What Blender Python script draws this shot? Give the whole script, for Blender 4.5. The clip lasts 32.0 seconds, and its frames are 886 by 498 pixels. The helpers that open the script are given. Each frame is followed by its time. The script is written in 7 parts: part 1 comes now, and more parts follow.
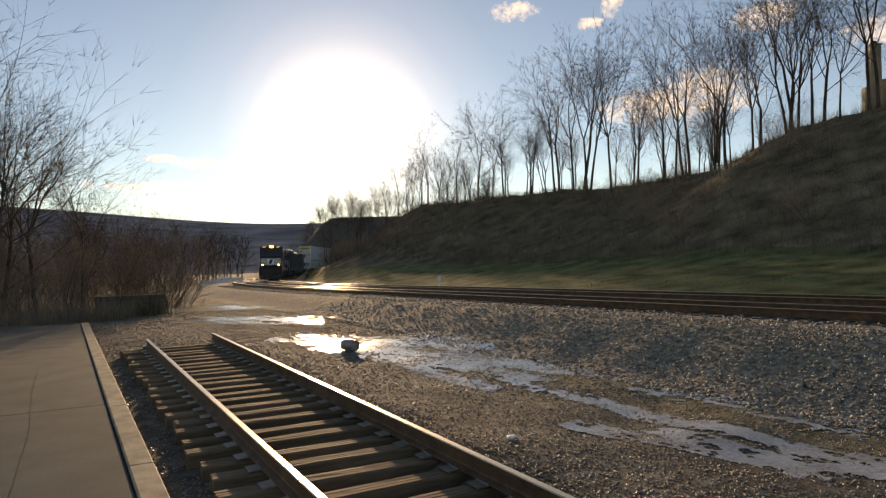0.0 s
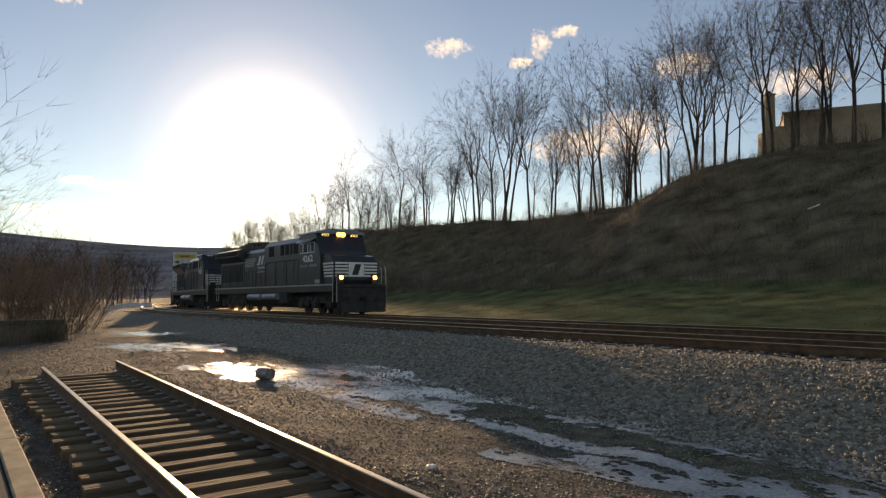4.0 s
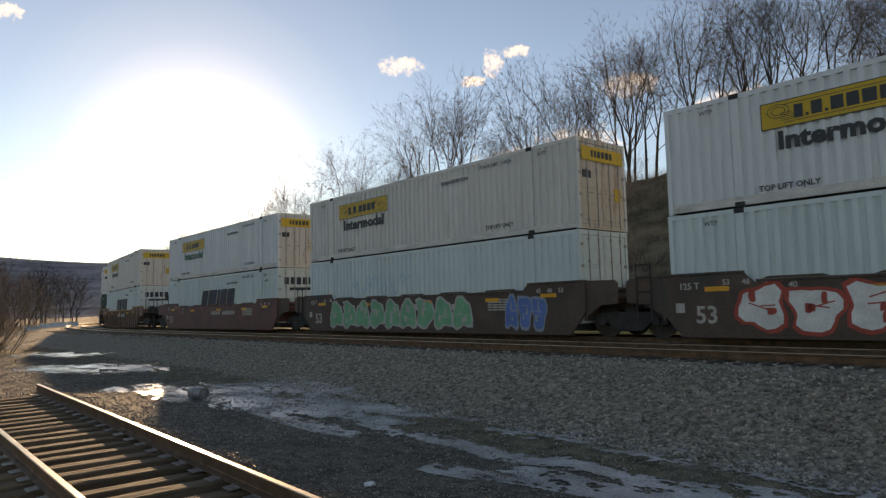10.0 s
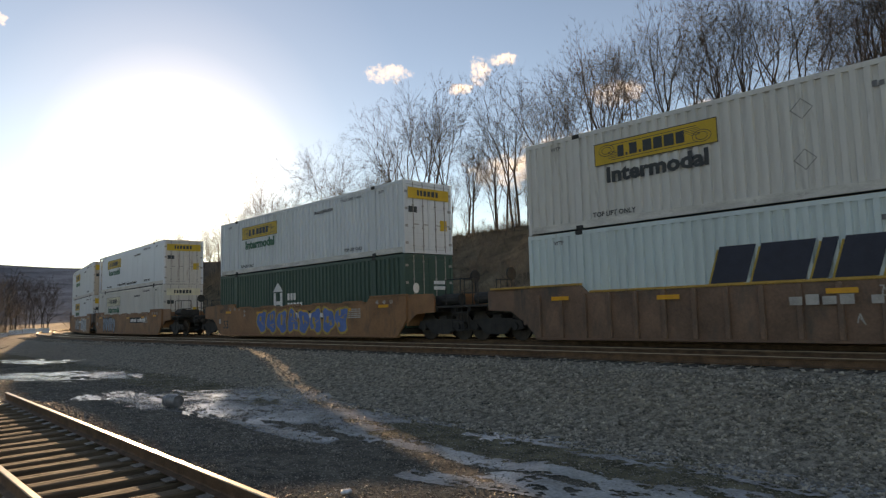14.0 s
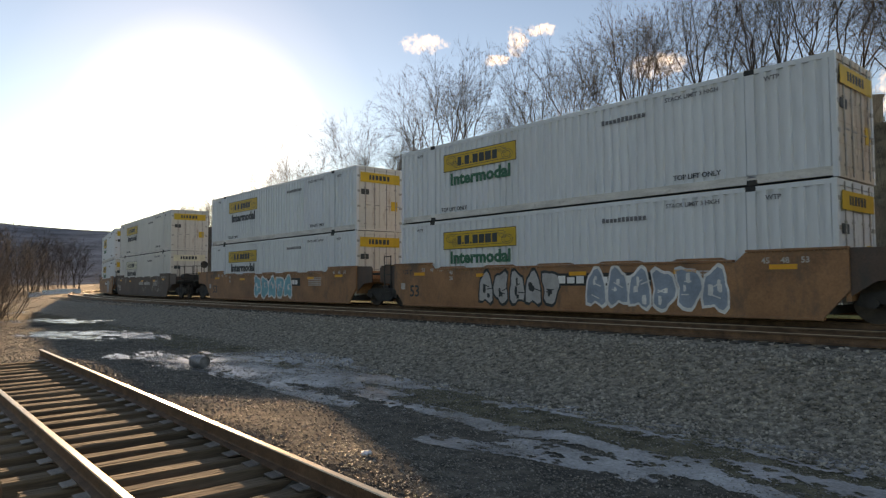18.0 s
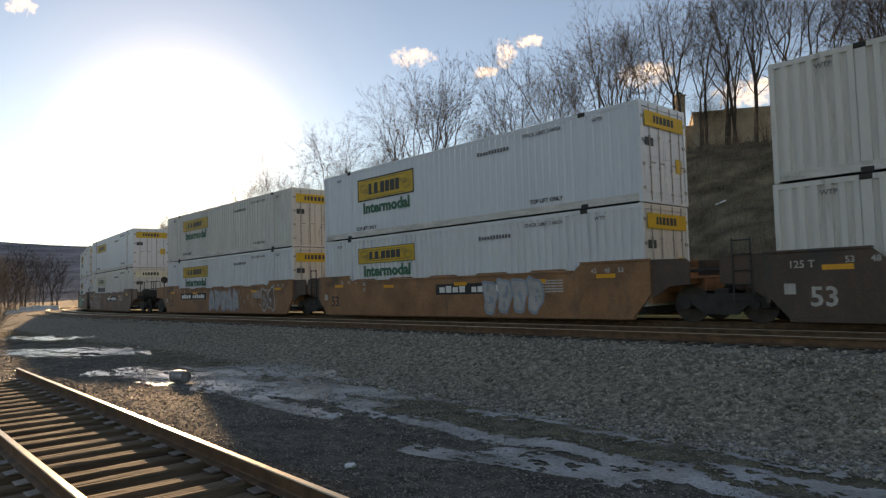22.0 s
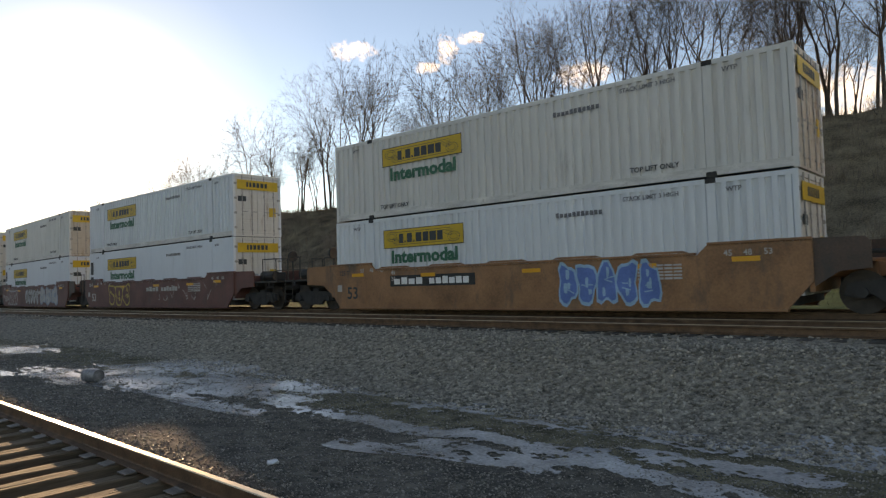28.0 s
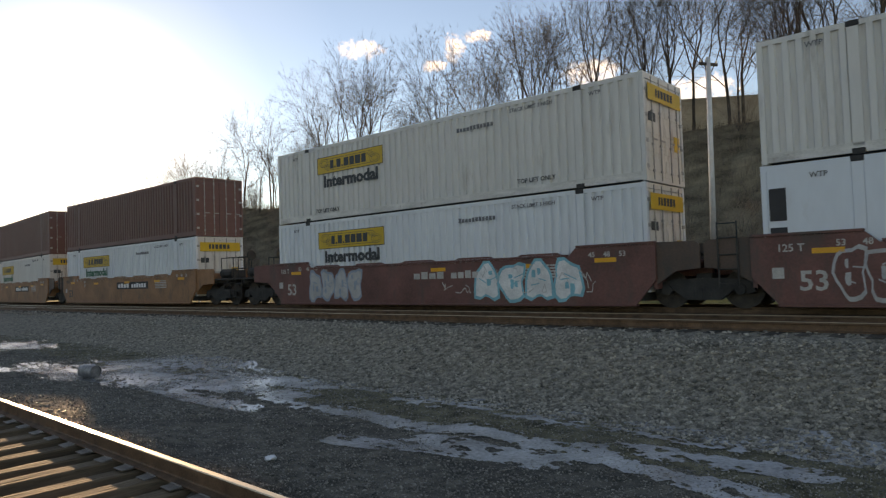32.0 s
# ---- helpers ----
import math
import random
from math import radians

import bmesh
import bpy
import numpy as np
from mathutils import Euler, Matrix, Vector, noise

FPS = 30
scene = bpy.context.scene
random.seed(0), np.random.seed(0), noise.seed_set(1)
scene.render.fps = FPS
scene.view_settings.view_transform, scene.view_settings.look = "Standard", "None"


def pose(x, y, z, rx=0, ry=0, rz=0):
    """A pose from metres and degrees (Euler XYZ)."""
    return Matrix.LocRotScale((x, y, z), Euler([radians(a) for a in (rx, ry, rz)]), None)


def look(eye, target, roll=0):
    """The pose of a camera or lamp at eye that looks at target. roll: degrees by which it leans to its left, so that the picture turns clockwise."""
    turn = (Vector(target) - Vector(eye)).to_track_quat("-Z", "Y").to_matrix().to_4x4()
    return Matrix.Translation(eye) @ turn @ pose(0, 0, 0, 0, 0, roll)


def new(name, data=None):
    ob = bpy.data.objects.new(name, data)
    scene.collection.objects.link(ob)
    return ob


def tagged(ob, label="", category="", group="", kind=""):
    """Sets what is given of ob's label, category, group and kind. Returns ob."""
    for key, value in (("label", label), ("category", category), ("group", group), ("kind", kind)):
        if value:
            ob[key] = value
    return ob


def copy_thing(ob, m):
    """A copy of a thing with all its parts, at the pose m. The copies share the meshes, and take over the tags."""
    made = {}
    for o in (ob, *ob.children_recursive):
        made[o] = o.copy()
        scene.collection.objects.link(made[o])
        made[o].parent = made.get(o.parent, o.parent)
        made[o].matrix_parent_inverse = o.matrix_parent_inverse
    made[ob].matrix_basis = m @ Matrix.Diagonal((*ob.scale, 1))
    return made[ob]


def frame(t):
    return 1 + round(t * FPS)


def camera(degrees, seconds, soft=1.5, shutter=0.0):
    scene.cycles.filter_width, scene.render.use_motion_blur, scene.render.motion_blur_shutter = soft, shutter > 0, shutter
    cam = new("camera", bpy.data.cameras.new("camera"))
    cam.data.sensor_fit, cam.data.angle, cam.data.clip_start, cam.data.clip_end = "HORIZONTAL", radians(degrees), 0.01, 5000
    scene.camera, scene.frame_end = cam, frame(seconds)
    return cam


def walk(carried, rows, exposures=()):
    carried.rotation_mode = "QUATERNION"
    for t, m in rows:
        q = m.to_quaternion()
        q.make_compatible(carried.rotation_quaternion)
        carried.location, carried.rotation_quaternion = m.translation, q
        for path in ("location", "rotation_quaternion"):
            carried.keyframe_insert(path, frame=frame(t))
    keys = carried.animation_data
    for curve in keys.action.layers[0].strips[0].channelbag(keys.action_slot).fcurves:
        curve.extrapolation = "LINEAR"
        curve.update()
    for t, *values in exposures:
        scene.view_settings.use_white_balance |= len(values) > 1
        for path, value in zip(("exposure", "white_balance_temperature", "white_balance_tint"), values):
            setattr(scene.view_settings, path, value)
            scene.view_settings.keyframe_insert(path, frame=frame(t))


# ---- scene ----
cam = camera(67.1, 32.0, soft=1.3, shutter=0.05)
# seconds, eye x y z, yaw, pitch, roll: a hand-held stand that pans slowly to the right
PATH_ROWS = [
    (0.0, -0.000, 0.000, 2.076, -0.00, 0.78, 1.06),
    (0.5, -0.012, -0.006, 2.068, -0.64, 0.85, 1.01),
    (1.0, -0.024, -0.003, 2.065, -1.61, 1.31, 0.69),
    (1.5, -0.028, -0.002, 2.066, -2.41, 1.18, 0.48),
    (2.0, -0.030, 0.010, 2.078, -3.88, 3.05, -0.39),
    (2.5, -0.014, 0.016, 2.070, -4.05, 3.22, -0.14),
    (4.5, -0.036, 0.011, 2.061, -8.07, 3.17, 0.11),
    (5.0, -0.031, 0.002, 2.068, -9.29, 3.59, 0.22),
    (5.5, -0.019, 0.019, 2.069, -11.06, 3.77, 0.37),
    (6.0, -0.013, 0.001, 2.074, -12.00, 3.83, 0.22),
    (6.5, 0.005, 0.002, 2.078, -12.27, 3.10, 0.46),
    (7.0, 0.011, 0.020, 2.077, -12.44, 2.57, 0.62),
    (7.5, 0.013, 0.041, 2.087, -11.53, 2.74, 0.61),
    (8.0, -0.001, 0.034, 2.065, -12.13, 2.77, 0.53),
    (8.5, -0.005, 0.052, 2.066, -13.76, 2.37, 0.39),
    (9.0, 0.021, 0.050, 2.075, -14.16, 3.70, 0.07),
    (9.5, 0.024, 0.020, 2.079, -12.93, 4.11, 0.54),
    (10.0, 0.017, 0.012, 2.072, -11.87, 4.21, 0.98),
    (10.5, 0.020, 0.014, 2.072, -12.39, 4.22, 1.59),
    (11.0, 0.015, 0.013, 2.072, -13.15, 4.35, 1.14),
    (11.5, 0.031, 0.007, 2.074, -13.77, 4.46, 1.36),
    (12.0, 0.040, 0.014, 2.075, -13.65, 4.58, 1.02),
    (12.5, 0.033, 0.010, 2.081, -13.74, 4.64, 1.15),
    (13.0, 0.032, -0.005, 2.077, -13.72, 4.69, 1.22),
    (13.5, 0.040, 0.003, 2.079, -13.53, 4.65, 1.21),
    (14.0, 0.029, 0.006, 2.084, -13.71, 4.56, 1.18),
    (14.5, 0.043, -0.021, 2.074, -13.08, 4.40, 0.24),
    (16.5, 0.071, -0.039, 2.070, -13.92, 1.64, 0.35),
    (17.0, 0.062, -0.021, 2.069, -13.81, 2.18, 0.26),
    (17.5, 0.050, -0.018, 2.058, -12.03, 2.23, 0.25),
    (18.0, 0.032, -0.021, 2.065, -11.77, 2.01, -0.09),
    (18.5, 0.020, -0.017, 2.067, -12.29, 1.86, 0.67),
    (19.0, 0.025, -0.046, 2.074, -12.59, 2.27, 0.63),
    (19.5, 0.040, -0.022, 2.068, -12.74, 2.26, 0.79),
    (20.0, 0.041, -0.016, 2.067, -12.48, 2.44, 0.79),
    (20.5, 0.034, -0.033, 2.071, -12.57, 2.56, 1.02),
    (21.0, 0.033, -0.030, 2.081, -12.95, 2.47, 1.18),
    (21.5, 0.041, -0.020, 2.071, -13.17, 2.64, 1.03),
    (22.0, 0.057, -0.021, 2.069, -13.18, 2.77, 0.99),
    (22.5, 0.054, -0.016, 2.074, -13.16, 2.89, 0.80),
    (23.0, 0.027, -0.050, 2.087, -13.70, 3.11, 0.12),
    (23.5, 0.027, -0.030, 2.082, -16.81, 2.24, 0.75),
    (24.0, 0.051, -0.059, 2.087, -17.67, 2.18, 1.58),
    (24.5, 0.067, -0.041, 2.088, -18.08, 2.02, 1.61),
    (25.0, 0.078, -0.059, 2.088, -18.35, 2.08, 1.48),
    (25.5, 0.068, -0.062, 2.091, -18.82, 2.09, 1.53),
    (27.5, 0.078, -0.080, 2.098, -19.24, 1.88, 1.29),
    (28.0, 0.079, -0.070, 2.093, -19.38, 1.93, 1.25),
    (28.5, 0.064, -0.077, 2.097, -19.63, 1.91, 1.13),
    (29.0, 0.086, -0.074, 2.097, -19.76, 1.89, 1.55),
    (29.5, 0.092, -0.074, 2.089, -19.67, 1.78, 1.57),
    (30.0, 0.085, -0.066, 2.087, -19.76, 1.72, 1.41),
    (30.5, 0.090, -0.066, 2.079, -19.51, 1.72, 1.40),
    (31.0, 0.091, -0.056, 2.088, -19.52, 1.62, 1.22),
    (31.5, 0.090, -0.064, 2.082, -19.34, 1.66, 1.40),
    (32.0, 0.087, -0.040, 2.087, -19.56, 1.56, 1.28),
]
walk(cam, [(t, pose(x, y, z, 90 + pitch, roll, yaw)) for t, x, y, z, yaw, pitch, roll in PATH_ROWS],
     exposures=[(t, e, 12300, 23) for t, e in ((0.0, 1.10), (5.0, 1.15), (6.0, 1.25), (7.0, 1.42), (9.0, 1.42), (14.0, 1.44), (17.0, 1.64), (18.0, 1.58), (19.5, 1.46), (22.5, 1.46), (24.0, 1.60), (27.5, 1.75), (32.0, 1.75))])

# ---------------------------------------------------------------- sky, sun
SUN_AZ, SUN_EL = -10.0, 8.9        # degrees right of +y, degrees up
HAZE_AZ, HAZE_EL = -8.2, 10.5       # middle of the bright haze round it
SUN_DIR = Vector((math.sin(radians(SUN_AZ)) * math.cos(radians(SUN_EL)),
                  math.cos(radians(SUN_AZ)) * math.cos(radians(SUN_EL)), math.sin(radians(SUN_EL))))


def make_world():
    w = bpy.data.worlds.new("winter_sky")
    scene.world = w
    w.use_nodes = True
    nt = w.node_tree
    bg = nt.nodes["Background"]
    sky = nt.nodes.new("ShaderNodeTexSky")
    sky.sky_type = "NISHITA"
    sky.sun_disc = False
    sky.sun_elevation = radians(SUN_EL)
    sky.sun_rotation = radians(SUN_AZ)
    sky.air_density, sky.dust_density, sky.ozone_density = 0.87, 0.0, 2.85
    sky.altitude = 1300
    # forward-scattering haze round the sun
    tc = nt.nodes.new("ShaderNodeTexCoord")
    dot = nt.nodes.new("ShaderNodeVectorMath")
    dot.operation = "DOT_PRODUCT"
    a, e = radians(HAZE_AZ), radians(HAZE_EL)
    dot.inputs[1].default_value = (math.sin(a) * math.cos(e), math.cos(a) * math.cos(e), math.sin(e))
    nt.links.new(tc.outputs["Generated"], dot.inputs[0])
    ang = nt.nodes.new("ShaderNodeMath")
    ang.operation = "ARCCOSINE"
    nt.links.new(dot.outputs["Value"], ang.inputs[0])
    ramp = nt.nodes.new("ShaderNodeValToRGB")
    cr = ramp.color_ramp
    cr.interpolation = "LINEAR"
    cr.elements[0].position, cr.elements[0].color = 0.0, (1, 1, 1, 1)
    cr.elements[1].position, cr.elements[1].color = 1.0, (0, 0, 0, 1)
    for p, v in ((0.06, 0.92), (0.10, 0.74), (0.15, 0.50), (0.20, 0.32), (0.25, 0.19), (0.32, 0.10), (0.44, 0.042), (0.65, 0.010)):
        e = cr.elements.new(p)
        e.color = (v, v * 0.97, v * 0.93, 1)
    sc = nt.nodes.new("ShaderNodeMath")
    sc.operation = "MULTIPLY"
    sc.inputs[1].default_value = 1 / 0.56
    nt.links.new(ang.outputs[0], sc.inputs[0])
    nt.links.new(sc.outputs[0], ramp.inputs["Fac"])
    glow = nt.nodes.new("ShaderNodeVectorMath")
    glow.operation = "SCALE"
    glow.inputs["Scale"].default_value = SKY_GLOW
    nt.links.new(ramp.outputs["Color"], glow.inputs[0])
    add = nt.nodes.new("ShaderNodeVectorMath")
    nt.links.new(sky.outputs[0], add.inputs[0])
    nt.links.new(glow.outputs[0], add.inputs[1])
    nt.links.new(add.outputs[0], bg.inputs["Color"])
    bg.inputs["Strength"].default_value = SKY_STRENGTH


SKY_STRENGTH, SKY_GLOW = 0.097, 7.6
make_world()
sun_data = bpy.data.lights.new("sun", "SUN")
sun_data.energy, sun_data.angle, sun_data.color = 1.9, radians(0.6), (1.0, 0.89, 0.74)
sun_lamp = new("sun", sun_data)
sun_lamp.matrix_world = look(SUN_DIR * 50, (0, 0, 0))


# ---------------------------------------------------------------- materials
def mat(name, color, rough=0.8, metal=0.0, grain=0.15, scale=6.0, fine=60.0, bump=0.2, dist=0.01, tint=None, island=0.0, obj=0.0, streak=0.0,
        dirt=None, dirt_scale=1.5, dirt_cut=0.55, dirt_z=0.35, coat=0.0, spec=0.5, along=0.0):
    """Procedural surface: base colour with two scales of variation, fine relief, stains."""
    m = bpy.data.materials.new(name)
    m.use_nodes = True
    nt = m.node_tree
    N, L = nt.nodes, nt.links
    b = N["Principled BSDF"]
    b.inputs["Roughness"].default_value, b.inputs["Metallic"].default_value = rough, metal
    b.inputs["Coat Weight"].default_value = coat
    b.inputs["Specular IOR Level"].default_value = spec
    tc = N.new("ShaderNodeTexCoord")
    co = tc.outputs["Object"]
    big = N.new("ShaderNodeTexNoise")
    big.inputs["Scale"].default_value, big.inputs["Detail"].default_value = scale, 5
    small = N.new("ShaderNodeTexNoise")
    small.inputs["Scale"].default_value, small.inputs["Detail"].default_value = fine, 4
    if streak or along:
        mp = N.new("ShaderNodeMapping")
        mp.inputs["Scale"].default_value = (1 - along, 1, 1 - streak)
        L.new(co, mp.inputs["Vector"])
        co = mp.outputs["Vector"]
    L.new(co, big.inputs["Vector"])
    L.new(co, small.inputs["Vector"])
    mul = N.new("ShaderNodeMath")
    mul.operation = "MULTIPLY_ADD"
    L.new(big.outputs["Fac"], mul.inputs[0])
    mul.inputs[1].default_value = 0.6
    half = N.new("ShaderNodeMath")
    half.operation = "MULTIPLY"
    half.inputs[1].default_value = 0.4
    L.new(small.outputs["Fac"], half.inputs[0])
    L.new(half.outputs[0], mul.inputs[2])
    mix = N.new("ShaderNodeMix")
    mix.data_type = "RGBA"
    lo = [max(0.0, c * (1 - 2.2 * grain)) for c in color]
    hi = [min(1.0, c * (1 + 2.2 * grain)) for c in (tint or color)]
    mix.inputs["A"].default_value, mix.inputs["B"].default_value = (*lo, 1), (*hi, 1)
    con = N.new("ShaderNodeMapRange")
    con.inputs["From Min"].default_value, con.inputs["From Max"].default_value = 0.3, 0.7
    L.new(mul.outputs[0], con.inputs["Value"])
    L.new(con.outputs[0], mix.inputs["Factor"])
    out = mix.outputs["Result"]
    if island or obj:
        src = N.new("ShaderNodeNewGeometry").outputs["Random Per Island"] if island else N.new("ShaderNodeObjectInfo").outputs["Random"]
        hsv = N.new("ShaderNodeHueSaturation")
        rng = N.new("ShaderNodeMapRange")
        a = island or obj
        rng.inputs["To Min"].default_value, rng.inputs["To Max"].default_value = 1 - a, 1 + a
        L.new(src, rng.inputs["Value"])
        L.new(rng.outputs[0], hsv.inputs["Value"])
        L.new(out, hsv.inputs["Color"])
        out = hsv.outputs["Color"]
    if dirt:
        dn = N.new("ShaderNodeTexNoise")
        dn.inputs["Scale"].default_value, dn.inputs["Detail"].default_value, dn.inputs["Roughness"].default_value = dirt_scale, 8, 0.7
        dm = N.new("ShaderNodeMapping")
        dm.inputs["Scale"].default_value = (1, 1, dirt_z)
        L.new(tc.outputs["Object"], dm.inputs["Vector"])
        L.new(dm.outputs["Vector"], dn.inputs["Vector"])
        dr = N.new("ShaderNodeMapRange")
        dr.inputs["From Min"].default_value, dr.inputs["From Max"].default_value = dirt_cut, dirt_cut + 0.18
        L.new(dn.outputs["Fac"], dr.inputs["Value"])
        dx = N.new("ShaderNodeMix")
        dx.data_type = "RGBA"
        dx.inputs["B"].default_value = (*dirt, 1)
        L.new(dr.outputs[0], dx.inputs["Factor"])
        L.new(out, dx.inputs["A"])
        out = dx.outputs["Result"]
    L.new(out, b.inputs["Base Color"])
    if bump:
        bp = N.new("ShaderNodeBump")
        bp.inputs["Strength"].default_value, bp.inputs["Distance"].default_value = bump, dist
        L.new(mul.outputs[0], bp.inputs["Height"])
        L.new(bp.outputs["Normal"], b.inputs["Normal"])
    return m


def glow_mat(name, color, strength):
    m = bpy.data.materials.new(name)
    m.use_nodes = True
    b = m.node_tree.nodes["Principled BSDF"]
    b.inputs["Base Color"].default_value = (*color, 1)
    b.inputs["Emission Color"].default_value = (*color, 1)
    b.inputs["Emission Strength"].default_value = strength
    return m


M = {}
M["rail"] = mat("rail_steel", (0.15, 0.082, 0.048), 0.62, 0.25, 0.28, 5, 55, 0.35, 0.004, spec=0.3)
M["rail_top"] = mat("rail_running_face", (0.62, 0.46, 0.30), 0.33, 1.0, 0.12, 2, 30, 0.1, 0.002)
M["tie"] = mat("tie_wood", (0.13, 0.088, 0.056), 0.85, 0, 0.22, 5, 60, 0.6, 0.008, tint=(0.175, 0.118, 0.075), obj=0.28, spec=0.2, along=0.93)
M["tie_old"] = mat("main_tie_wood", (0.08, 0.066, 0.054), 0.9, 0, 0.3, 6, 60, 0.7, 0.012, obj=0.25, spec=0.2, along=0.9)
M["plate"] = mat("tie_plate_steel", (0.20, 0.165, 0.135), 0.55, 0.35, 0.3, 9, 60, 0.3, 0.004, obj=0.2)
M["ballast"] = mat("ballast_bed", (0.20, 0.168, 0.128), 0.95, 0, 0.45, 9, 40, 1.0, 0.03, tint=(0.25, 0.213, 0.165), spec=0.15)
M["stone"] = mat("crushed_stone", (0.295, 0.255, 0.205), 0.75, 0, 0.25, 9, 60, 0.4, 0.01, island=0.55, spec=0.4)
M["wet_stone"] = mat("damp_gravel", (0.195, 0.172, 0.138), 0.5, 0, 0.3, 9, 60, 0.3, 0.006, island=0.6, spec=0.6)
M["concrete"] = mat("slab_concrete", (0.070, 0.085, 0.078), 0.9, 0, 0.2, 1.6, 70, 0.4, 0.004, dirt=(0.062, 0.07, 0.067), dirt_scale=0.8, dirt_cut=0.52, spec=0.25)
M["curb"] = mat("curb_concrete", (0.40, 0.32, 0.22), 0.85, 0, 0.22, 4, 70, 0.5, 0.006, dirt=(0.22, 0.18, 0.13), dirt_scale=2.5, dirt_cut=0.55, spec=0.25)
M["bark"] = mat("bark", (0.058, 0.047, 0.040), 0.95, 0, 0.3, 4, 30, 0.5, 0.02)
M["twig"] = mat("twigs", (0.072, 0.053, 0.043), 0.95, 0, 0.25, 3, 20, 0)
M["near_twig"] = mat("brown_twigs", (0.105, 0.075, 0.057), 0.95, 0, 0.25, 3, 20, 0)
M["shrub_twig"] = mat("shrub_twigs", (0.24, 0.175, 0.13), 0.95, 0, 0.3, 3, 20, 0)
M["car_brown"] = mat("well_car_brown", (0.195, 0.105, 0.070), 0.6, 0, 0.2, 1.2, 20, 0.1, 0.004, dirt=(0.075, 0.06, 0.05), dirt_scale=1.2, dirt_cut=0.5)
M["car_yellow"] = mat("well_car_ochre", (0.30, 0.133, 0.060), 0.6, 0, 0.2, 1.2, 20, 0.1, 0.004, dirt=(0.10, 0.07, 0.05), dirt_scale=1.2, dirt_cut=0.52)
M["car_maroon"] = mat("well_car_maroon", (0.15, 0.055, 0.044), 0.6, 0, 0.2, 1.2, 20, 0.1, 0.004, dirt=(0.08, 0.055, 0.045), dirt_scale=1.2, dirt_cut=0.52)
M["black"] = mat("grimy_black_steel", (0.035, 0.033, 0.031), 0.7, 0.2, 0.3, 3, 30, 0.3, 0.006)
M["loco"] = mat("locomotive_black", (0.024, 0.025, 0.029), 0.32, 0, 0.2, 1.5, 25, 0.05, 0.003, dirt=(0.05, 0.045, 0.04), dirt_scale=1.0, dirt_cut=0.56)
M["white_paint"] = mat("white_lettering", (0.72, 0.72, 0.70), 0.6, 0, 0.08, 3, 40, 0)

# ---------------------------------------------------------------- helpers of this scene


def part(name, bm, material, parent=None, label="", smooth=False):
    me = bpy.data.meshes.new(name)
    bm.to_mesh(me)
    bm.free()
    if smooth:
        me.polygons.foreach_set("use_smooth", [True] * len(me.polygons))
    for x in (material if isinstance(material, (list, tuple)) else [material]):
        me.materials.append(x)
    ob = new(name, me)
    if parent:
        ob.parent = parent
    if label:
        ob["label"] = label
    return ob


def box(bm, x0, x1, y0, y1, z0, z1, mi=0, bevel=0.0):
    vs = [bm.verts.new(p) for p in ((x0, y0, z0), (x1, y0, z0), (x1, y1, z0), (x0, y1, z0), (x0, y0, z1), (x1, y0, z1), (x1, y1, z1), (x0, y1, z1))]
    fs = [bm.faces.new([vs[i] for i in q]) for q in ((0, 3, 2, 1), (4, 5, 6, 7), (0, 1, 5, 4), (1, 2, 6, 5), (2, 3, 7, 6), (3, 0, 4, 7))]
    for f in fs:
        f.material_index = mi
    if bevel:
        es = list({e for f in fs for e in f.edges})
        bmesh.ops.bevel(bm, geom=es, offset=bevel, segments=1, affect="EDGES", material=-1)
    return vs


def tube(bm, pts, r0, r1=None, n=6, mi=0, cap=True):
    r1 = r0 if r1 is None else r1
    pts = [Vector(p) for p in pts]
    rings = []
    for i, p in enumerate(pts):
        d = (pts[min(i + 1, len(pts) - 1)] - pts[max(i - 1, 0)]).normalized()
        a = d.orthogonal().normalized()
        b = d.cross(a)
        r = r0 + (r1 - r0) * i / max(1, len(pts) - 1)
        rings.append([bm.verts.new(p + (a * math.cos(k * math.tau / n) + b * math.sin(k * math.tau / n)) * r) for k in range(n)])
    for q, w in zip(rings, rings[1:]):
        # keep neighbouring rings untwisted
        o = min(range(n), key=lambda k: (q[0].co - w[k].co).length)
        for k in range(n):
            f = bm.faces.new((q[k], q[(k + 1) % n], w[(k + 1 + o) % n], w[(k + o) % n]))
            f.material_index = mi
    if cap:
        for ring in (rings[0][::-1], rings[-1]):
            bm.faces.new(ring).material_index = mi


def prism(bm, prof, a, b, axis="x", mi=0):
    """Extrude a closed 2D profile between a and b along an axis; profile points are the other two coordinates."""
    def at(p, v):
        return {"x": (v, p[0], p[1]), "y": (p[0], v, p[1]), "z": (p[0], p[1], v)}[axis]
    A = [bm.verts.new(at(p, a)) for p in prof]
    B = [bm.verts.new(at(p, b)) for p in prof]
    n = len(prof)
    fs = [bm.faces.new((A[i], A[(i + 1) % n], B[(i + 1) % n], B[i])) for i in range(n)]
    fs += [bm.faces.new(A[::-1]), bm.faces.new(B)]
    for f in fs:
        f.material_index = mi
    return fs


def finish(bm):
    bmesh.ops.recalc_face_normals(bm, faces=bm.faces)
    return bm


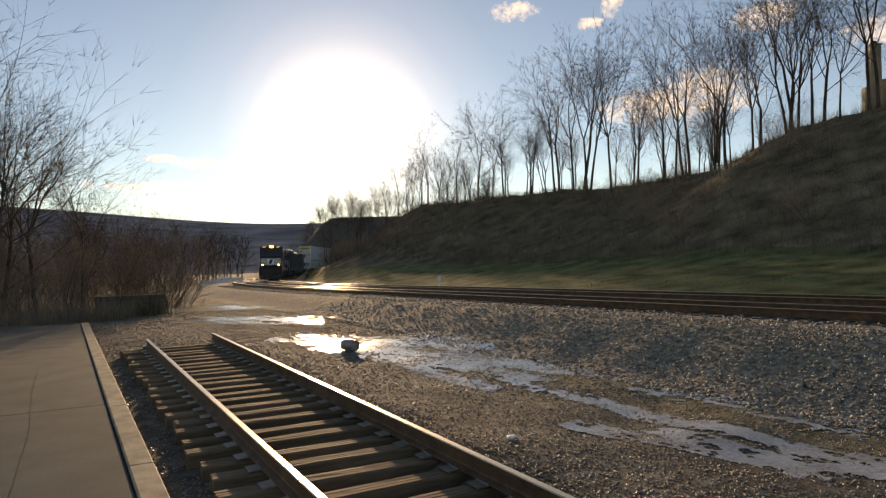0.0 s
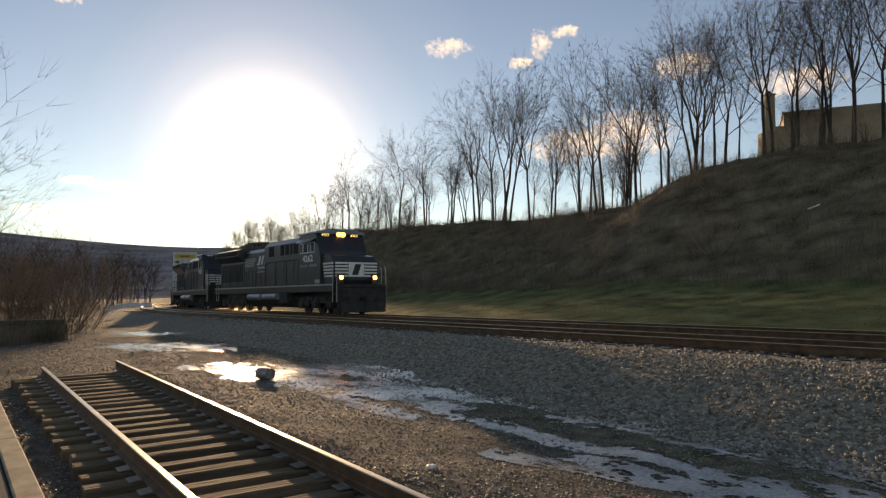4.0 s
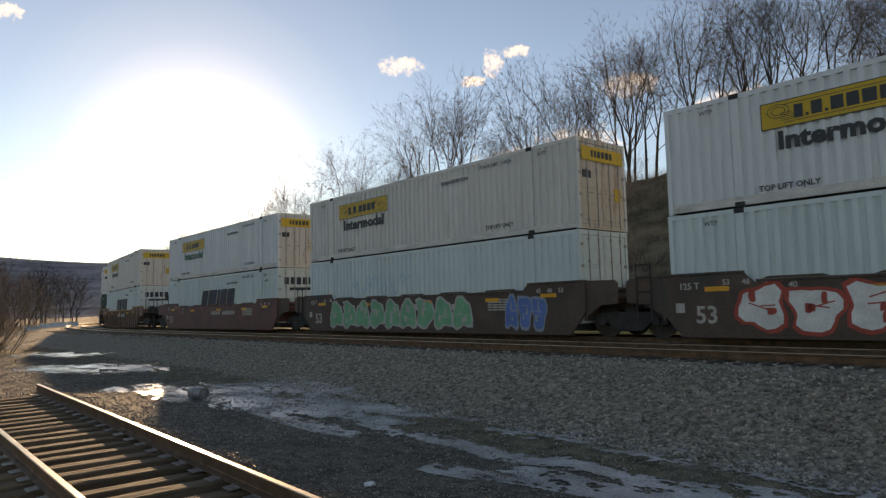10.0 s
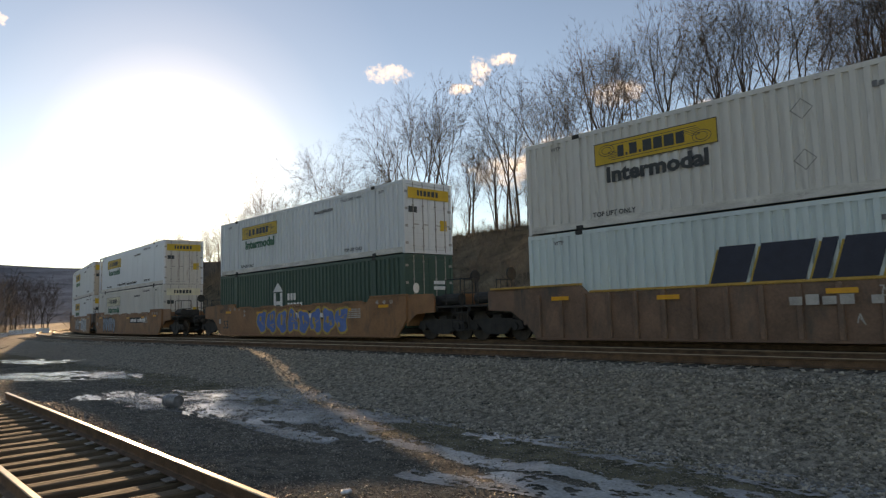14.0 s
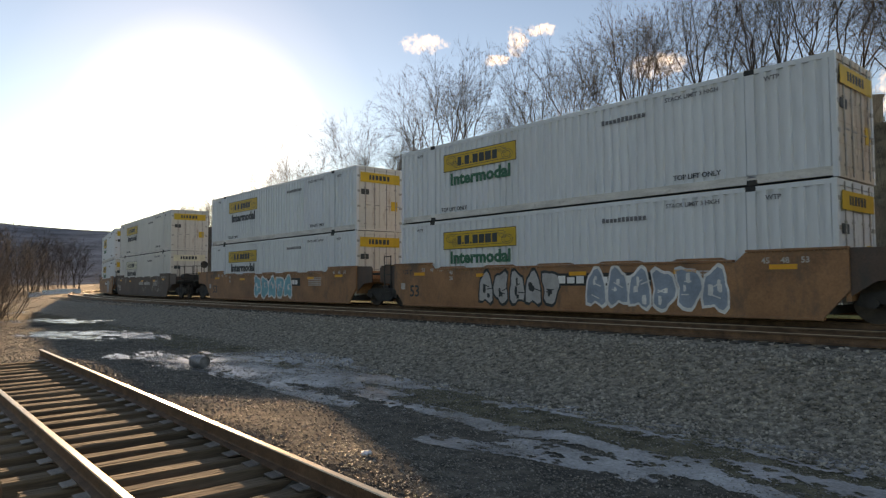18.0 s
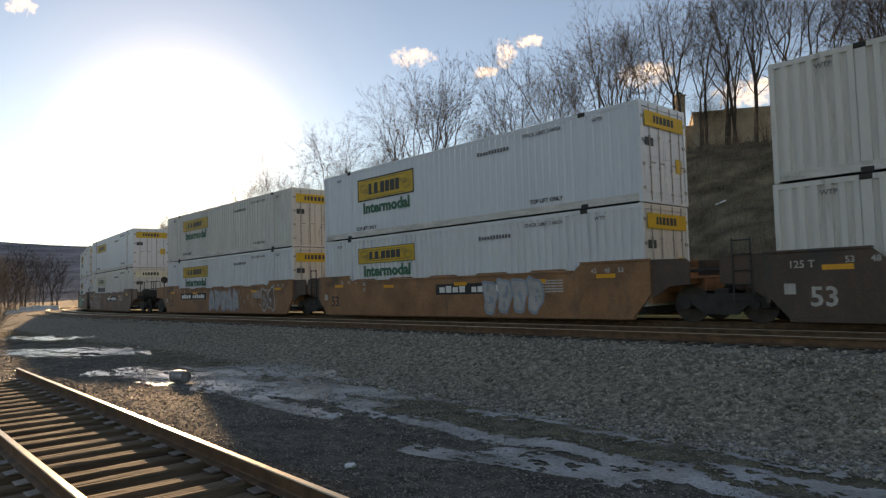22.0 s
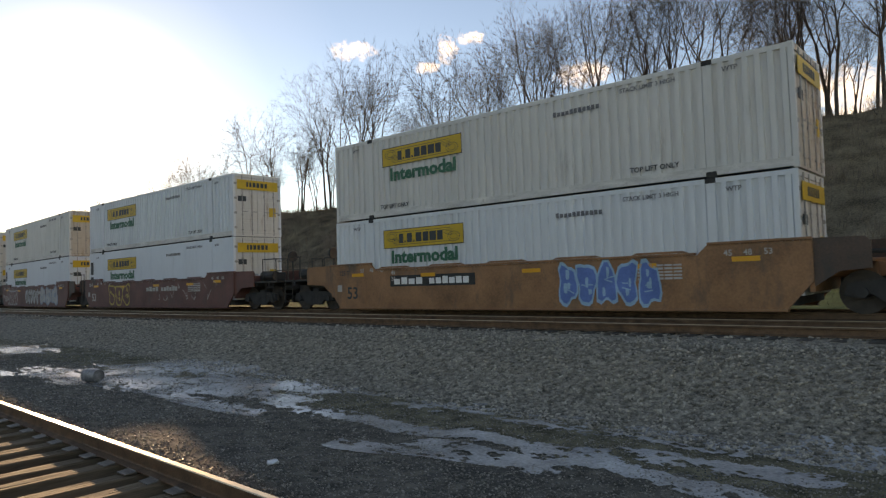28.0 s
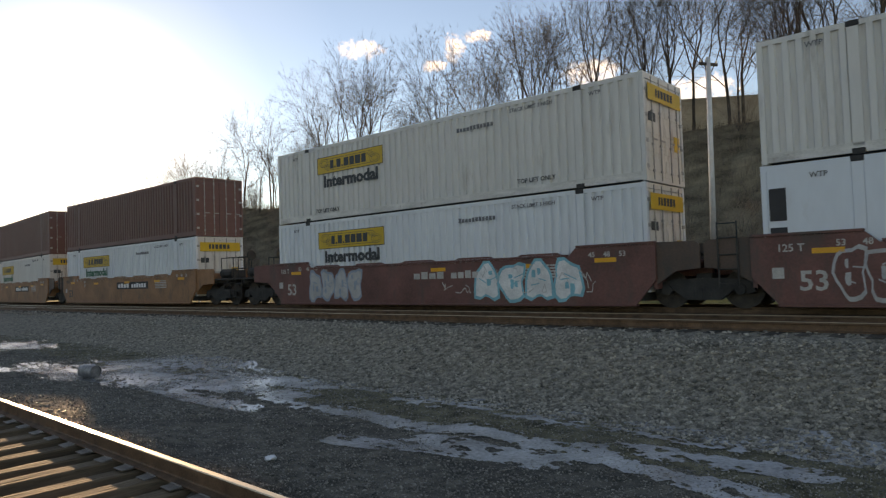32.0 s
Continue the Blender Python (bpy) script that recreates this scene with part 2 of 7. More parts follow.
# ---------------------------------------------------------------- the railway's line
H0, S_BEND, BEND, S_STRAIGHT = 29.5, 36.0, 0.33, 165.0
LINE_S = np.arange(-90.0, 620.0, 0.5)
_h = np.radians(H0 - BEND * np.clip(np.minimum(LINE_S, S_STRAIGHT) - S_BEND, 0, None))
_d = np.stack([-np.sin(_h), np.cos(_h)], 1) * 0.5
_c = np.cumsum(_d, 0)
_c = _c - _c[180] + np.array([10.82, 14.73])
LINE_H = _h
LINE = _c + np.stack([np.cos(_h), np.sin(_h)], 1) * 1.3      # centre of the far track


def rail_z(s):
    return 0.90 - 0.016 * np.clip(s, -25, 200)


def on_line(s, off=0.0):
    """Place (x, y) and heading (radians left of +y) at s metres up the line, off metres to its right."""
    x, y, h = (np.interp(s, LINE_S, a) for a in (LINE[:, 0], LINE[:, 1], LINE_H))
    return x + math.cos(h) * off, y + math.sin(h) * off, h


def line_pose(s, off=0.0, z=0.0):
    """+x of the pose looks down the line, towards smaller s."""
    x, y, h = on_line(s, off)
    return pose(x, y, float(rail_z(s)) + z, 0, -0.9 if s > -20 else 0, math.degrees(h) - 90)


def to_line(P):
    """For points P (n, 2): s and signed distance to the right of the far track's centre."""
    idx = np.arange(0, len(LINE), 4)
    best_s, best_d = np.empty(len(P)), np.empty(len(P))
    for a in range(0, len(P), 4000):
        Q = P[a:a + 4000]
        dd = ((Q[:, None] - LINE[None, idx]) ** 2).sum(-1)
        j = idx[dd.argmin(1)]
        rel = Q - LINE[j]
        h = LINE_H[j]
        best_d[a:a + 4000] = rel[:, 0] * np.cos(h) + rel[:, 1] * np.sin(h)
        best_s[a:a + 4000] = LINE_S[j] + rel[:, 0] * -np.sin(h) + rel[:, 1] * np.cos(h)
    return best_s, best_d


NEAR_OFF = -4.0     # centre of the near track


def crest(s):
    """Distance from the line, and height, of the hill's crest."""
    u = np.interp(s, [-60, 20, 60, 88, 108, 150, 250], [44, 42, 44, 31, 23, 27, 27])
    z = np.interp(s, [-60, 2, 9, 22, 30, 33, 37, 44, 60, 76, 106, 160, 260], [14.5, 13.8, 13.6, 14.3, 13.9, 12.9, 10.9, 11.0, 11.0, 11.1, 11.3, 10.5, 9.0])
    return u, z


def ground_z(P):
    P = np.asarray(P, float)
    s, u = to_line(P)
    rz = rail_z(s)
    base = np.interp(s, [-60, 15, 60, 200, 400], [0.0, 0.0, -0.75, -3.0, -3.0])     # yard on the near side
    bed = rz - 0.208
    cu, cz = crest(s)
    foot = np.interp(s, [55, 80, 100, 160], [17.0, 10.0, 4.8, 4.6])
    grass0 = np.minimum(bed - 0.25, bed)
    t = np.clip((u - foot) / np.maximum(cu - foot, 1), 0, 1)
    grass = grass0 + np.clip((u - 5) / (foot - 5), 0, 1) ** 1.3 * 1.7
    hill = grass + (cz - grass) * (t * t * (3 - 2 * t) * 0.5 + t * 0.5)
    hill = hill - np.clip(u - cu, 0, 80) * 0.02
    z = np.where(u < -9.6, base, 0)
    k = np.clip((u + 9.6) / 3.0, 0, 1)
    z = np.where((u >= -9.6) & (u < -6.6), base + (bed - base) * (k * k * (3 - 2 * k)), z)
    z = np.where((u >= -6.6) & (u <= 2.4), bed, z)
    k2 = np.clip((u - 2.4) / 1.6, 0, 1)
    z = np.where((u > 2.4) & (u <= 4.0), bed + (grass0 - bed) * k2, z)
    z = np.where(u > 4.0, hill, z)
    return z, s, u
# ---------------------------------------------------------------- siding panel, slab
SID_H = 29.5            # heading of the loose track panel, degrees left of +y
SID_R = Vector((-6.80, 15.30, 0))     # far end of its left rail
SID_DIR = Vector((math.sin(radians(SID_H)), -math.cos(radians(SID_H)), 0))    # towards the eye
SID_RIGHT = Vector((math.cos(radians(SID_H)), math.sin(radians(SID_H)), 0))


def grid_mesh(name, xs, ys, zfun):
    X, Y = np.meshgrid(xs, ys)
    P = np.stack([X.ravel(), Y.ravel()], 1)
    z = zfun(P)
    me = bpy.data.meshes.new(name)
    nx, ny = len(xs), len(ys)
    i = np.arange(nx * ny).reshape(ny, nx)
    F = np.stack([i[:-1, :-1].ravel(), i[:-1, 1:].ravel(), i[1:, 1:].ravel(), i[1:, :-1].ravel()], 1)
    me.vertices.add(nx * ny)
    me.vertices.foreach_set("co", np.column_stack([P, z]).ravel())
    me.loops.add(F.size)
    me.loops.foreach_set("vertex_index", F.ravel())
    me.polygons.add(len(F))
    me.polygons.foreach_set("loop_start", np.arange(0, F.size, 4))
    me.polygons.foreach_set("use_smooth", [True] * len(F))
    me.update()
    return me, F, P, z


def wob(P, f, a, seed=0.0):
    """Cheap smooth unevenness from a few sines."""
    x, y = P[:, 0] * f + seed, P[:, 1] * f - seed
    return a * (np.sin(x + 1.7 * np.sin(y * 0.8)) * np.cos(y * 1.3 + 0.6 * np.sin(x * 1.1)) + 0.5 * np.sin(2.3 * x - 1.1 * y + seed))


def berm(P):
    """Gravel heaped against the panel's right-hand rail."""
    r = np.asarray(P, float) - np.array([SID_R.x, SID_R.y])
    w = r @ np.array([SID_RIGHT.x, SID_RIGHT.y]) - 0.755
    d = r @ np.array([SID_DIR.x, SID_DIR.y])
    return 0.205 * np.clip((w - 0.74) / 0.16, 0, 1) * np.clip((3.4 - w) / 2.2, 0, 1) * np.clip((d + 0.2) / 0.8, 0, 1) * np.clip((30 - d) / 4, 0, 1)


def end_ridge(P):
    """Wooded rise that closes the valley beyond the bend."""
    P = np.asarray(P, float)
    a = np.exp(-((P[:, 1] - 262) / 34.0) ** 2)
    k = np.clip((P[:, 0] + 66) / 26, 0, 1) * np.clip((12 - P[:, 0]) / 30, 0, 1)
    return 23.0 * a * k * k * (3 - 2 * k)


def terrain(P):
    z, s, u = ground_z(P)
    z = z + berm(P) + end_ridge(P)
    amp = np.where((u > -6.8) & (u < 4), 0.0, np.where(u > 10, np.clip((u - 14) / 12, 0.0, 1), 0.12))
    z = z + (wob(P, 0.22, 0.22, 2.0) + wob(P, 0.9, 0.10, 3.0)) * amp * np.where(u > 10, 1, 0.35) + wob(P, 1.3, 0.025, 5.0) * np.where((u > -6.8) & (u < 4), 0.3, 1)
    return z


def ramp_axis(a, b, fine_a, fine_b, fine, grow=1.12):
    v = list(np.arange(fine_a, fine_b + 1e-6, fine))
    st = fine
    while v[-1] < b:
        st = min(st * grow, 60)
        v.append(v[-1] + st)
    st = fine
    while v[0] > a:
        st = min(st * grow, 60)
        v.insert(0, v[0] - st)
    return np.array(v)


def build_ground():
    xs, ys = ramp_axis(-900, 900, -14, 50, 0.3), ramp_axis(-300, 2400, -4, 70, 0.3)
    def far(P):
        z = terrain(P)
        d = np.hypot(P[:, 0], P[:, 1])
        k = np.clip((d - 330) / 900, 0, 1)
        ridge = 98 * k * k * (3 - 2 * k) * (P[:, 1] > 0) * (0.85 + 0.15 * np.sin(P[:, 0] / 160.0))
        k3 = np.clip((d - 260) / 120, 0, 1)
        return z * (1 - k3) + k3 * (-3 + end_ridge(P)) + ridge
    me, F, P, z = grid_mesh("ground", xs, ys, far)
    _, s, u = ground_z(P[F].mean(1))
    mi = np.zeros(len(F), int)
    mi[(u > -10.5) & (u < 4.2) & (s < 260)] = 1        # ballast
    ft = np.interp(s, [55, 80, 100, 160], [17.0, 10.0, 4.8, 4.6])
    mi[(u > -11.4) & (u < -9.7) & (s < 60)] = 5          # muddy foot of the bank
    mi[(u >= 4.2) & (u < ft + 1.5)] = 2                       # grass
    mi[u >= ft + 1.5] = 3                                   # hillside
    c = P[F].mean(1)
    rel = c - [-11.92, 22.42]
    verge = ((rel @ [-0.868, -0.496] > -0.4) & (c[:, 1] > 22.6)) | ((c[:, 0] < -12.2 - 0.12 * (c[:, 1] - 26)) & (c[:, 1] > 26))
    mi[verge & (u < -10.5) & (c[:, 1] < 120)] = 3             # leaf litter under the left-hand thicket
    # distant woods, in the colour that carries aerial haze
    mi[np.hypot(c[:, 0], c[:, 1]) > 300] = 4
    for m in (M["yard"], M["ballast"], M["grass"], M["hillside"], M["hazed_far_wood"], M["toe_dirt"]):
        me.materials.append(m)
    me.polygons.foreach_set("material_index", mi)
    return tagged(new("ground", me), "gravel yard, ballast bank, winter grass and brown hillside", "ground", kind="structure")


M["yard"] = mat("yard_gravel", (0.110, 0.097, 0.078), 0.95, 0, 0.42, 5, 75, 1.0, 0.012, tint=(0.135, 0.118, 0.094), spec=0.1, dirt=(0.075, 0.068, 0.058), dirt_scale=0.5, dirt_cut=0.48)
M["grass"] = mat("winter_grass", (0.10, 0.125, 0.045), 0.95, 0, 0.38, 0.6, 16, 0.8, 0.05, tint=(0.145, 0.15, 0.065), spec=0.05)
M["hillside"] = mat("leaf_litter_hillside", (0.155, 0.118, 0.078), 0.95, 0, 0.42, 0.5, 9, 1.0, 0.12, tint=(0.18, 0.14, 0.09), spec=0.05)
# bare woods with the blue-grey of distance haze mixed into the base colour
M["hazed_far_wood"] = mat("far_woods_with_haze", (0.20, 0.212, 0.23), 1.0, 0, 0.3, 0.02, 0.3, 0.8, 2.0, spec=0.0)
M["toe_dirt"] = mat("muddy_bank_foot", (0.125, 0.104, 0.072), 0.95, 0, 0.4, 3, 60, 0.9, 0.015, tint=(0.15, 0.13, 0.085), spec=0.08)
ground = build_ground()

# ---------------------------------------------------------------- main line track


def rail_profile():
    w, hw, fw = 0.037, 0.009, 0.075
    return [(-fw, 0), (fw, 0), (fw, 0.012), (hw + 0.006, 0.03), (hw, 0.045), (hw, 0.125), (w, 0.138), (w, 0.168), (w - 0.008, 0.176),
            (-w + 0.008, 0.176), (-w, 0.168), (-w, 0.138), (-hw, 0.125), (-hw, 0.045), (-hw - 0.006, 0.03), (-fw, 0.012)]


def rail_along(name, path, parent, top_mat=True):
    """A rail swept along (x, y, z, heading) places; z is the rail's foot."""
    prof = rail_profile()
    bm = bmesh.new()
    prev = None
    for x, y, z, h in path:
        ring = [bm.verts.new((x + math.cos(h) * p[0], y + math.sin(h) * p[0], z + p[1])) for p in prof]
        if prev:
            n = len(prof)
            for i in range(n):
                f = bm.faces.new((prev[i], prev[(i + 1) % n], ring[(i + 1) % n], ring[i]))
                if i in (7, 8, 9):
                    f.material_index = 1
        else:
            bm.faces.new(ring)
        prev = ring
    bm.faces.new(prev[::-1])
    finish(bm)
    return part(name, bm, [M["rail"], M["rail_top"]], parent)


def build_main(off, label):
    root = tagged(new("railway_track"), label, "railway track", "main line tracks")
    ss = list(np.arange(-30, 30, 6)) + list(np.arange(30, 260, 3))
    for side in (-0.755, 0.755):
        path = []
        for s in ss:
            x, y, h = on_line(s, off + side)
            path.append((x, y, float(rail_z(s)) - 0.176, h))
        rail_along("rail", path, root)
    tie = bmesh.new()
    box(tie, -1.3, 1.3, -0.115, 0.115, -0.18, 0, 0, 0.012)
    me = None
    rng = random.Random(int(off * 10) + 50)
    rest = bmesh.new()
    for i in range(460):
        s = -26 + i * 0.52
        x, y, h = on_line(s, off)
        m = pose(x, y, float(rail_z(s)) - 0.185, 0, 0, math.degrees(h) + rng.uniform(-0.8, 0.8))
        if i < 260:
            if me is None:
                ob = part("tie", tie, M["tie_old"], root)
                me = ob.data
            else:
                ob = new("tie", me)
                ob.parent = root
            ob.matrix_basis = m
        else:
            vs = box(rest, -1.3, 1.3, -0.115, 0.115, -0.18, 0)
            for v in vs:
                v.co = m @ v.co
    tagged(part("far_ties", rest, M["tie_old"], root), kind="stuff")
    return root


build_main(0.0, "main line track with dark timber ties")
build_main(NEAR_OFF, "empty main line track on grey ballast")



def siding_pose(d, off, z):
    """d metres from the panel's far end towards the eye, off metres to the right of its centre line."""
    p = SID_R + SID_DIR * d + SID_RIGHT * (0.755 + off)
    return pose(p.x, p.y, z, 0, 0, SID_H)


def worn_tie(seed, half, w, h):
    """Timber with rounded, chewed edges, checks along the grain and splintered ends."""
    rng = random.Random(seed)
    bm = bmesh.new()
    prof = [(-w, 0), (w, 0), (w, h * 0.5), (w, h - 0.018), (w - 0.014, h), (w * 0.35, h), (w * 0.3, h - 0.008), (w * 0.25, h), (-w * 0.2, h), (-w * 0.26, h - 0.007),
            (-w * 0.32, h), (-w + 0.014, h), (-w, h - 0.018), (-w, h * 0.5)]
    n = len(prof)
    shift = [0.0] * n
    prev = None
    xs = [-half + 2 * half * i / 11 for i in range(12)]
    for i, x in enumerate(xs):
        ring = []
        for j, (py, pz) in enumerate(prof):
            shift[j] = shift[j] * 0.5 + rng.uniform(-0.006, 0.006)
            end = rng.uniform(-0.012, 0.012) if i in (0, 11) else 0
            deep = rng.uniform(-0.007, 0.004) if j in (6, 9) else 0
            ring.append(bm.verts.new((x + end, py + shift[j], pz + (shift[j] * 0.5 + deep if pz > 0 else 0))))
        if prev:
            for j in range(n):
                bm.faces.new((prev[j], prev[(j + 1) % n], ring[(j + 1) % n], ring[j]))
        else:
            bm.faces.new(ring)
        prev = ring
    bm.faces.new(prev[::-1])
    return finish(bm)


def build_siding():
    root = tagged(new("siding_track"), "loose track panel of rusty rails on weathered timber ties", "railway track")
    for side, start in ((-0.755, 0.0), (0.755, -0.35)):
        path = []
        for d in np.arange(start, 26, 2.0):
            p = SID_R + SID_DIR * d + SID_RIGHT * (0.755 + side)
            path.append((p.x, p.y, 0.175, radians(SID_H)))
        rail_along("rail", path[::-1], root)
    rng = random.Random(3)
    variants = []
    me_p = me_s = me_a = None
    for i in range(50):
        d = 0.25 + i * 0.485
        if len(variants) < 8:
            t = part("tie", worn_tie(40 + i, 1.29, 0.1, 0.165), M["tie"], root)
            variants.append(t.data)
        else:
            t = new("tie", rng.choice(variants))
            t.parent = root
        t.matrix_basis = siding_pose(d, rng.uniform(-0.06, 0.06), rng.uniform(-0.018, 0.0)) @ pose(0, 0, 0, 0, rng.uniform(-0.3, 0.3), rng.choice((0, 180)) + rng.uniform(-1.8, 1.8))
        for side in (-0.755, 0.755):
            if me_p is None:
                bm = bmesh.new()
                # sloped plate with two raised shoulders
                prism(bm, [(-0.19, 0.166), (0.19, 0.166), (0.19, 0.174), (0.092, 0.182), (0.086, 0.19), (0.078, 0.19), (0.076, 0.178), (-0.076, 0.178), (-0.078, 0.19), (-0.086, 0.19),
                           (-0.092, 0.182), (-0.19, 0.174)], -0.092, 0.092, "y")
                p = part("tie_plate", finish(bm), M["plate"], root)
                me_p = p.data
                bm = bmesh.new()
                box(bm, -0.011, 0.011, -0.011, 0.011, 0.16, 0.198)
                box(bm, -0.021, 0.021, -0.017, 0.017, 0.199, 0.214, bevel=0.005)
                me_s = part("spike", bm, M["rail"], p)
                bm = bmesh.new()
                box(bm, -0.05, 0.05, -0.014, 0.014, 0.176, 0.205, bevel=0.008)
                me_a = part("rail_anchor", bm, M["rail"], p)
                kids = [me_s, me_a]
            else:
                p = new("tie_plate", me_p)
                p.parent = root
                kids = []
            p.matrix_basis = siding_pose(d, side, 0) @ pose(0, 0, rng.uniform(-0.004, 0.004), 0, rng.uniform(-1, 1), rng.uniform(-2, 2))
            spots = [(-0.10, -0.05), (0.10, 0.05), (-0.145, 0.05), (0.145, -0.045)]
            if i > 26:
                for k, (sx, sy) in enumerate(spots):
                    o = kids[0] if kids and k == 0 else new("spike", me_s.data)
                    o.parent = p
                    o.matrix_basis = pose(sx, sy, rng.uniform(-0.012, 0.012), 0, rng.uniform(-6, 6), rng.uniform(-20, 20))
                o = kids[1] if kids else new("rail_anchor", me_a.data)
                o.parent = p
                o.matrix_basis = pose(0, 0.125, -0.004, 0, 0, rng.uniform(-4, 4))
            elif kids:
                me_s.matrix_basis = pose(-0.10, -0.05, 0)
                me_a.matrix_basis = pose(0, 0.125, -0.004)
    # joint bars bolted to the rails
    for side, d in ((-0.755, 16.9), (0.755, 13.4)):
        for face in (-1, 1):
            bm = bmesh.new()
            prism(bm, [(face * 0.012, 0.028), (face * 0.05, 0.02), (face * 0.03, 0.05), (face * 0.026, 0.11), (face * 0.036, 0.128), (face * 0.012, 0.126)], -0.46, 0.46, "y")
            j = part("joint_bar", finish(bm), M["rail"], root)
            j.matrix_basis = siding_pose(d, side, 0.175)
            for k in (-0.38, -0.23, -0.08, 0.08, 0.23, 0.38):
                bm = bmesh.new()
                tube(bm, [(face * 0.02, k, 0.08), (face * 0.062, k, 0.08)], 0.016, n=6)
                part("bolt", bm, M["rail"], j)
    return root


build_siding()
# ---------------------------------------------------------------- train: paints


def paint(name, color, rough=0.5, dirt=(0.30, 0.27, 0.23), cut=0.62, sc=0.8):
    return mat(name, color, rough, 0, 0.05, 0.6, 9, 0.05, 0.004, streak=0.85, dirt=dirt, dirt_scale=sc * 1.8, dirt_cut=cut, dirt_z=0.14)


M["white_cool"] = paint("container_cool_white", (0.62, 0.655, 0.67))
M["white_warm"] = paint("container_warm_white", (0.60, 0.585, 0.55), cut=0.57)
M["white_aqua"] = paint("container_aqua_white", (0.53, 0.63, 0.63))
M["white_rust"] = paint("container_rusty_white", (0.62, 0.61, 0.58), dirt=(0.20, 0.085, 0.035), cut=0.58, sc=1.3)
M["white_smooth"] = mat("container_panel_white", (0.60, 0.65, 0.69), 0.38, 0, 0.03, 0.5, 6, 0.02, 0.004, streak=0.7, dirt=(0.5, 0.5, 0.48), dirt_scale=0.6, dirt_cut=0.64)
M["post_rust"] = mat("rust_eaten_white_paint", (0.52, 0.50, 0.47), 0.7, 0, 0.1, 2, 24, 0.2, 0.004, dirt=(0.14, 0.055, 0.028), dirt_scale=2.2, dirt_cut=0.46, dirt_z=0.5)
M["green_box"] = paint("container_dark_green", (0.035, 0.085, 0.065), 0.5, (0.08, 0.09, 0.08), 0.6)
M["red_box"] = paint("container_brown_red", (0.16, 0.07, 0.055), 0.55, (0.10, 0.07, 0.06), 0.55)
M["ink_faint"] = mat("faded_lettering", (0.16, 0.16, 0.165), 0.7, 0, 0.2, 6, 50, 0)
M["door_cream"] = paint("door_stained_cream", (0.60, 0.57, 0.52), 0.6, (0.30, 0.19, 0.12), 0.55, 1.6)
M["door_rust"] = paint("door_rust_stained", (0.53, 0.46, 0.38), 0.7, (0.22, 0.12, 0.07), 0.50, 1.8)
M["galv"] = mat("galvanised_rods", (0.34, 0.33, 0.31), 0.5, 0.7, 0.15, 6, 40, 0.1, 0.002)
M["sign_yellow"] = mat("sign_yellow", (0.60, 0.355, 0.025), 0.5, 0, 0.06, 2, 20, 0)
M["sign_pale"] = mat("sign_faded", (0.66, 0.62, 0.46), 0.6, 0, 0.10, 2, 20, 0)
M["ink"] = mat("dark_lettering", (0.035, 0.04, 0.042), 0.6, 0, 0.1, 4, 30, 0)
M["ink_green"] = mat("green_lettering", (0.015, 0.13, 0.075), 0.6, 0, 0.1, 4, 30, 0)
M["ink_navy"] = mat("navy_lettering", (0.020, 0.025, 0.045), 0.6, 0, 0.1, 4, 30, 0)
M["rail_grime"] = mat("scuffed_rail_paint", (0.56, 0.54, 0.50), 0.6, 0, 0.14, 1.4, 18, 0.1, 0.004, streak=-3.0, dirt=(0.20, 0.13, 0.09), dirt_scale=2.4, dirt_cut=0.58, dirt_z=2.0)
M["logo_gold"] = mat("gold_logo_edge", (0.50, 0.31, 0.06), 0.6, 0, 0.1, 4, 30, 0)
M["reflect"] = mat("amber_reflector", (0.80, 0.33, 0.02), 0.4, 0, 0.06, 5, 40, 0)
M["letter_grey"] = mat("faded_white_lettering", (0.42, 0.39, 0.36), 0.7, 0, 0.15, 3, 30, 0)
M["wheel"] = mat("wheel_steel", (0.055, 0.045, 0.038), 0.6, 0.4, 0.25, 6, 40, 0.2, 0.004)
M["yellow_chord"] = mat("ochre_top_chord", (0.50, 0.27, 0.06), 0.6, 0, 0.15, 2, 20, 0.1, 0.004, dirt=(0.2, 0.13, 0.07), dirt_scale=2.5, dirt_cut=0.55)
M["dark_opening"] = mat("dark_vent", (0.02, 0.02, 0.022), 0.6, 0, 0.1, 4, 20, 0)
for key, col in (("g_white", (0.62, 0.62, 0.60)), ("g_orange", (0.62, 0.20, 0.04)), ("g_green", (0.10, 0.38, 0.22)), ("g_teal", (0.12, 0.40, 0.46)),
                 ("g_blue", (0.07, 0.17, 0.42)), ("g_steel", (0.22, 0.28, 0.34)), ("g_sky", (0.22, 0.42, 0.55)), ("g_grey", (0.38, 0.37, 0.36)),
                 ("g_black", (0.03, 0.03, 0.032)), ("g_red", (0.42, 0.06, 0.04)), ("g_ochre", (0.48, 0.32, 0.08))):
    M[key] = mat("spray_" + key[2:], col, 0.65, 0, 0.12, 2.5, 24, 0)
M["car_dark"] = mat("well_car_dark_brown", (0.085, 0.050, 0.036), 0.6, 0, 0.2, 1.2, 20, 0.1, 0.004, dirt=(0.045, 0.04, 0.036), dirt_scale=1.2, dirt_cut=0.5)

TEXTS = {}


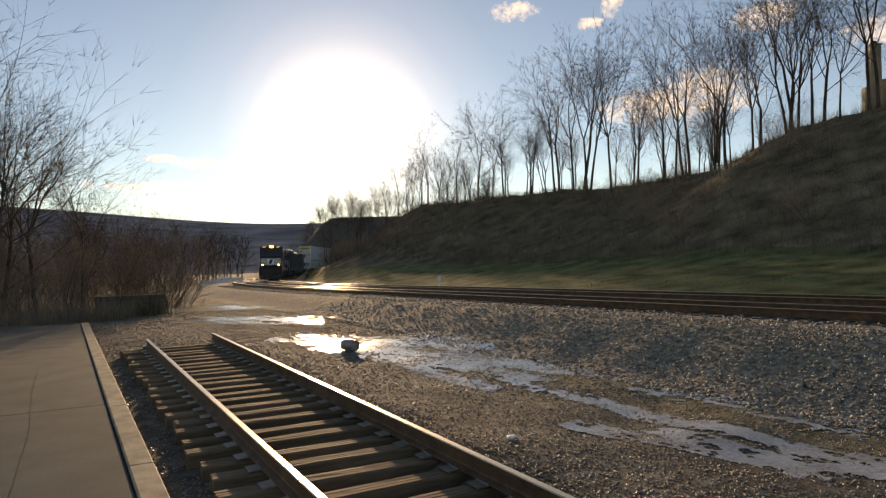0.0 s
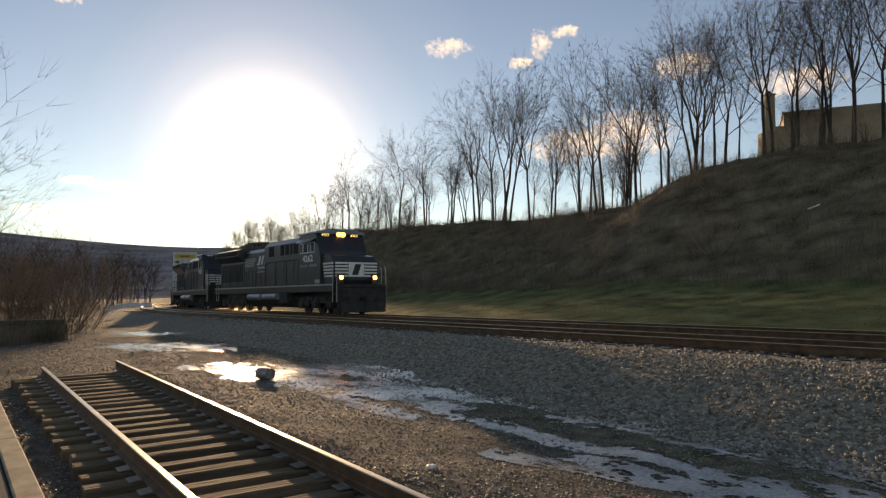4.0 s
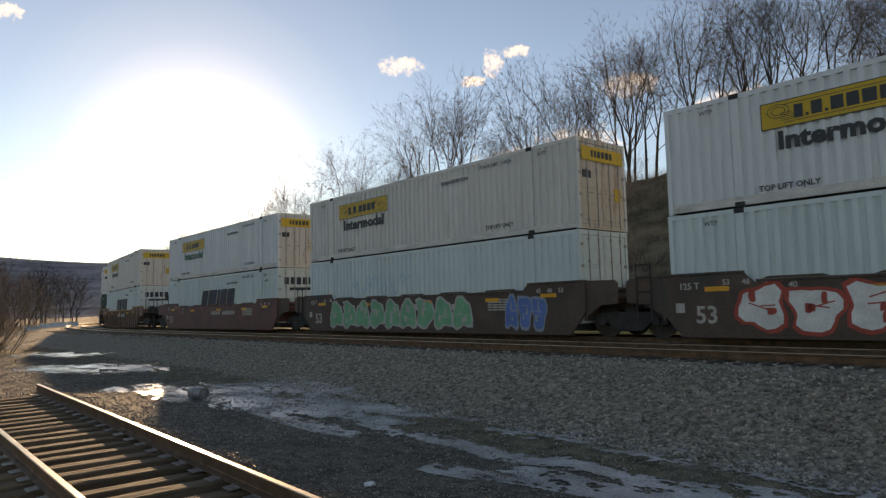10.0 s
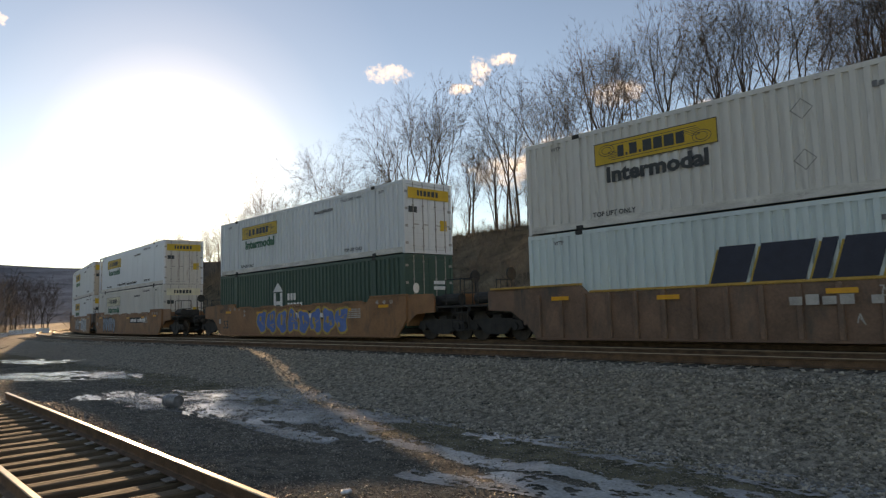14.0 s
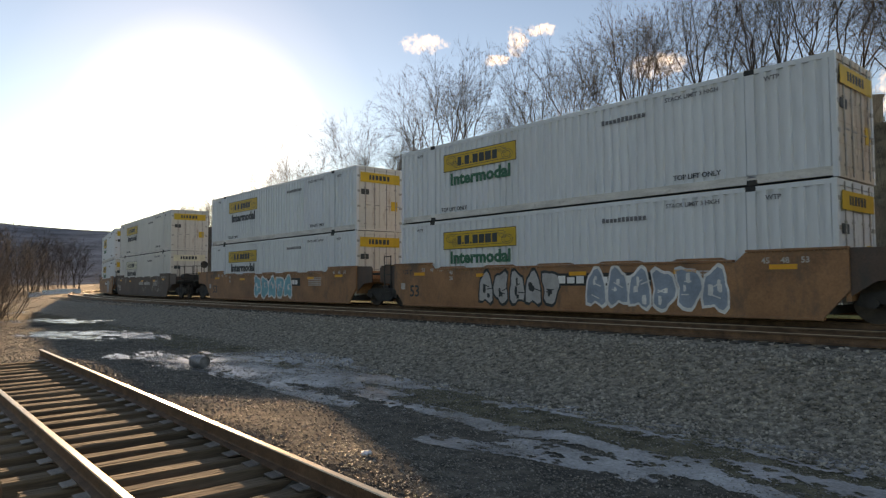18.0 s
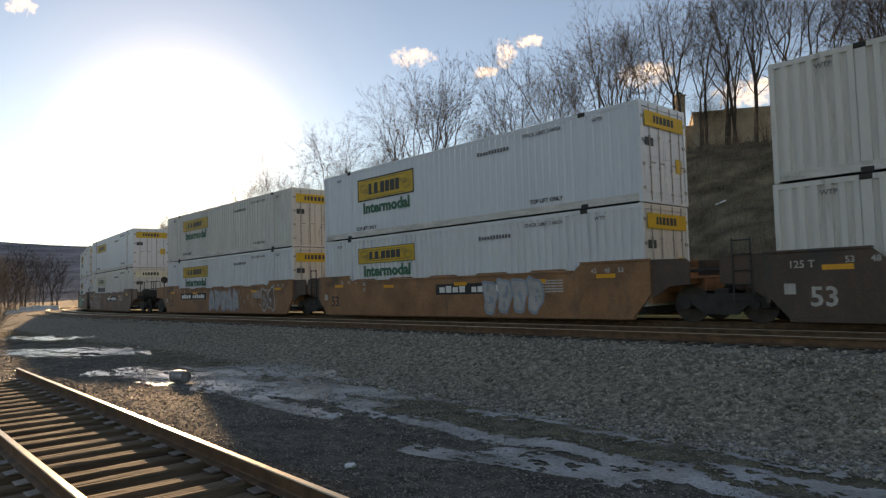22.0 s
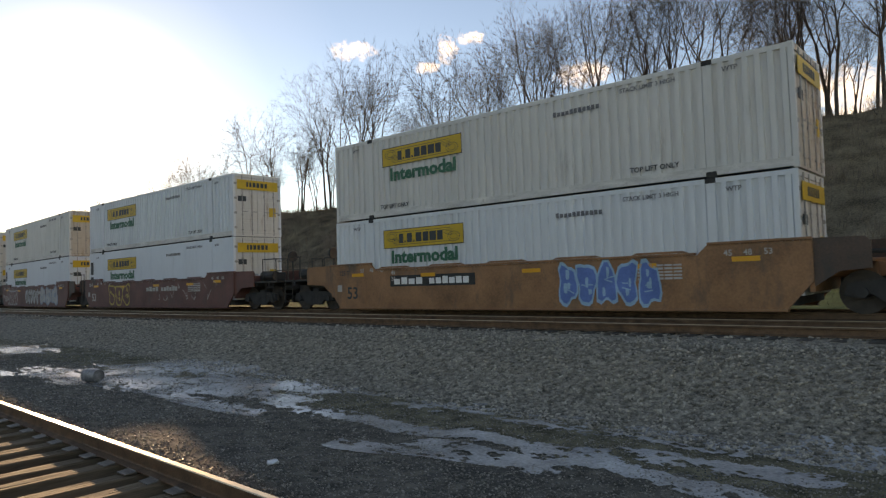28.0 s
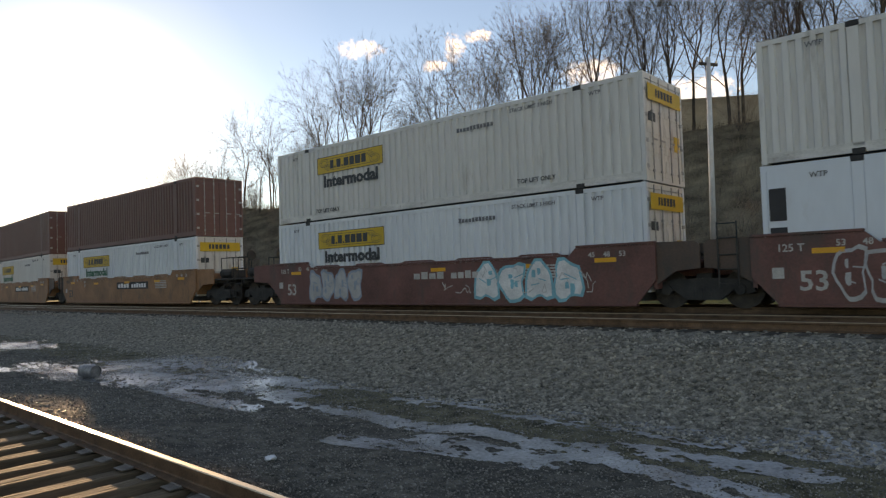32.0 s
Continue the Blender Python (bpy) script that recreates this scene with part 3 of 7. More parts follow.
def lettering(body, size, material, parent, m, label="", shear=0.0, name="lettering", sx=1.0, bold=0.018):
    key = (body, round(size, 3), material.name, shear, bold)
    if key not in TEXTS:
        me = text_mesh(body, size, 0.0025, shear, bold=bold)
        me.materials.clear()
        me.materials.append(material)
        TEXTS[key] = me
    ob = new(name, TEXTS[key])
    ob.parent = parent
    ob.matrix_basis = m @ Matrix.Diagonal((sx, 1, 1, 1))
    if label:
        ob["label"] = label
    return ob


def text_mesh(body, size, depth=0.004, shear=0.0, align="CENTER", bold=0.018):
    cu = bpy.data.curves.new("lettering", "FONT")
    cu.body, cu.size, cu.extrude, cu.shear, cu.align_x, cu.align_y = body, size, depth, shear, align, "CENTER"
    cu.resolution_u = 2
    cu.offset = bold * size
    ob = bpy.data.objects.new("lettering", cu)
    scene.collection.objects.link(ob)
    dg = bpy.context.evaluated_depsgraph_get()
    me = bpy.data.meshes.new_from_object(ob.evaluated_get(dg))
    bpy.data.objects.remove(ob)
    bpy.data.curves.remove(cu)
    return me


def side_m(x, z, y):
    """Writing on the camera-side wall (facing -y)."""
    return pose(x, y, z, 90, 0, 0)


def front_m(y, z, x):
    """Writing on the leading end (facing +x)."""
    return pose(x, y, z, 90, 0, 90)


def bars(bm, x0, x1, z0, z1, y, n, rng, gap=0.25):
    """Plain blocks that stand for a line of marks on the side wall."""
    w = (x1 - x0) / n
    for i in range(n):
        k = rng.uniform(0.75, 1.0)
        box(bm, x0 + i * w, x0 + i * w + w * (1 - gap), y - 0.003, y + 0.001, z0, z0 + (z1 - z0) * k)


CL, CW, CH = 16.1, 2.59, 2.90      # domestic container
POST = 6.10                        # lifting posts, from the middle


def corr_side(y, out, depth=0.065, pitch=0.285, smooth=False, start=0.12):
    """One wall in three bays between corner posts and lifting posts; out: -1 towards -y."""
    bm = bmesh.new()
    z0, z1 = 0.25, CH - 0.13
    back = (0.012 if smooth else depth) + 0.006
    for a, b in ((-CL / 2 + start, -POST - 0.11), (-POST + 0.11, POST - 0.11), (POST + 0.11, CL / 2 - 0.12)):
        pts = []
        if smooth:
            n = max(1, round((b - a) / 1.22))
            st = (b - a) / n
            for i in range(n):
                x = a + i * st
                pts += [(x, 0.0), (x + 0.015, 0.012), (x + st - 0.015, 0.012), (x + st - 0.001, 0.0)]
        else:
            n = round((b - a) / pitch)
            st = (b - a) / n
            for i in range(n):
                x = a + i * st
                pts += [(x, 0.0), (x + st * 0.40, 0.0), (x + st * 0.48, depth), (x + st * 0.92, depth)]
            pts.append((b, 0.0))
        lo = [bm.verts.new((x, y + out * (d - back), z0)) for x, d in pts]
        hi = [bm.verts.new((x, y + out * (d - back), z1)) for x, d in pts]
        for i in range(len(pts) - 1):
            q = (lo[i], lo[i + 1], hi[i + 1], hi[i])
            bm.faces.new(q if out < 0 else q[::-1])
    return bm


SIDE_CACHE = {}


def shared(name, key, make, material, parent, label=""):
    """A part on a mesh that alike parts share."""
    k = (key, material.name if not isinstance(material, list) else tuple(x.name for x in material))
    if k not in SIDE_CACHE:
        ob = part(name, make(), material, parent, label)
        SIDE_CACHE[k] = ob.data
        return ob
    ob = new(name, SIDE_CACHE[k])
    ob.parent = parent
    if label:
        ob["label"] = label
    return ob


def shared_each(name, key, make, material, parent):
    """Every loose piece of a bmesh as a part of its own, on meshes that alike parts share."""
    k = (key, material.name)
    if k not in SIDE_CACHE:
        bm = make()
        bm.verts.index_update()
        bm.faces.index_update()
        seen, out = set(), []
        for v in bm.verts:
            if v.index in seen or not v.link_faces:
                continue
            stack, island = [v], []
            seen.add(v.index)
            while stack:
                w = stack.pop()
                island.append(w)
                for e in w.link_edges:
                    o = e.other_vert(w)
                    if o.index not in seen:
                        seen.add(o.index)
                        stack.append(o)
            idx = {w.index: i for i, w in enumerate(island)}
            faces = {f for w in island for f in w.link_faces}
            me = bpy.data.meshes.new(name)
            me.from_pydata([tuple(w.co) for w in island], [], [[idx[w.index] for w in f.verts] for f in sorted(faces, key=lambda f: f.index)])
            me.materials.append(material)
            out.append(me)
        bm.free()
        SIDE_CACHE[k] = out
    for me in SIDE_CACHE[k]:
        new(name, me).parent = parent


def mk_box(*a, bevel=0.0):
    def f():
        bm = bmesh.new()
        box(bm, *a, bevel=bevel)
        return bm
    return f


def container(kind, wall, sign="yellow", word="green", doors=None, label="", logo="", extra="", rust_post=False, vent=False):
    root = tagged(new("container"), label, "container", "containers on the train")
    W = M[wall]
    D = M[doors] if doors else W
    R = M["rail_grime"] if wall.startswith("white") else W
    hw = CW / 2
    smooth = kind == "smooth"
    start = 0.80 if extra == "reefer" else 0.12      # the refrigerated box has an open frame at its rear
    for y, out in ((-hw, -1), (hw, 1)):
        shared("side_panel", ("side", kind, out, start), lambda y=y, out=out: corr_side(y, out, 0.022 if kind == "fine" else 0.065, 0.285, smooth, start), W, root)
        shared("top_rail", ("tr", out), mk_box(-CL / 2 + 0.12, CL / 2 - 0.12, min(y, y - out * 0.07), max(y, y - out * 0.07), CH - 0.13, CH - 0.012), W, root)
        shared("bottom_rail", ("br", out), mk_box(-CL / 2 + 0.12, CL / 2 - 0.12, min(y, y - out * 0.09), max(y, y - out * 0.09), 0.035, 0.25), R, root)
        for x in (-POST, POST):
            shared("lifting_post", ("lp", out, x), mk_box(x - 0.11, x + 0.11, min(y, y - out * 0.08), max(y, y - out * 0.08), 0.172, CH - 0.132), M["post_rust"] if rust_post else W, root,
                   "rusted lifting post" if rust_post else "")
            for z in (0.0, CH - 0.13):
                shared("corner_casting", ("lc", out, x, z), mk_box(x - 0.13, x + 0.13, min(y + out * 0.012, y - out * 0.11), max(y + out * 0.012, y - out * 0.11), z - 0.0 if z else -0.012, z + 0.13, bevel=0.012), M["black"], root)
        for x in (-1, 1):
            xa, xb = sorted((x * CL / 2, x * (CL / 2 - 0.12)))
            shared("corner_post", ("cp", out, x), mk_box(xa, xb, min(y, y - out * 0.12), max(y, y - out * 0.12), 0.0, CH), W, root)
    # roof, floor, rear wall
    def roof():
        bm = bmesh.new()
        n = 40
        st = (CL - 0.12 - start) / n
        prev = None
        for i in range(n * 2 + 1):
            x = -CL / 2 + start + i * st / 2
            z = CH - 0.012 - (0.02 if i % 2 else 0.0)
            row = (bm.verts.new((x, -hw + 0.07, z)), bm.verts.new((x, hw - 0.07, z)))
            if prev:
                bm.faces.new((prev[0], row[0], row[1], prev[1]))
            prev = row
        return bm
    shared("roof", ("roof", start), roof, W, root)
    shared("floor", "floor", mk_box(-CL / 2 + 0.12, CL / 2 - 0.12, -hw + 0.09, hw - 0.09, 0.03, 0.16), M["black"], root)
    def rear():
        bm = bmesh.new()
        prev = None
        n = 9
        for i in range(n * 4 + 1):
            y = -hw + 0.12 + (CW - 0.24) * i / (n * 4)
            d = (0, 0, 0.03, 0.03)[i % 4]
            row = (bm.verts.new((-CL / 2 + start - 0.10 + d, y, 0.0)), bm.verts.new((-CL / 2 + start - 0.10 + d, y, CH - 0.01)))
            if prev:
                bm.faces.new((prev[0], prev[1], row[1], row[0]))
            prev = row
        return bm
    shared("rear_wall", ("rear", start), rear, W, root)
    if extra == "reefer":
        for z in (0.0, 1.2, CH - 0.1):
            shared("rear_crossbar", ("bar", z), mk_box(-CL / 2, -CL / 2 + 0.1, -hw + 0.12, hw - 0.12, z, z + 0.1), W, root)
        shared("cooling_unit", "unit", mk_box(-CL / 2 + 0.3, -CL / 2 + start - 0.11, -0.6, 0.6, 0.1, 1.1, bevel=0.03), M["black"], root)
    # doors on the leading end
    xf = CL / 2
    shared("door_header", "dh", mk_box(xf - 0.10, xf - 0.005, -hw + 0.12, hw - 0.12, CH - 0.16, CH - 0.005), D, root)
    shared("door_sill", "ds", mk_box(xf - 0.10, xf - 0.005, -hw + 0.12, hw - 0.12, 0.0, 0.15), D, root)
    for k, (a, b) in enumerate(((-hw + 0.125, -0.01), (0.01, hw - 0.125))):
        def leaf(a=a, b=b):
            bm = bmesh.new()
            box(bm, xf - 0.08, xf - 0.03, a, b, 0.16, CH - 0.17, bevel=0.006)
            for i in range(5):          # pressed horizontal panels
                z = 0.28 + i * 0.51
                box(bm, xf - 0.03, xf - 0.012, a + 0.06, b - 0.06, z, z + 0.36, bevel=0.008)
            return bm
        dr = shared("door", ("door", k), leaf, D, root)
        for j in (0.30, 0.74):
            y = a + (b - a) * j
            def rod(y=y):
                bm = bmesh.new()
                tube(bm, [(xf + 0.012, y, 0.06), (xf + 0.012, y, CH - 0.06)], 0.019, n=6)
                for z in (0.3, 1.0, 1.9, 2.6):
                    box(bm, xf - 0.012, xf + 0.03, y - 0.04, y + 0.04, z - 0.03, z + 0.03)
                box(bm, xf + 0.01, xf + 0.035, y - 0.02, y + 0.26, 1.13, 1.17)
                return bm
            shared("lock_rod", ("rod", k, j), rod, M["galv"], dr)
        for i in range(4):
            z = 0.4 + i * 0.68
            ye = a if k == 0 else b
            shared("hinge", ("hinge", k, i), mk_box(xf - 0.03, xf + 0.008, ye - 0.07, ye + 0.07, z - 0.05, z + 0.05), M["galv"], dr)
    rng = random.Random(len(label) + len(extra) * 7)
    yy = -hw - 0.004
    # signs on the camera side
    if sign:
        sm = M["sign_yellow"] if sign != "pale" else M["sign_pale"]
        sx0, sx1, sz0, sz1 = -CL / 2 + 2.6, -CL / 2 + 6.3, (1.50 if sign == "bold" else 1.78), 2.44
        def board():
            bm = bmesh.new()
            box(bm, sx0, sx1, yy - 0.006, yy, sz0, sz1, bevel=0.002)
            return bm
        bd = shared("sign_board", ("board", sign), board, sm, root, "yellow sign board" if sign != "pale" else "faded sign board")
        def border(t=0.055 if sign == "bold" else 0.022):
            bm = bmesh.new()
            y0, y1 = yy - 0.010, yy - 0.005
            box(bm, sx0, sx1, y0, y1, sz1 - t, sz1)
            box(bm, sx0, sx1, y0, y1, sz0, sz0 + t)
            box(bm, sx0, sx0 + t, y0, y1, sz0 + t, sz1 - t)
            box(bm, sx1 - t, sx1, y0, y1, sz0 + t, sz1 - t)
            # scroll outlines
            for cx, sg in ((sx0 + 0.42, 1), (sx1 - 0.42, -1)):
                zc = (sz0 + sz1) / 2 + 0.08 * sg
                for r0 in (0.16, 0.10):
                    ring = [(cx + r0 * 1.6 * math.cos(a), zc + r0 * math.sin(a)) for a in np.linspace(0, math.tau, 17)]
                    for p, q in zip(ring, ring[1:]):
                        d = Vector((q[0] - p[0], q[1] - p[1])).normalized() * 0.008
                        f = [bm.verts.new((p[0] + d.y * s, y0, p[1] - d.x * s)) for s in (-1, 1)] + [bm.verts.new((q[0] + d.y * s, y0, q[1] - d.x * s)) for s in (1, -1)]
                        bm.faces.new(f)
                for i in range(5):
                    z = zc - sg * (0.06 + 0.045 * i)
                    xa, xb = sorted((cx + sg * 0.05, cx + sg * (0.30 + 0.07 * i)))
                    box(bm, xa, xb, y0, y1, z - 0.006, z + 0.006)
            box(bm, sx0 + 0.55, sx1 - 0.55, y0, y1, sz1 - 0.12, sz1 - 0.105)
            box(bm, sx0 + 0.55, sx1 - 0.55, y0, y1, sz0 + 0.105, sz0 + 0.12)
            return bm
        shared("sign_border", ("border", sign), border, M["ink"], bd)
        def blocks():
            bm = bmesh.new()
            x = sx0 + 0.78
            for w in (0.20, 0.07, 0.24, 0.07, 0.27, 0.26, 0.29, 0.24):
                hb = (sz1 - sz0) * 0.48
                h = hb if w > 0.1 else 0.07
                box(bm, x, x + w, yy - 0.011, yy - 0.005, (sz0 + sz1) / 2 - hb / 2, (sz0 + sz1) / 2 - hb / 2 + h)
                x += w + 0.055
            return bm
        shared_each("sign_letter", ("blocks", sign == "bold"), blocks, M["ink"], bd)
    if word:
        wm = {"green": M["ink_green"], "grey": M["ink"]}[word]
        lettering("Intermodal", 0.60, wm, root, side_m(-CL / 2 + 4.5, 1.17 if sign == "bold" else 1.45, yy - 0.004), "bold Intermodal lettering", sx=1.16, bold=0.042)
    if logo == "slant":
        def slants(back):
            """Five plain slanted blocks; back: the gold edge that shows behind them."""
            bm = bmesh.new()
            x, sh, z0, z1 = -CL / 2 + 5.9, 0.32, 1.10, 2.02
            y, k = (yy - 0.012, -0.075) if back else (yy - 0.018, 0.0)
            for w in (0.90, 1.22, 0.34, 0.86, 0.92):
                q = [(x, z0), (x + w, z0), (x + w + sh * (z1 - z0), z1), (x + sh * (z1 - z0), z1)]
                bm.faces.new([bm.verts.new((px + k, y, pz + k)) for px, pz in q])
                x += w + 0.13
            return bm
        lg = shared("logo_shape", "slants", lambda: slants(False), M["ink_navy"], root, "slanted navy block logo")
        shared("logo_edge", "slants_back", lambda: slants(True), M["logo_gold"], lg)
        if doors != "door_rust":
            def small():
                bm = bmesh.new()
                for k in range(5):
                    a = -0.9 + k * 0.36
                    box(bm, xf + 0.0, xf + 0.012, a, a + 0.26, 2.02, 2.4)
                box(bm, xf, xf + 0.012, -0.6, 0.8, 1.72, 1.86)
                return bm
            shared("door_logo", "swoosh_door", small, M["ink_navy"], root)
    if logo == "round":
        def disc():
            bm = bmesh.new()
            vs = [bm.verts.new((xf + 0.03, -0.75 + 0.16 * math.cos(a), 1.55 + 0.2 * math.sin(a))) for a in np.linspace(0, math.tau, 20, endpoint=False)]
            bm.faces.new(vs)
            for z, w in ((1.15, 0.7), (0.98, 0.9), (0.85, 0.5)):
                box(bm, xf + 0.025, xf + 0.032, -1.0, -1.0 + w, z, z + 0.09)
            for z in (1.7, 1.48):
                box(bm, xf + 0.025, xf + 0.032, 0.2, 0.85, z, z + 0.14)
            return bm
        shared_each("door_mark", "round", disc, M["white_paint"], root)
        lettering("53", 0.35, M["white_paint"], root, side_m(CL / 2 - 2.0, 0.5, yy - 0.05))
        def gable():
            bm = bmesh.new()
            cx = -CL / 2 + 6.4
            for px, pw in ((cx - 0.42, 0.2), (cx + 0.22, 0.2)):
                box(bm, px, px + pw, yy - 0.012, yy - 0.006, 0.75, 1.75)
            box(bm, cx - 0.215, cx + 0.215, yy - 0.012, yy - 0.006, 1.15, 1.33)
            bm.faces.new([bm.verts.new((px, yy - 0.012, pz)) for px, pz in ((cx - 0.5, 1.80), (cx + 0.5, 1.80), (cx, 2.25))])
            for k, w in ((0, 0.9), (1, 1.3)):
                for i in range(3 + 2 * k):
                    box(bm, cx + 0.9 + i * 0.28, cx + 1.1 + i * 0.28, yy - 0.012, yy - 0.006, 1.35 - 0.45 * k, 1.68 - 0.45 * k)
            return bm
        shared_each("side_mark", "gable", gable, M["white_paint"], root)
    # small marks
    if sign or logo == "slant":
        lettering("TOP LIFT ONLY" if sign else "WTP", 0.19 if sign else 0.2, M["ink"], root, side_m(POST - 1.45 if sign else POST + 0.7, 0.42 if sign else 2.25, yy - 0.004))
        lettering("STACK LIMIT 3 HIGH", 0.165, M["ink_faint"], root, side_m(POST - 1.55, CH - 0.30, yy - 0.004))
        lettering("WTP", 0.17, M["ink_faint"], root, side_m(POST + 0.55, CH - 0.32, yy - 0.004))
        lettering("TOP LIFT ONLY", 0.20, M["ink"], root, side_m(-POST + 1.2, 0.36, yy - 0.004))
        lettering("WTP", 0.17, M["ink_faint"], root, side_m(-POST - 0.75, CH - 0.32, yy - 0.004))
        def marks():
            bm = bmesh.new()
            bars(bm, POST - 4.4, POST - 2.9, CH - 0.62, CH - 0.48, yy - 0.004, 11, rng)
            return bm
        shared_each("number_bar", ("marks", bool(sign)), marks, M["ink_faint"], root)
        if extra == "placard":
            for z in (0.95, 2.15):
                def diamond(z=z):
                    bm = bmesh.new()
                    cx, r = -CL / 2 + 8.3, 0.26
                    ring = [(cx, z - r), (cx + r, z), (cx, z + r), (cx - r, z)]
                    for (ax, az), (bx, bz) in zip(ring, ring[1:] + ring[:1]):
                        k = 0.86
                        bm.faces.new([bm.verts.new(v) for v in ((ax, yy - 0.012, az), (bx, yy - 0.012, bz), (cx + (bx - cx) * k, yy - 0.012, z + (bz - z) * k), (cx + (ax - cx) * k, yy - 0.012, z + (az - z) * k))])
                    bmesh.ops.remove_doubles(bm, verts=bm.verts, dist=0.001)
                    return bm
                shared("placard_holder", ("diamond", z), diamond, M["galv"], root)
    if sign:
        def dsign():
            bm = bmesh.new()
            box(bm, xf + 0.032, xf + 0.040, -hw + 0.2, hw - 0.2, CH - 0.72, CH - 0.28)
            return bm
        db = shared("door_sign", ("dsign", sign), dsign, M["sign_pale"] if sign == "pale" else M["sign_yellow"], root)
        def dbl():
            bm = bmesh.new()
            y = -0.62
            for w in (0.10, 0.12, 0.15, 0.15, 0.17, 0.13):
                box(bm, xf + 0.040, xf + 0.045, y, y + w, CH - 0.60, CH - 0.38)
                y += w + 0.06
            return bm
        shared_each("door_sign_letter", "dbl", dbl, M["ink"], db)
        def stick():
            bm = bmesh.new()
            box(bm, xf + 0.0, xf + 0.012, -1.05, -0.62, 1.62, 1.86)
            return bm
        shared("placard", "stick", stick, M["ink"], root)
        def stick2():
            bm = bmesh.new()
            box(bm, xf + 0.0, xf + 0.012, 0.62, 0.98, 0.95, 1.38)
            return bm
        shared("door_sticker", "stick2", stick2, M["sign_yellow"], root)
    if extra == "reefer":
        lettering("30 Pallets (48\"X40\")  |  Refrigerated Container", 0.26, M["ink"], root, side_m(-0.2, 0.42, yy - 0.004))
    if vent:
        def vents():
            bm = bmesh.new()
            for z0, z1 in ((0.75, 1.45), (1.6, 2.35)):
                box(bm, -CL / 2 + 0.16, -CL / 2 + 0.52, yy - 0.002, yy + 0.02, z0, z1)
            return bm
        shared("vent_opening", "vent", vents, M["dark_opening"], root)
    return root


# ---------------------------------------------------------------- well cars
def truck_parts(parent, x):
    tr = new("truck")
    tr.parent = parent
    tr.location = (x, 0, 0)
    def frame_side():
        bm = bmesh.new()
        prism(bm, [(-1.25, 0.40), (-1.15, 0.66), (-0.55, 0.74), (0.55, 0.74), (1.15, 0.66), (1.25, 0.40), (1.0, 0.34), (0.72, 0.44), (0.42, 0.20), (-0.42, 0.20), (-0.72, 0.44), (-1.0, 0.34)], -0.07, 0.07, "y")
        for i in range(3):
            tube(bm, [(-0.2 + i * 0.2, 0, 0.24), (-0.2 + i * 0.2, 0, 0.60)], 0.08, n=8)
        for sx in (-0.9, 0.9):
            tube(bm, [(sx, -0.13, 0.46), (sx, 0.13, 0.46)], 0.13, n=10)
        return finish(bm)
    for y in (-1.02, 1.02):
        f = shared("side_frame", "sf", frame_side, M["black"], tr)
        f.location = (0, y, 0)
    def wheel():
        bm = bmesh.new()
        for r, a, b in ((0.485, -0.06, -0.03), (0.46, -0.03, 0.07), (0.14, -0.09, 0.1)):
            tube(bm, [(0, a, 0.46), (0, b, 0.46)], r, n=24)
        return finish(bm)
    for wx in (-0.9, 0.9):
        for y in (-0.755, 0.755):
            w = shared("wheel", "wh", wheel, M["wheel"], tr)
            w.location = (wx, y, 0)
    def bolster():
        bm = bmesh.new()
        box(bm, -0.2, 0.2, -1.0, 1.0, 0.5, 0.86, bevel=0.03)
        for wx in (-0.9, 0.9):
            tube(bm, [(wx, -0.8, 0.46), (wx, 0.8, 0.46)], 0.08, n=8)
        return bm
    shared("bolster", "bol", bolster, M["black"], tr)
    return tr


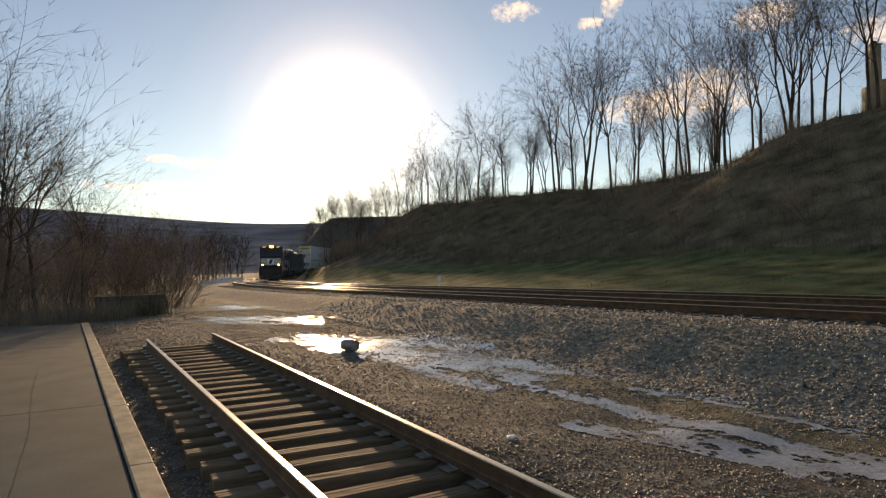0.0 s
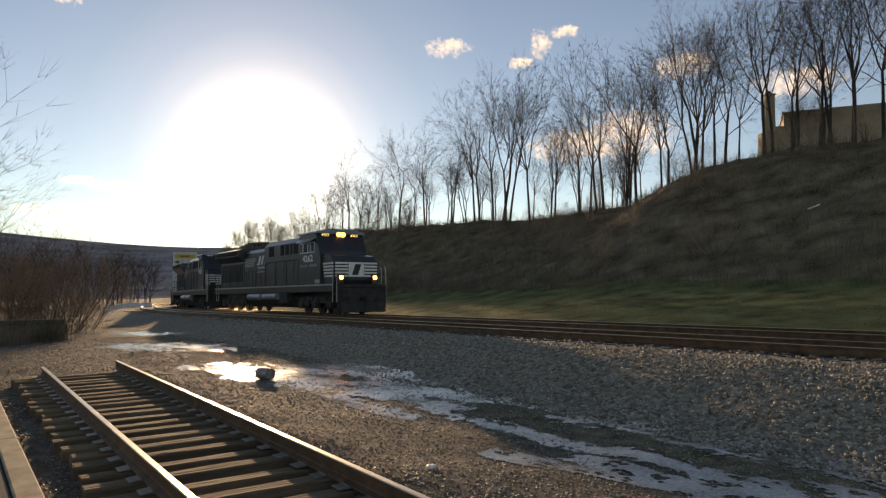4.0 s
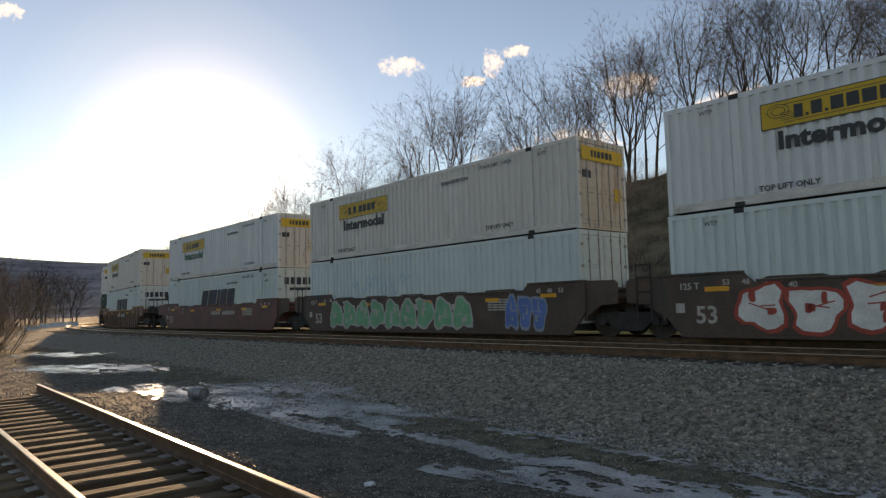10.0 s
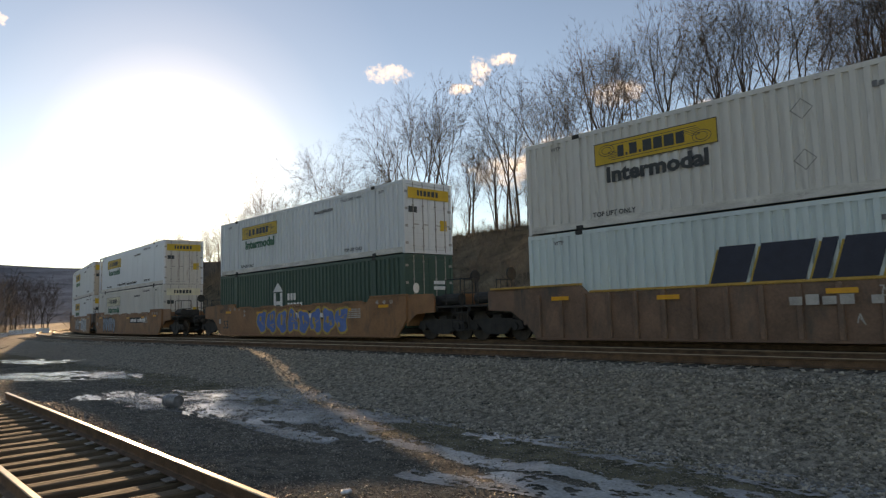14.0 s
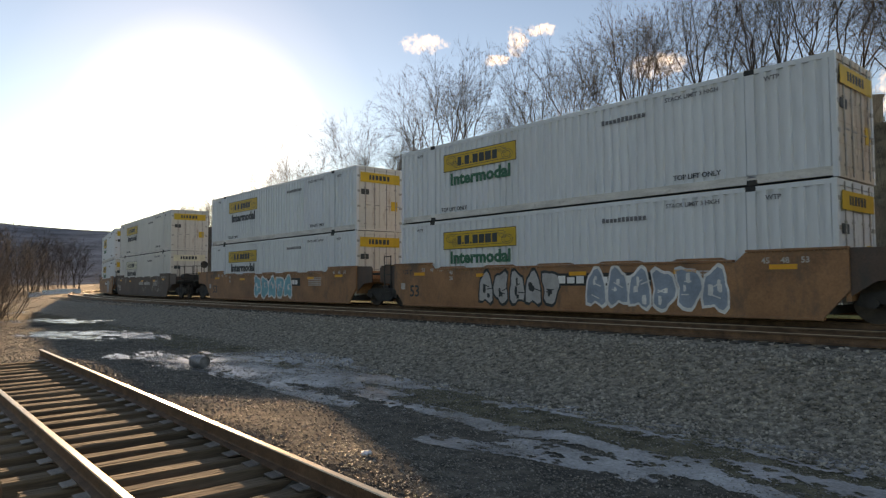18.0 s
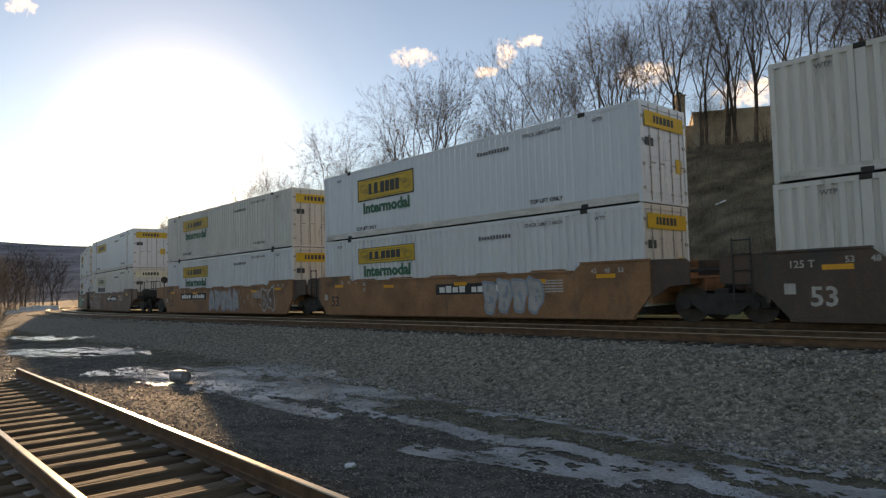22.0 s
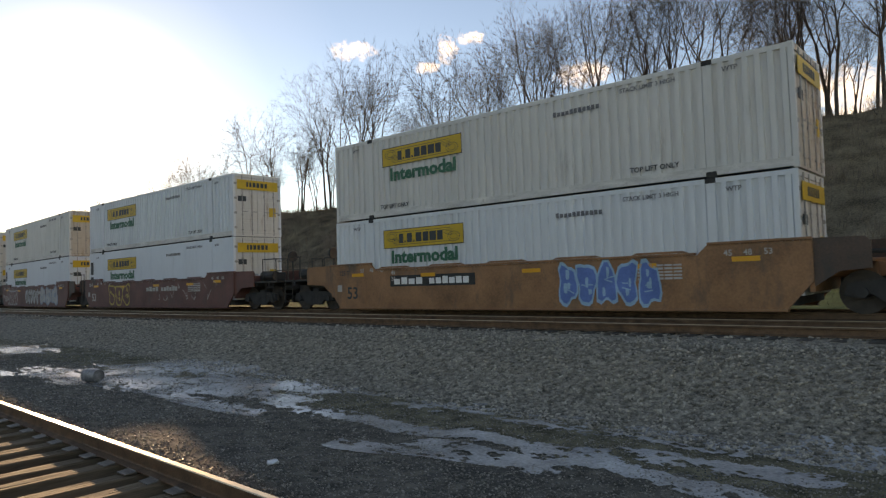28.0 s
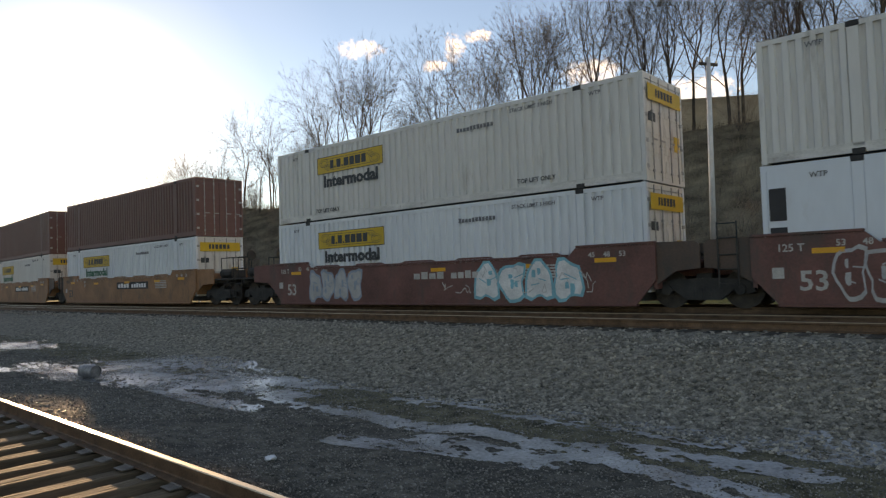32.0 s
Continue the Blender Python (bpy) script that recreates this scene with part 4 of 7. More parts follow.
def graffiti(parent, x0, x1, z0, z1, y, fill, edge, n, seed, label):
    """Bubble-shaped spray letters with an edge colour: no readable words."""
    rng = random.Random(seed)
    w = (x1 - x0) / n
    def blob(bm, cx, cz, rx, rz, yy, k=18, rough=0.16, ph=0.0):
        ph = rng.uniform(0, 6)
        vs = []
        for i in range(k):
            a = i * math.tau / k
            sq = 1 / max(abs(math.cos(a)), abs(math.sin(a))) ** 0.62
            r = sq * (1 + rough * math.sin(3 * a + ph) + rough * 0.5 * math.sin(5 * a + 2 * ph))
            vs.append(bm.verts.new((cx + rx * r * math.cos(a), yy, cz + rz * r * math.sin(a))))
        bm.faces.new(vs)
    for i in range(n):
        back, front, cuts = bmesh.new(), bmesh.new(), bmesh.new()
        cx, cz = x0 + (i + 0.5) * w, (z0 + z1) / 2 + rng.uniform(-0.04, 0.04)
        st = rng.getstate()
        blob(back, cx, cz, w * 0.50, (z1 - z0) * 0.46, y - 0.004 - 0.0006 * (i % 2))
        rng.setstate(st)
        blob(front, cx, cz, w * 0.42, (z1 - z0) * 0.385, y - 0.0055 - 0.0006 * (i % 2))
        for _ in range(rng.choice((2, 2, 3))):
            blob(cuts, cx + rng.uniform(-0.2, 0.2) * w, cz + rng.uniform(-0.25, 0.25) * (z1 - z0), w * rng.uniform(0.05, 0.1), (z1 - z0) * rng.uniform(0.05, 0.13), y - 0.0075, 8, 0.1)
        for _ in range(2):
            a = rng.uniform(-0.5, 0.5)
            xa, za = cx + rng.uniform(-0.3, 0.1) * w, cz + rng.uniform(-0.2, 0.2)
            d = Vector((math.cos(a), math.sin(a)))
            nrm = Vector((-d.y, d.x)) * 0.016
            L2 = w * rng.uniform(0.25, 0.45)
            vs = [cuts.verts.new((p.x, y - 0.0085, p.y)) for p in (Vector((xa, za)) - nrm, Vector((xa, za)) + d * L2 - nrm, Vector((xa, za)) + d * L2 + nrm, Vector((xa, za)) + nrm)]
            cuts.faces.new(vs)
        g = part("graffiti_letter", back, M[edge], parent, label)
        part("letter_fill", front, M[fill], g)
        part("letter_detail", cuts, M[edge], g)


def scribble(parent, x0, x1, z0, z1, y, material, n, seed):
    """Thin hand-sprayed strokes."""
    rng = random.Random(seed)
    bm = bmesh.new()
    for i in range(n):
        cx = x0 + (x1 - x0) * (i + 0.5) / n
        p = Vector((cx, rng.uniform(z0, z1)))
        for j in range(rng.randint(3, 6)):
            q = p + Vector((rng.uniform(-0.12, 0.22), rng.uniform(-0.28, 0.28)))
            q.y = min(max(q.y, z0), z1)
            d = (q - p)
            if d.length > 0.03:
                nrm = Vector((-d.y, d.x)).normalized() * 0.013
                vs = [bm.verts.new((v.x, y - 0.004 - 0.0004 * j, v.y)) for v in (p - nrm, q - nrm, q + nrm, p + nrm)]
                bm.faces.new(vs)
            p = q
    part("sprayed_tag", bm, material, parent)


HALF = CL / 2


def well_car(paint_key, kind, label, lead, trail, number=-0.4):
    """lead / trail: 'end' for a coupled end with its own truck, 'mid' for a shared truck at the trailing joint, 'none' where the unit ahead carries the truck."""
    root = tagged(new("well_car"), label, "rail car", "well cars of the train")
    P = M[paint_key]
    xa = HALF + 0.25
    for y, out in ((-1.47, -1), (1.47, 1)):
        def plate(y=y, out=out):
            bm = bmesh.new()
            hi, mid, bot = 1.66, 1.43, 0.12
            prof = [(-xa, 0.75), (-xa + 0.55, bot), (xa - 0.55, bot), (xa, 0.75), (xa, hi), (POST - 0.1, hi), (POST - 0.35, mid), (-POST + 0.35, mid), (-POST + 0.1, hi), (-xa, hi)]
            y0, y1 = sorted((y, y - out * 0.07))
            prism(bm, prof, y0, y1, "y")
            return finish(bm)
        sp = shared("side_sill", ("plate", out), plate, P, root)
        def chord(y=y, out=out):
            bm = bmesh.new()
            y0, y1 = sorted((y + out * 0.035, y - out * 0.13))
            box(bm, -POST + 0.4, POST - 0.4, y0, y1, 1.435, 1.50, bevel=0.01)
            box(bm, POST - 0.08, xa + 1.3 * (kind == "rib"), y0, y1, 1.665, 1.73, bevel=0.01)
            box(bm, -xa - 1.3 * (kind == "rib"), -POST + 0.08, y0, y1, 1.665, 1.73, bevel=0.01)
            return bm
        shared("top_chord", ("chord", out, kind), chord, M["yellow_chord"] if kind == "rib" else P, sp)
        shared("bottom_flange", ("flange", out), mk_box(-xa + 0.55, xa - 0.55, min(y + out * 0.03, y - out * 0.15), max(y + out * 0.03, y - out * 0.15), 0.06, 0.117), P, sp)
        if kind == "rib":
            for i in range(19):
                x = -xa + 0.75 + i * (2 * xa - 1.5) / 18
                shared("rib", ("rib", out), mk_box(-0.06, 0.06, min(y + out * 0.09, y), max(y + out * 0.09, y), 0.13, 1.42, bevel=0.012), P, sp).location = (x, 0, 0)
        else:
            for i in range(5):      # stiffener gussets on the top chord
                x = -4.8 + i * 2.4
                def gus(y=y, out=out):
                    bm = bmesh.new()
                    prism(bm, [(-0.75, 1.505), (-0.6, 1.56), (0.6, 1.56), (0.75, 1.505)], *sorted((y + out * 0.02, y - out * 0.05)), "y")
                    return finish(bm)
                shared("gusset", ("gus", out), gus, P, sp).location = (x, 0, 0)
    shared("well_floor", "wf", mk_box(-xa + 0.4, xa - 0.4, -1.39, 1.39, 0.2, 0.40), M["black"], root)
    for sx in (-1, 1):
        def bulk(sx=sx):
            bm = bmesh.new()
            a, b = sorted((sx * xa, sx * (xa - 0.1)))
            box(bm, a, b, -1.39, 1.39, 0.5, 1.5)
            return bm
        shared("bulkhead", ("bulk", sx), bulk, P, root)
    # ends
    for sx, how in ((1, lead), (-1, trail)):
        L = 3.35 if how == "end" else 1.35
        def deck(sx=sx, L=L):
            bm = bmesh.new()
            a, b = sorted((sx * (xa + 0.004), sx * (HALF + L)))
            box(bm, a, b, -0.55, 0.55, 0.80, 1.14, bevel=0.02)          # centre sill
            prof = [(-1.36, 1.14), (1.36, 1.14), (1.36, 1.22), (-1.36, 1.22)]
            box(bm, a, b, -1.36, 1.36, 1.145, 1.22, bevel=0.01)
            for k in range(3):
                x = a + (b - a) * (0.2 + 0.3 * k)
                box(bm, x - 0.05, x + 0.05, -1.3, 1.3, 1.0, 1.14)
            return bm
        dk = shared("end_platform", ("deck", sx, how == "end"), deck, P if how != "end" else M["black"], root)
        for y in (-1.40, 1.34):
            def cheek(sx=sx, L=L, y=y):
                bm = bmesh.new()
                a, b = HALF + 0.25, HALF + min(L, 1.75)
                prism(bm, [(sx * a, 0.62), (sx * a, 1.70), (sx * (b - 0.1), 1.68), (sx * b, 1.58), (sx * b, 1.0), (sx * (a + 0.5), 0.95)], y, y + 0.06, "y")
                return finish(bm)
            shared("end_cheek", ("cheek", sx, how == "end", y), cheek, P if how == "end" else M["car_dark"], root)
        if how == "end":
            truck_parts(root, sx * (HALF + 1.75))
            def coupler(sx=sx):
                bm = bmesh.new()
                tube(bm, [(sx * (HALF + L), 0, 0.88), (sx * (HALF + L + 0.42), 0, 0.88)], 0.11, n=8)
                box(bm, *sorted((sx * (HALF + L + 0.3), sx * (HALF + L + 0.55))), -0.16, 0.16, 0.72, 1.04, bevel=0.03)
                return bm
            shared("coupler", ("cpl", sx), coupler, M["black"], root)
            def rails(sx=sx):
                bm = bmesh.new()
                x = sx * (HALF + 3.2)
                for y in (-1.25, -0.65, 0.65, 1.25):
                    tube(bm, [(x, y, 1.2), (x, y, 2.15)], 0.022, n=5)
                for z in (1.65, 2.15):
                    tube(bm, [(x, -1.25, z), (x, -0.65, z)], 0.022, n=5)
                    tube(bm, [(x, 0.65, z), (x, 1.25, z)], 0.022, n=5)
                tube(bm, [(x, -1.25, 2.15), (sx * (HALF + 2.3), -1.3, 2.15), (sx * (HALF + 2.3), -1.3, 1.2)], 0.022, n=5)
                for z in (0.35, 0.65, 0.95):
                    tube(bm, [(x, -1.42, z), (sx * (HALF + 2.7), -1.42, z)], 0.02, n=5)
                for xx in (x, sx * (HALF + 2.7)):
                    tube(bm, [(xx, -1.42, 0.3), (xx, -1.42, 1.2)], 0.02, n=5)
                return bm
            shared_each("handrail", ("hr", sx), rails, M["black"], root)
            def gear(sx=sx):
                bm = bmesh.new()
                a = HALF + 0.7
                box(bm, *sorted((sx * a, sx * (a + 0.8))), -0.4, 0.5, 1.225, 1.62, bevel=0.05)
                tube(bm, [(sx * (a + 1.1), -0.9, 1.45), (sx * (a + 2.0), -0.9, 1.45)], 0.21, n=12)
                tube(bm, [(sx * (a + 1.5), 0.35, 1.22), (sx * (a + 1.5), 0.35, 2.3)], 0.03, n=6)
                tube(bm, [(sx * (a + 1.47), 0.35, 2.3), (sx * (a + 1.53), 0.35, 2.3)], 0.24, n=14)
                return bm
            shared("brake_gear", ("gear", sx), gear, M["black"], root)
        if how == "mid":
            truck_parts(root, sx * (HALF + 1.52))
            def join(sx=sx):
                bm = bmesh.new()
                box(bm, *sorted((sx * (HALF + 1.36), sx * (HALF + 1.72))), -0.4, 0.4, 0.86, 1.2, bevel=0.05)
                tube(bm, [(sx * (HALF + 0.9), -1.2, 1.35), (sx * (HALF + 2.2), -1.2, 1.35)], 0.05, n=6)
                for k in range(2):
                    x = sx * (HALF + 0.55 + 0.45 * k)
                    tube(bm, [(x, -1.43, 0.5), (x, -1.43, 2.1)], 0.02, n=5)
                for z in (0.6, 0.95, 1.3, 1.7, 2.05):
                    tube(bm, [(sx * (HALF + 0.55), -1.43, z), (sx * (HALF + 1.0), -1.43, z)], 0.018, n=5)
                return bm
            shared("joint_and_ladder", ("join", sx), join, M["black"], root)
    yy = -1.47 - (0.095 if kind == "rib" else 0.004)
    for x in (-6.7, -3.2, 0.9, 4.4, 6.9):
        shared("reflector", ("refl", kind), mk_box(-0.32, 0.32, yy - 0.004, yy + 0.001, 1.18, 1.30), M["reflect"], root).location = (x, 0, -0.02 if abs(x) < 6 else 0.06)
    if kind != "rib":
        lm = M["letter_grey"] if paint_key != "car_yellow" else M["ink"]
        lettering("53", 0.62, lm, root, side_m(-POST - 0.9, 0.62, yy))
        lettering("125 T", 0.24, lm, root, side_m(-POST - 1.35, 1.38, yy))
        for k, n in enumerate(("53", "48", "45")):
            lettering(n, 0.20, M["letter_grey"], root, side_m(-POST - 0.35 + 0.5 * k, 1.45, yy))
            lettering(n, 0.20, M["letter_grey"], root, side_m(POST + 1.3 - 0.45 * k, 1.45, yy))
        lettering("40", 0.2, M["letter_grey"], root, side_m(-POST + 1.25, 1.33, yy))
        lettering("20", 0.2, M["letter_grey"], root, side_m(-POST + 1.25, 1.12, yy))
        def data():
            bm = bmesh.new()
            r2 = random.Random(4)
            for k in range(5):
                bars(bm, POST - 1.9, POST - 0.7, 1.20 - k * 0.085, 1.255 - k * 0.085, yy, 5, r2, 0.12)
            box(bm, -POST - 1.75, -POST - 1.5, yy - 0.003, yy, 0.7, 0.95)
            return bm
        shared_each("data_bar", ("data",), data, M["letter_grey"], root)
    x0 = number
    if paint_key in ("car_yellow", "car_brown") and kind != "rib":
        shared("number_panel", ("npan", x0), mk_box(x0, x0 + 3.8, yy - 0.0015, yy + 0.002, 0.85, 1.23), M["black"], root)
    def nums():
        bm = bmesh.new()
        r2 = random.Random(8)
        bars(bm, x0 + 0.2, x0 + 1.6, 0.92, 1.16, yy - 0.002, 4, r2, 0.2)
        bars(bm, x0 + 1.85, x0 + 3.6, 0.92, 1.16, yy - 0.002, 6, r2, 0.2)
        return bm
    shared_each("number_bar", ("nums", kind, x0), nums, M["letter_grey"] if kind == "rib" or paint_key in ("car_maroon", "car_dark") else M["white_paint"], root)
    return root


# ---------------------------------------------------------------- locomotives
M["glass"] = mat("cab_glass", (0.05, 0.07, 0.09), 0.06, 0, 0.05, 1, 5, 0, coat=0.5)
M["window_bright"] = mat("bright_window_frame", (0.55, 0.57, 0.58), 0.4, 0.3, 0.05, 2, 20, 0)
# bluish grey, lightened to put sky light on cab roof and visor; reservoirs share it
M["skylit_grey"] = mat("grey_with_sky_light", (0.22, 0.24, 0.27), 0.35, 0.1, 0.15, 2, 20, 0.05, 0.003)
M["lamp"] = glow_mat("headlight_glow", (1.0, 0.46, 0.10), 6.0)
M["board"] = glow_mat("number_board_glow", (1.0, 0.78, 0.32), 0.5)


def locomotive(number, small, lamps, label):
    root = tagged(new("locomotive"), label, "locomotive", "locomotives of the train")
    B = M["loco"]
    def add(name, fn, material=B, parent=None, label=""):
        bm = bmesh.new()
        fn(bm)
        return part(name, finish(bm), material, parent or root, label)
    add("underframe", lambda bm: (box(bm, -10.5, 9.4, -1.5, 1.5, 1.25, 1.60, bevel=0.02), box(bm, -10.2, 9.2, -0.5, 0.5, 0.9, 1.25)))
    for y in (-1.515, 1.505):
        add("sill_stripe", lambda bm: box(bm, -10.4, 9.35, y, y + 0.01, 1.60, 1.68), M["letter_grey"])
    add("walkway", lambda bm: box(bm, -10.5, 9.4, -1.5, 1.5, 1.605, 1.65), M["black"])
    # engine hood
    hood = add("engine_hood", lambda bm: prism(bm, [(-0.98, 1.655), (0.98, 1.655), (0.98, 4.05), (0.72, 4.30), (-0.72, 4.30), (-0.98, 4.05)], -5.4, -0.5, "x"))
    for i in range(6):
        x = -5.2 + i * 0.78
        add("hood_door", lambda bm: (box(bm, x, x + 0.70, -1.004, -0.982, 1.8, 3.0, bevel=0.006), box(bm, x + 0.58, x + 0.62, -1.02, -1.004, 2.3, 2.5)), B, hood)
    rad = add("radiator_hood", lambda bm: (prism(bm, [(-1.0, 1.655), (1.0, 1.655), (1.0, 3.55), (1.45, 3.95), (1.45, 4.36), (1.2, 4.45), (-1.2, 4.45), (-1.45, 4.36), (-1.45, 3.95), (-1.0, 3.55)], -10.55, -5.404, "x")))
    for i in range(9):
        x = -10.3 + i * 0.53
        add("radiator_louvre", lambda bm: (box(bm, x, x + 0.44, -1.02, -1.003, 2.1, 3.4, bevel=0.005), *[box(bm, x + 0.03, x + 0.41, -1.035, -1.021, 2.2 + k * 0.2, 2.29 + k * 0.2) for k in range(6)]), M["black"], rad)
    for i in range(4):
        x = -10.3 + i * 1.22
        add("radiator_grille", lambda bm: (box(bm, x, x + 1.1, -1.47, -1.452, 4.0, 4.32), *[box(bm, x + 0.05 + 0.1 * k, x + 0.08 + 0.1 * k, -1.485, -1.471, 4.02, 4.30) for k in range(10)]), M["black"], rad)
    add("blower_housing", lambda bm: prism(bm, [(-1.42, 1.655), (1.42, 1.655), (1.42, 4.25), (1.1, 4.56), (-1.1, 4.56), (-1.42, 4.25)], -0.496, 5.1, "x"))
    for i, (x0, x1) in enumerate(((0.3, 1.1), (2.2, 2.7), (2.95, 3.45), (3.7, 3.95), (4.2, 4.75))):
        add("intake_grille", lambda bm: (box(bm, x0, x1, -1.44, -1.424, 3.55, 4.2), *[box(bm, x0 + 0.02 + k * 0.1, x0 + 0.05 + k * 0.1, -1.455, -1.441, 3.58, 4.17) for k in range(int((x1 - x0) / 0.1))]), M["black"])
    for x in (0.1, 1.5, 2.9):
        add("cabinet_door", lambda bm: (box(bm, x, x + 1.3, -1.437, -1.424, 1.85, 3.35, bevel=0.006), box(bm, x + 1.15, x + 1.2, -1.46, -1.437, 2.5, 2.7)))
    add("exhaust_stack", lambda bm: (box(bm, -4.0, -3.1, -0.45, 0.45, 4.29, 4.52, bevel=0.03), box(bm, -3.85, -3.25, -0.3, 0.3, 4.52, 4.58)), M["black"])
    add("horn", lambda bm: [tube(bm, [(-2.3 + 0.15 * k, -0.2 + 0.2 * k, 4.48), (-1.9 + 0.15 * k, -0.2 + 0.2 * k, 4.5)], 0.03, 0.10, 8) for k in range(3)] + [box(bm, -2.3, -2.2, -0.3, 0.4, 4.28, 4.5)], M["black"])
    # cab and nose
    cab = add("cab", lambda bm: prism(bm, [(5.104, 1.655), (7.9, 1.655), (7.9, 3.25), (7.4, 4.36), (7.3, 4.60), (5.104, 4.60)], -1.50, 1.50, "y"))
    add("cab_roof", lambda bm: prism(bm, [(-1.58, 4.58), (-1.52, 4.68), (-0.8, 4.86), (0.8, 4.86), (1.52, 4.68), (1.58, 4.58)], 4.95, 7.5, "x"), M["skylit_grey"], cab)
    add("sun_visor", lambda bm: prism(bm, [(-1.505, 4.33), (-1.80, 4.12), (-1.80, 4.09), (-1.505, 4.29)], 5.2, 7.2, "x"), M["skylit_grey"], cab)
    for x0, x1 in ((5.3, 5.62), (5.75, 6.35), (6.37, 6.65), (6.75, 7.2)):
        wf = add("side_window", lambda bm: (box(bm, x0, x1, -1.528, -1.503, 3.48, 4.10, bevel=0.01)), M["window_bright"], cab)
        add("pane", lambda bm: box(bm, x0 + 0.05, x1 - 0.05, -1.534, -1.529, 3.54, 4.04), M["glass"], wf)
    for y0, y1 in ((-1.35, -0.75), (-0.68, 0.68), (0.75, 1.35)):
        def ws(bm):
            a, b = Vector((7.87, 0, 3.32)), Vector((7.42, 0, 4.20))
            n = Vector((0.89, 0, 0.45)) * 0.012
            vs = [bm.verts.new(p + n + Vector((0, y, 0))) for p, y in ((a, y0), (a, y1), (b, y1), (b, y0))]
            f = bm.faces.new(vs)
            bmesh.ops.solidify(bm, geom=[f], thickness=0.01)
        add("windscreen", ws, M["glass"], cab)
    nose = add("nose", lambda bm: prism(bm, [(7.904, 1.655), (9.2, 1.655), (9.3, 1.9), (9.25, 2.85), (8.85, 3.22), (7.904, 3.38)], -1.36, 1.36, "y"))
    for k in range(5):
        z = 2.06 + k * 0.175
        add("nose_stripe", lambda bm: (prism(bm, [(8.12 - 0.05 * k, z), (9.2, z), (9.2, z + 0.10), (8.09 - 0.05 * k, z + 0.10)], -1.368, -1.361, "y"),
                                       box(bm, 9.302, 9.316, -1.3, -0.5, z, z + 0.10), box(bm, 9.302, 9.316, 0.5, 1.3, z, z + 0.10)), M["white_paint"], nose)
    add("emblem_panel", lambda bm: box(bm, 9.302, 9.314, -0.48, 0.48, 2.06, 2.86), M["white_paint"], nose)
    def emblem(bm):
        vs = [bm.verts.new((9.322, y, z)) for y, z in ((-0.30, 2.16), (0.08, 2.16), (0.30, 2.76), (-0.08, 2.76))]
        bm.faces.new(vs)
    add("nose_emblem", emblem, M["g_black"], nose)
    add("headlight_box", lambda bm: box(bm, 7.25, 7.48, -0.32, 0.32, 4.40, 4.66, bevel=0.02), M["black"], cab)
    for y in (-0.14, 0.14):
        add("headlight", lambda bm: tube(bm, [(7.48, y, 4.53), (7.50, y, 4.53)], 0.138, n=14), M["lamp"] if lamps else M["glass"], cab)
    for y in (-0.92, 0.92):
        nb = add("number_board", lambda bm: box(bm, 7.2, 7.36, y - 0.36, y + 0.36, 4.36, 4.60), M["black"], cab)
        lettering(number, 0.24, M["board"] if lamps else M["white_paint"], nb, front_m(y, 4.48, 7.366))
    for y in (-1.05, 1.05):
        add("ditch_light", lambda bm: tube(bm, [(9.50, y, 2.02), (9.54, y, 2.02)], 0.115, n=14), M["lamp"] if lamps else M["glass"])
        add("ditch_light_housing", lambda bm: box(bm, 9.36, 9.50, y - 0.18, y + 0.18, 1.66, 2.2, bevel=0.02), M["black"])
    # ends
    add("front_porch", lambda bm: box(bm, 9.404, 9.95, -1.45, 1.45, 1.45, 1.62, bevel=0.02), M["black"])
    add("pilot", lambda bm: (box(bm, 9.75, 9.93, -1.4, 1.4, 0.35, 1.45, bevel=0.03), prism(bm, [(9.93, 0.12), (10.16, 0.16), (9.93, 0.75)], -1.35, 1.35, "y")), M["black"], label="black snow plough pilot")
    for x in (10.55, -10.85):
        sg = 1 if x > 0 else -1
        add("coupler", lambda bm: (tube(bm, [(sg * 9.9, 0, 0.9), (sg * 10.6, 0, 0.9)], 0.12, n=8), box(bm, *sorted((sg * 10.5, sg * 10.8)), -0.17, 0.17, 0.72, 1.06, bevel=0.03)), M["black"])
    for sg in (1, -1):
        for y in (-1, 1):
            def steps(bm):
                for k in range(4):
                    z = 0.35 + k * 0.33
                    box(bm, *sorted((sg * 9.42, sg * 9.9)), *sorted((y * 1.2, y * 1.5)), z, z + 0.035)
                for x in (9.4, 9.9):
                    box(bm, *sorted((sg * x, sg * (x + 0.03))), *sorted((y * 1.2, y * 1.5)), 0.33, 1.6)
            add("steps", steps, M["black"])
            def grab(bm):
                for x in (9.42, 9.9):
                    tube(bm, [(sg * x, y * 1.52, 0.7), (sg * x, y * 1.52, 2.5), (sg * (x - 0.12), y * 1.5, 2.62)], 0.022, n=6)
            add("grab_rail", grab, M["letter_grey"])
    def handrail(bm):
        for y in (-1.47, 1.47):
            pts = [(x, y, 2.72) for x in np.linspace(-10.4, -0.4, 12)] + [(0.2, y, 3.15)] + [(x, y, 3.2) for x in np.linspace(0.6, 4.9, 5)]
            tube(bm, pts, 0.02, n=5)
            for x in np.linspace(-10.4, 4.9, 10):
                tube(bm, [(x, y, 1.65), (x, y, 2.72 if x < -0.3 else 3.2)], 0.018, n=5)
    add("handrail", handrail, M["black"])
    # lettering and emblems on the hood
    yy = -1.006
    def logo(bm):
        for x0, w in ((-2.75, 0.45), (-2.2, 0.42), (-1.62, 0.78)):
            z0, z1, sh = 3.18, 3.78, 0.22
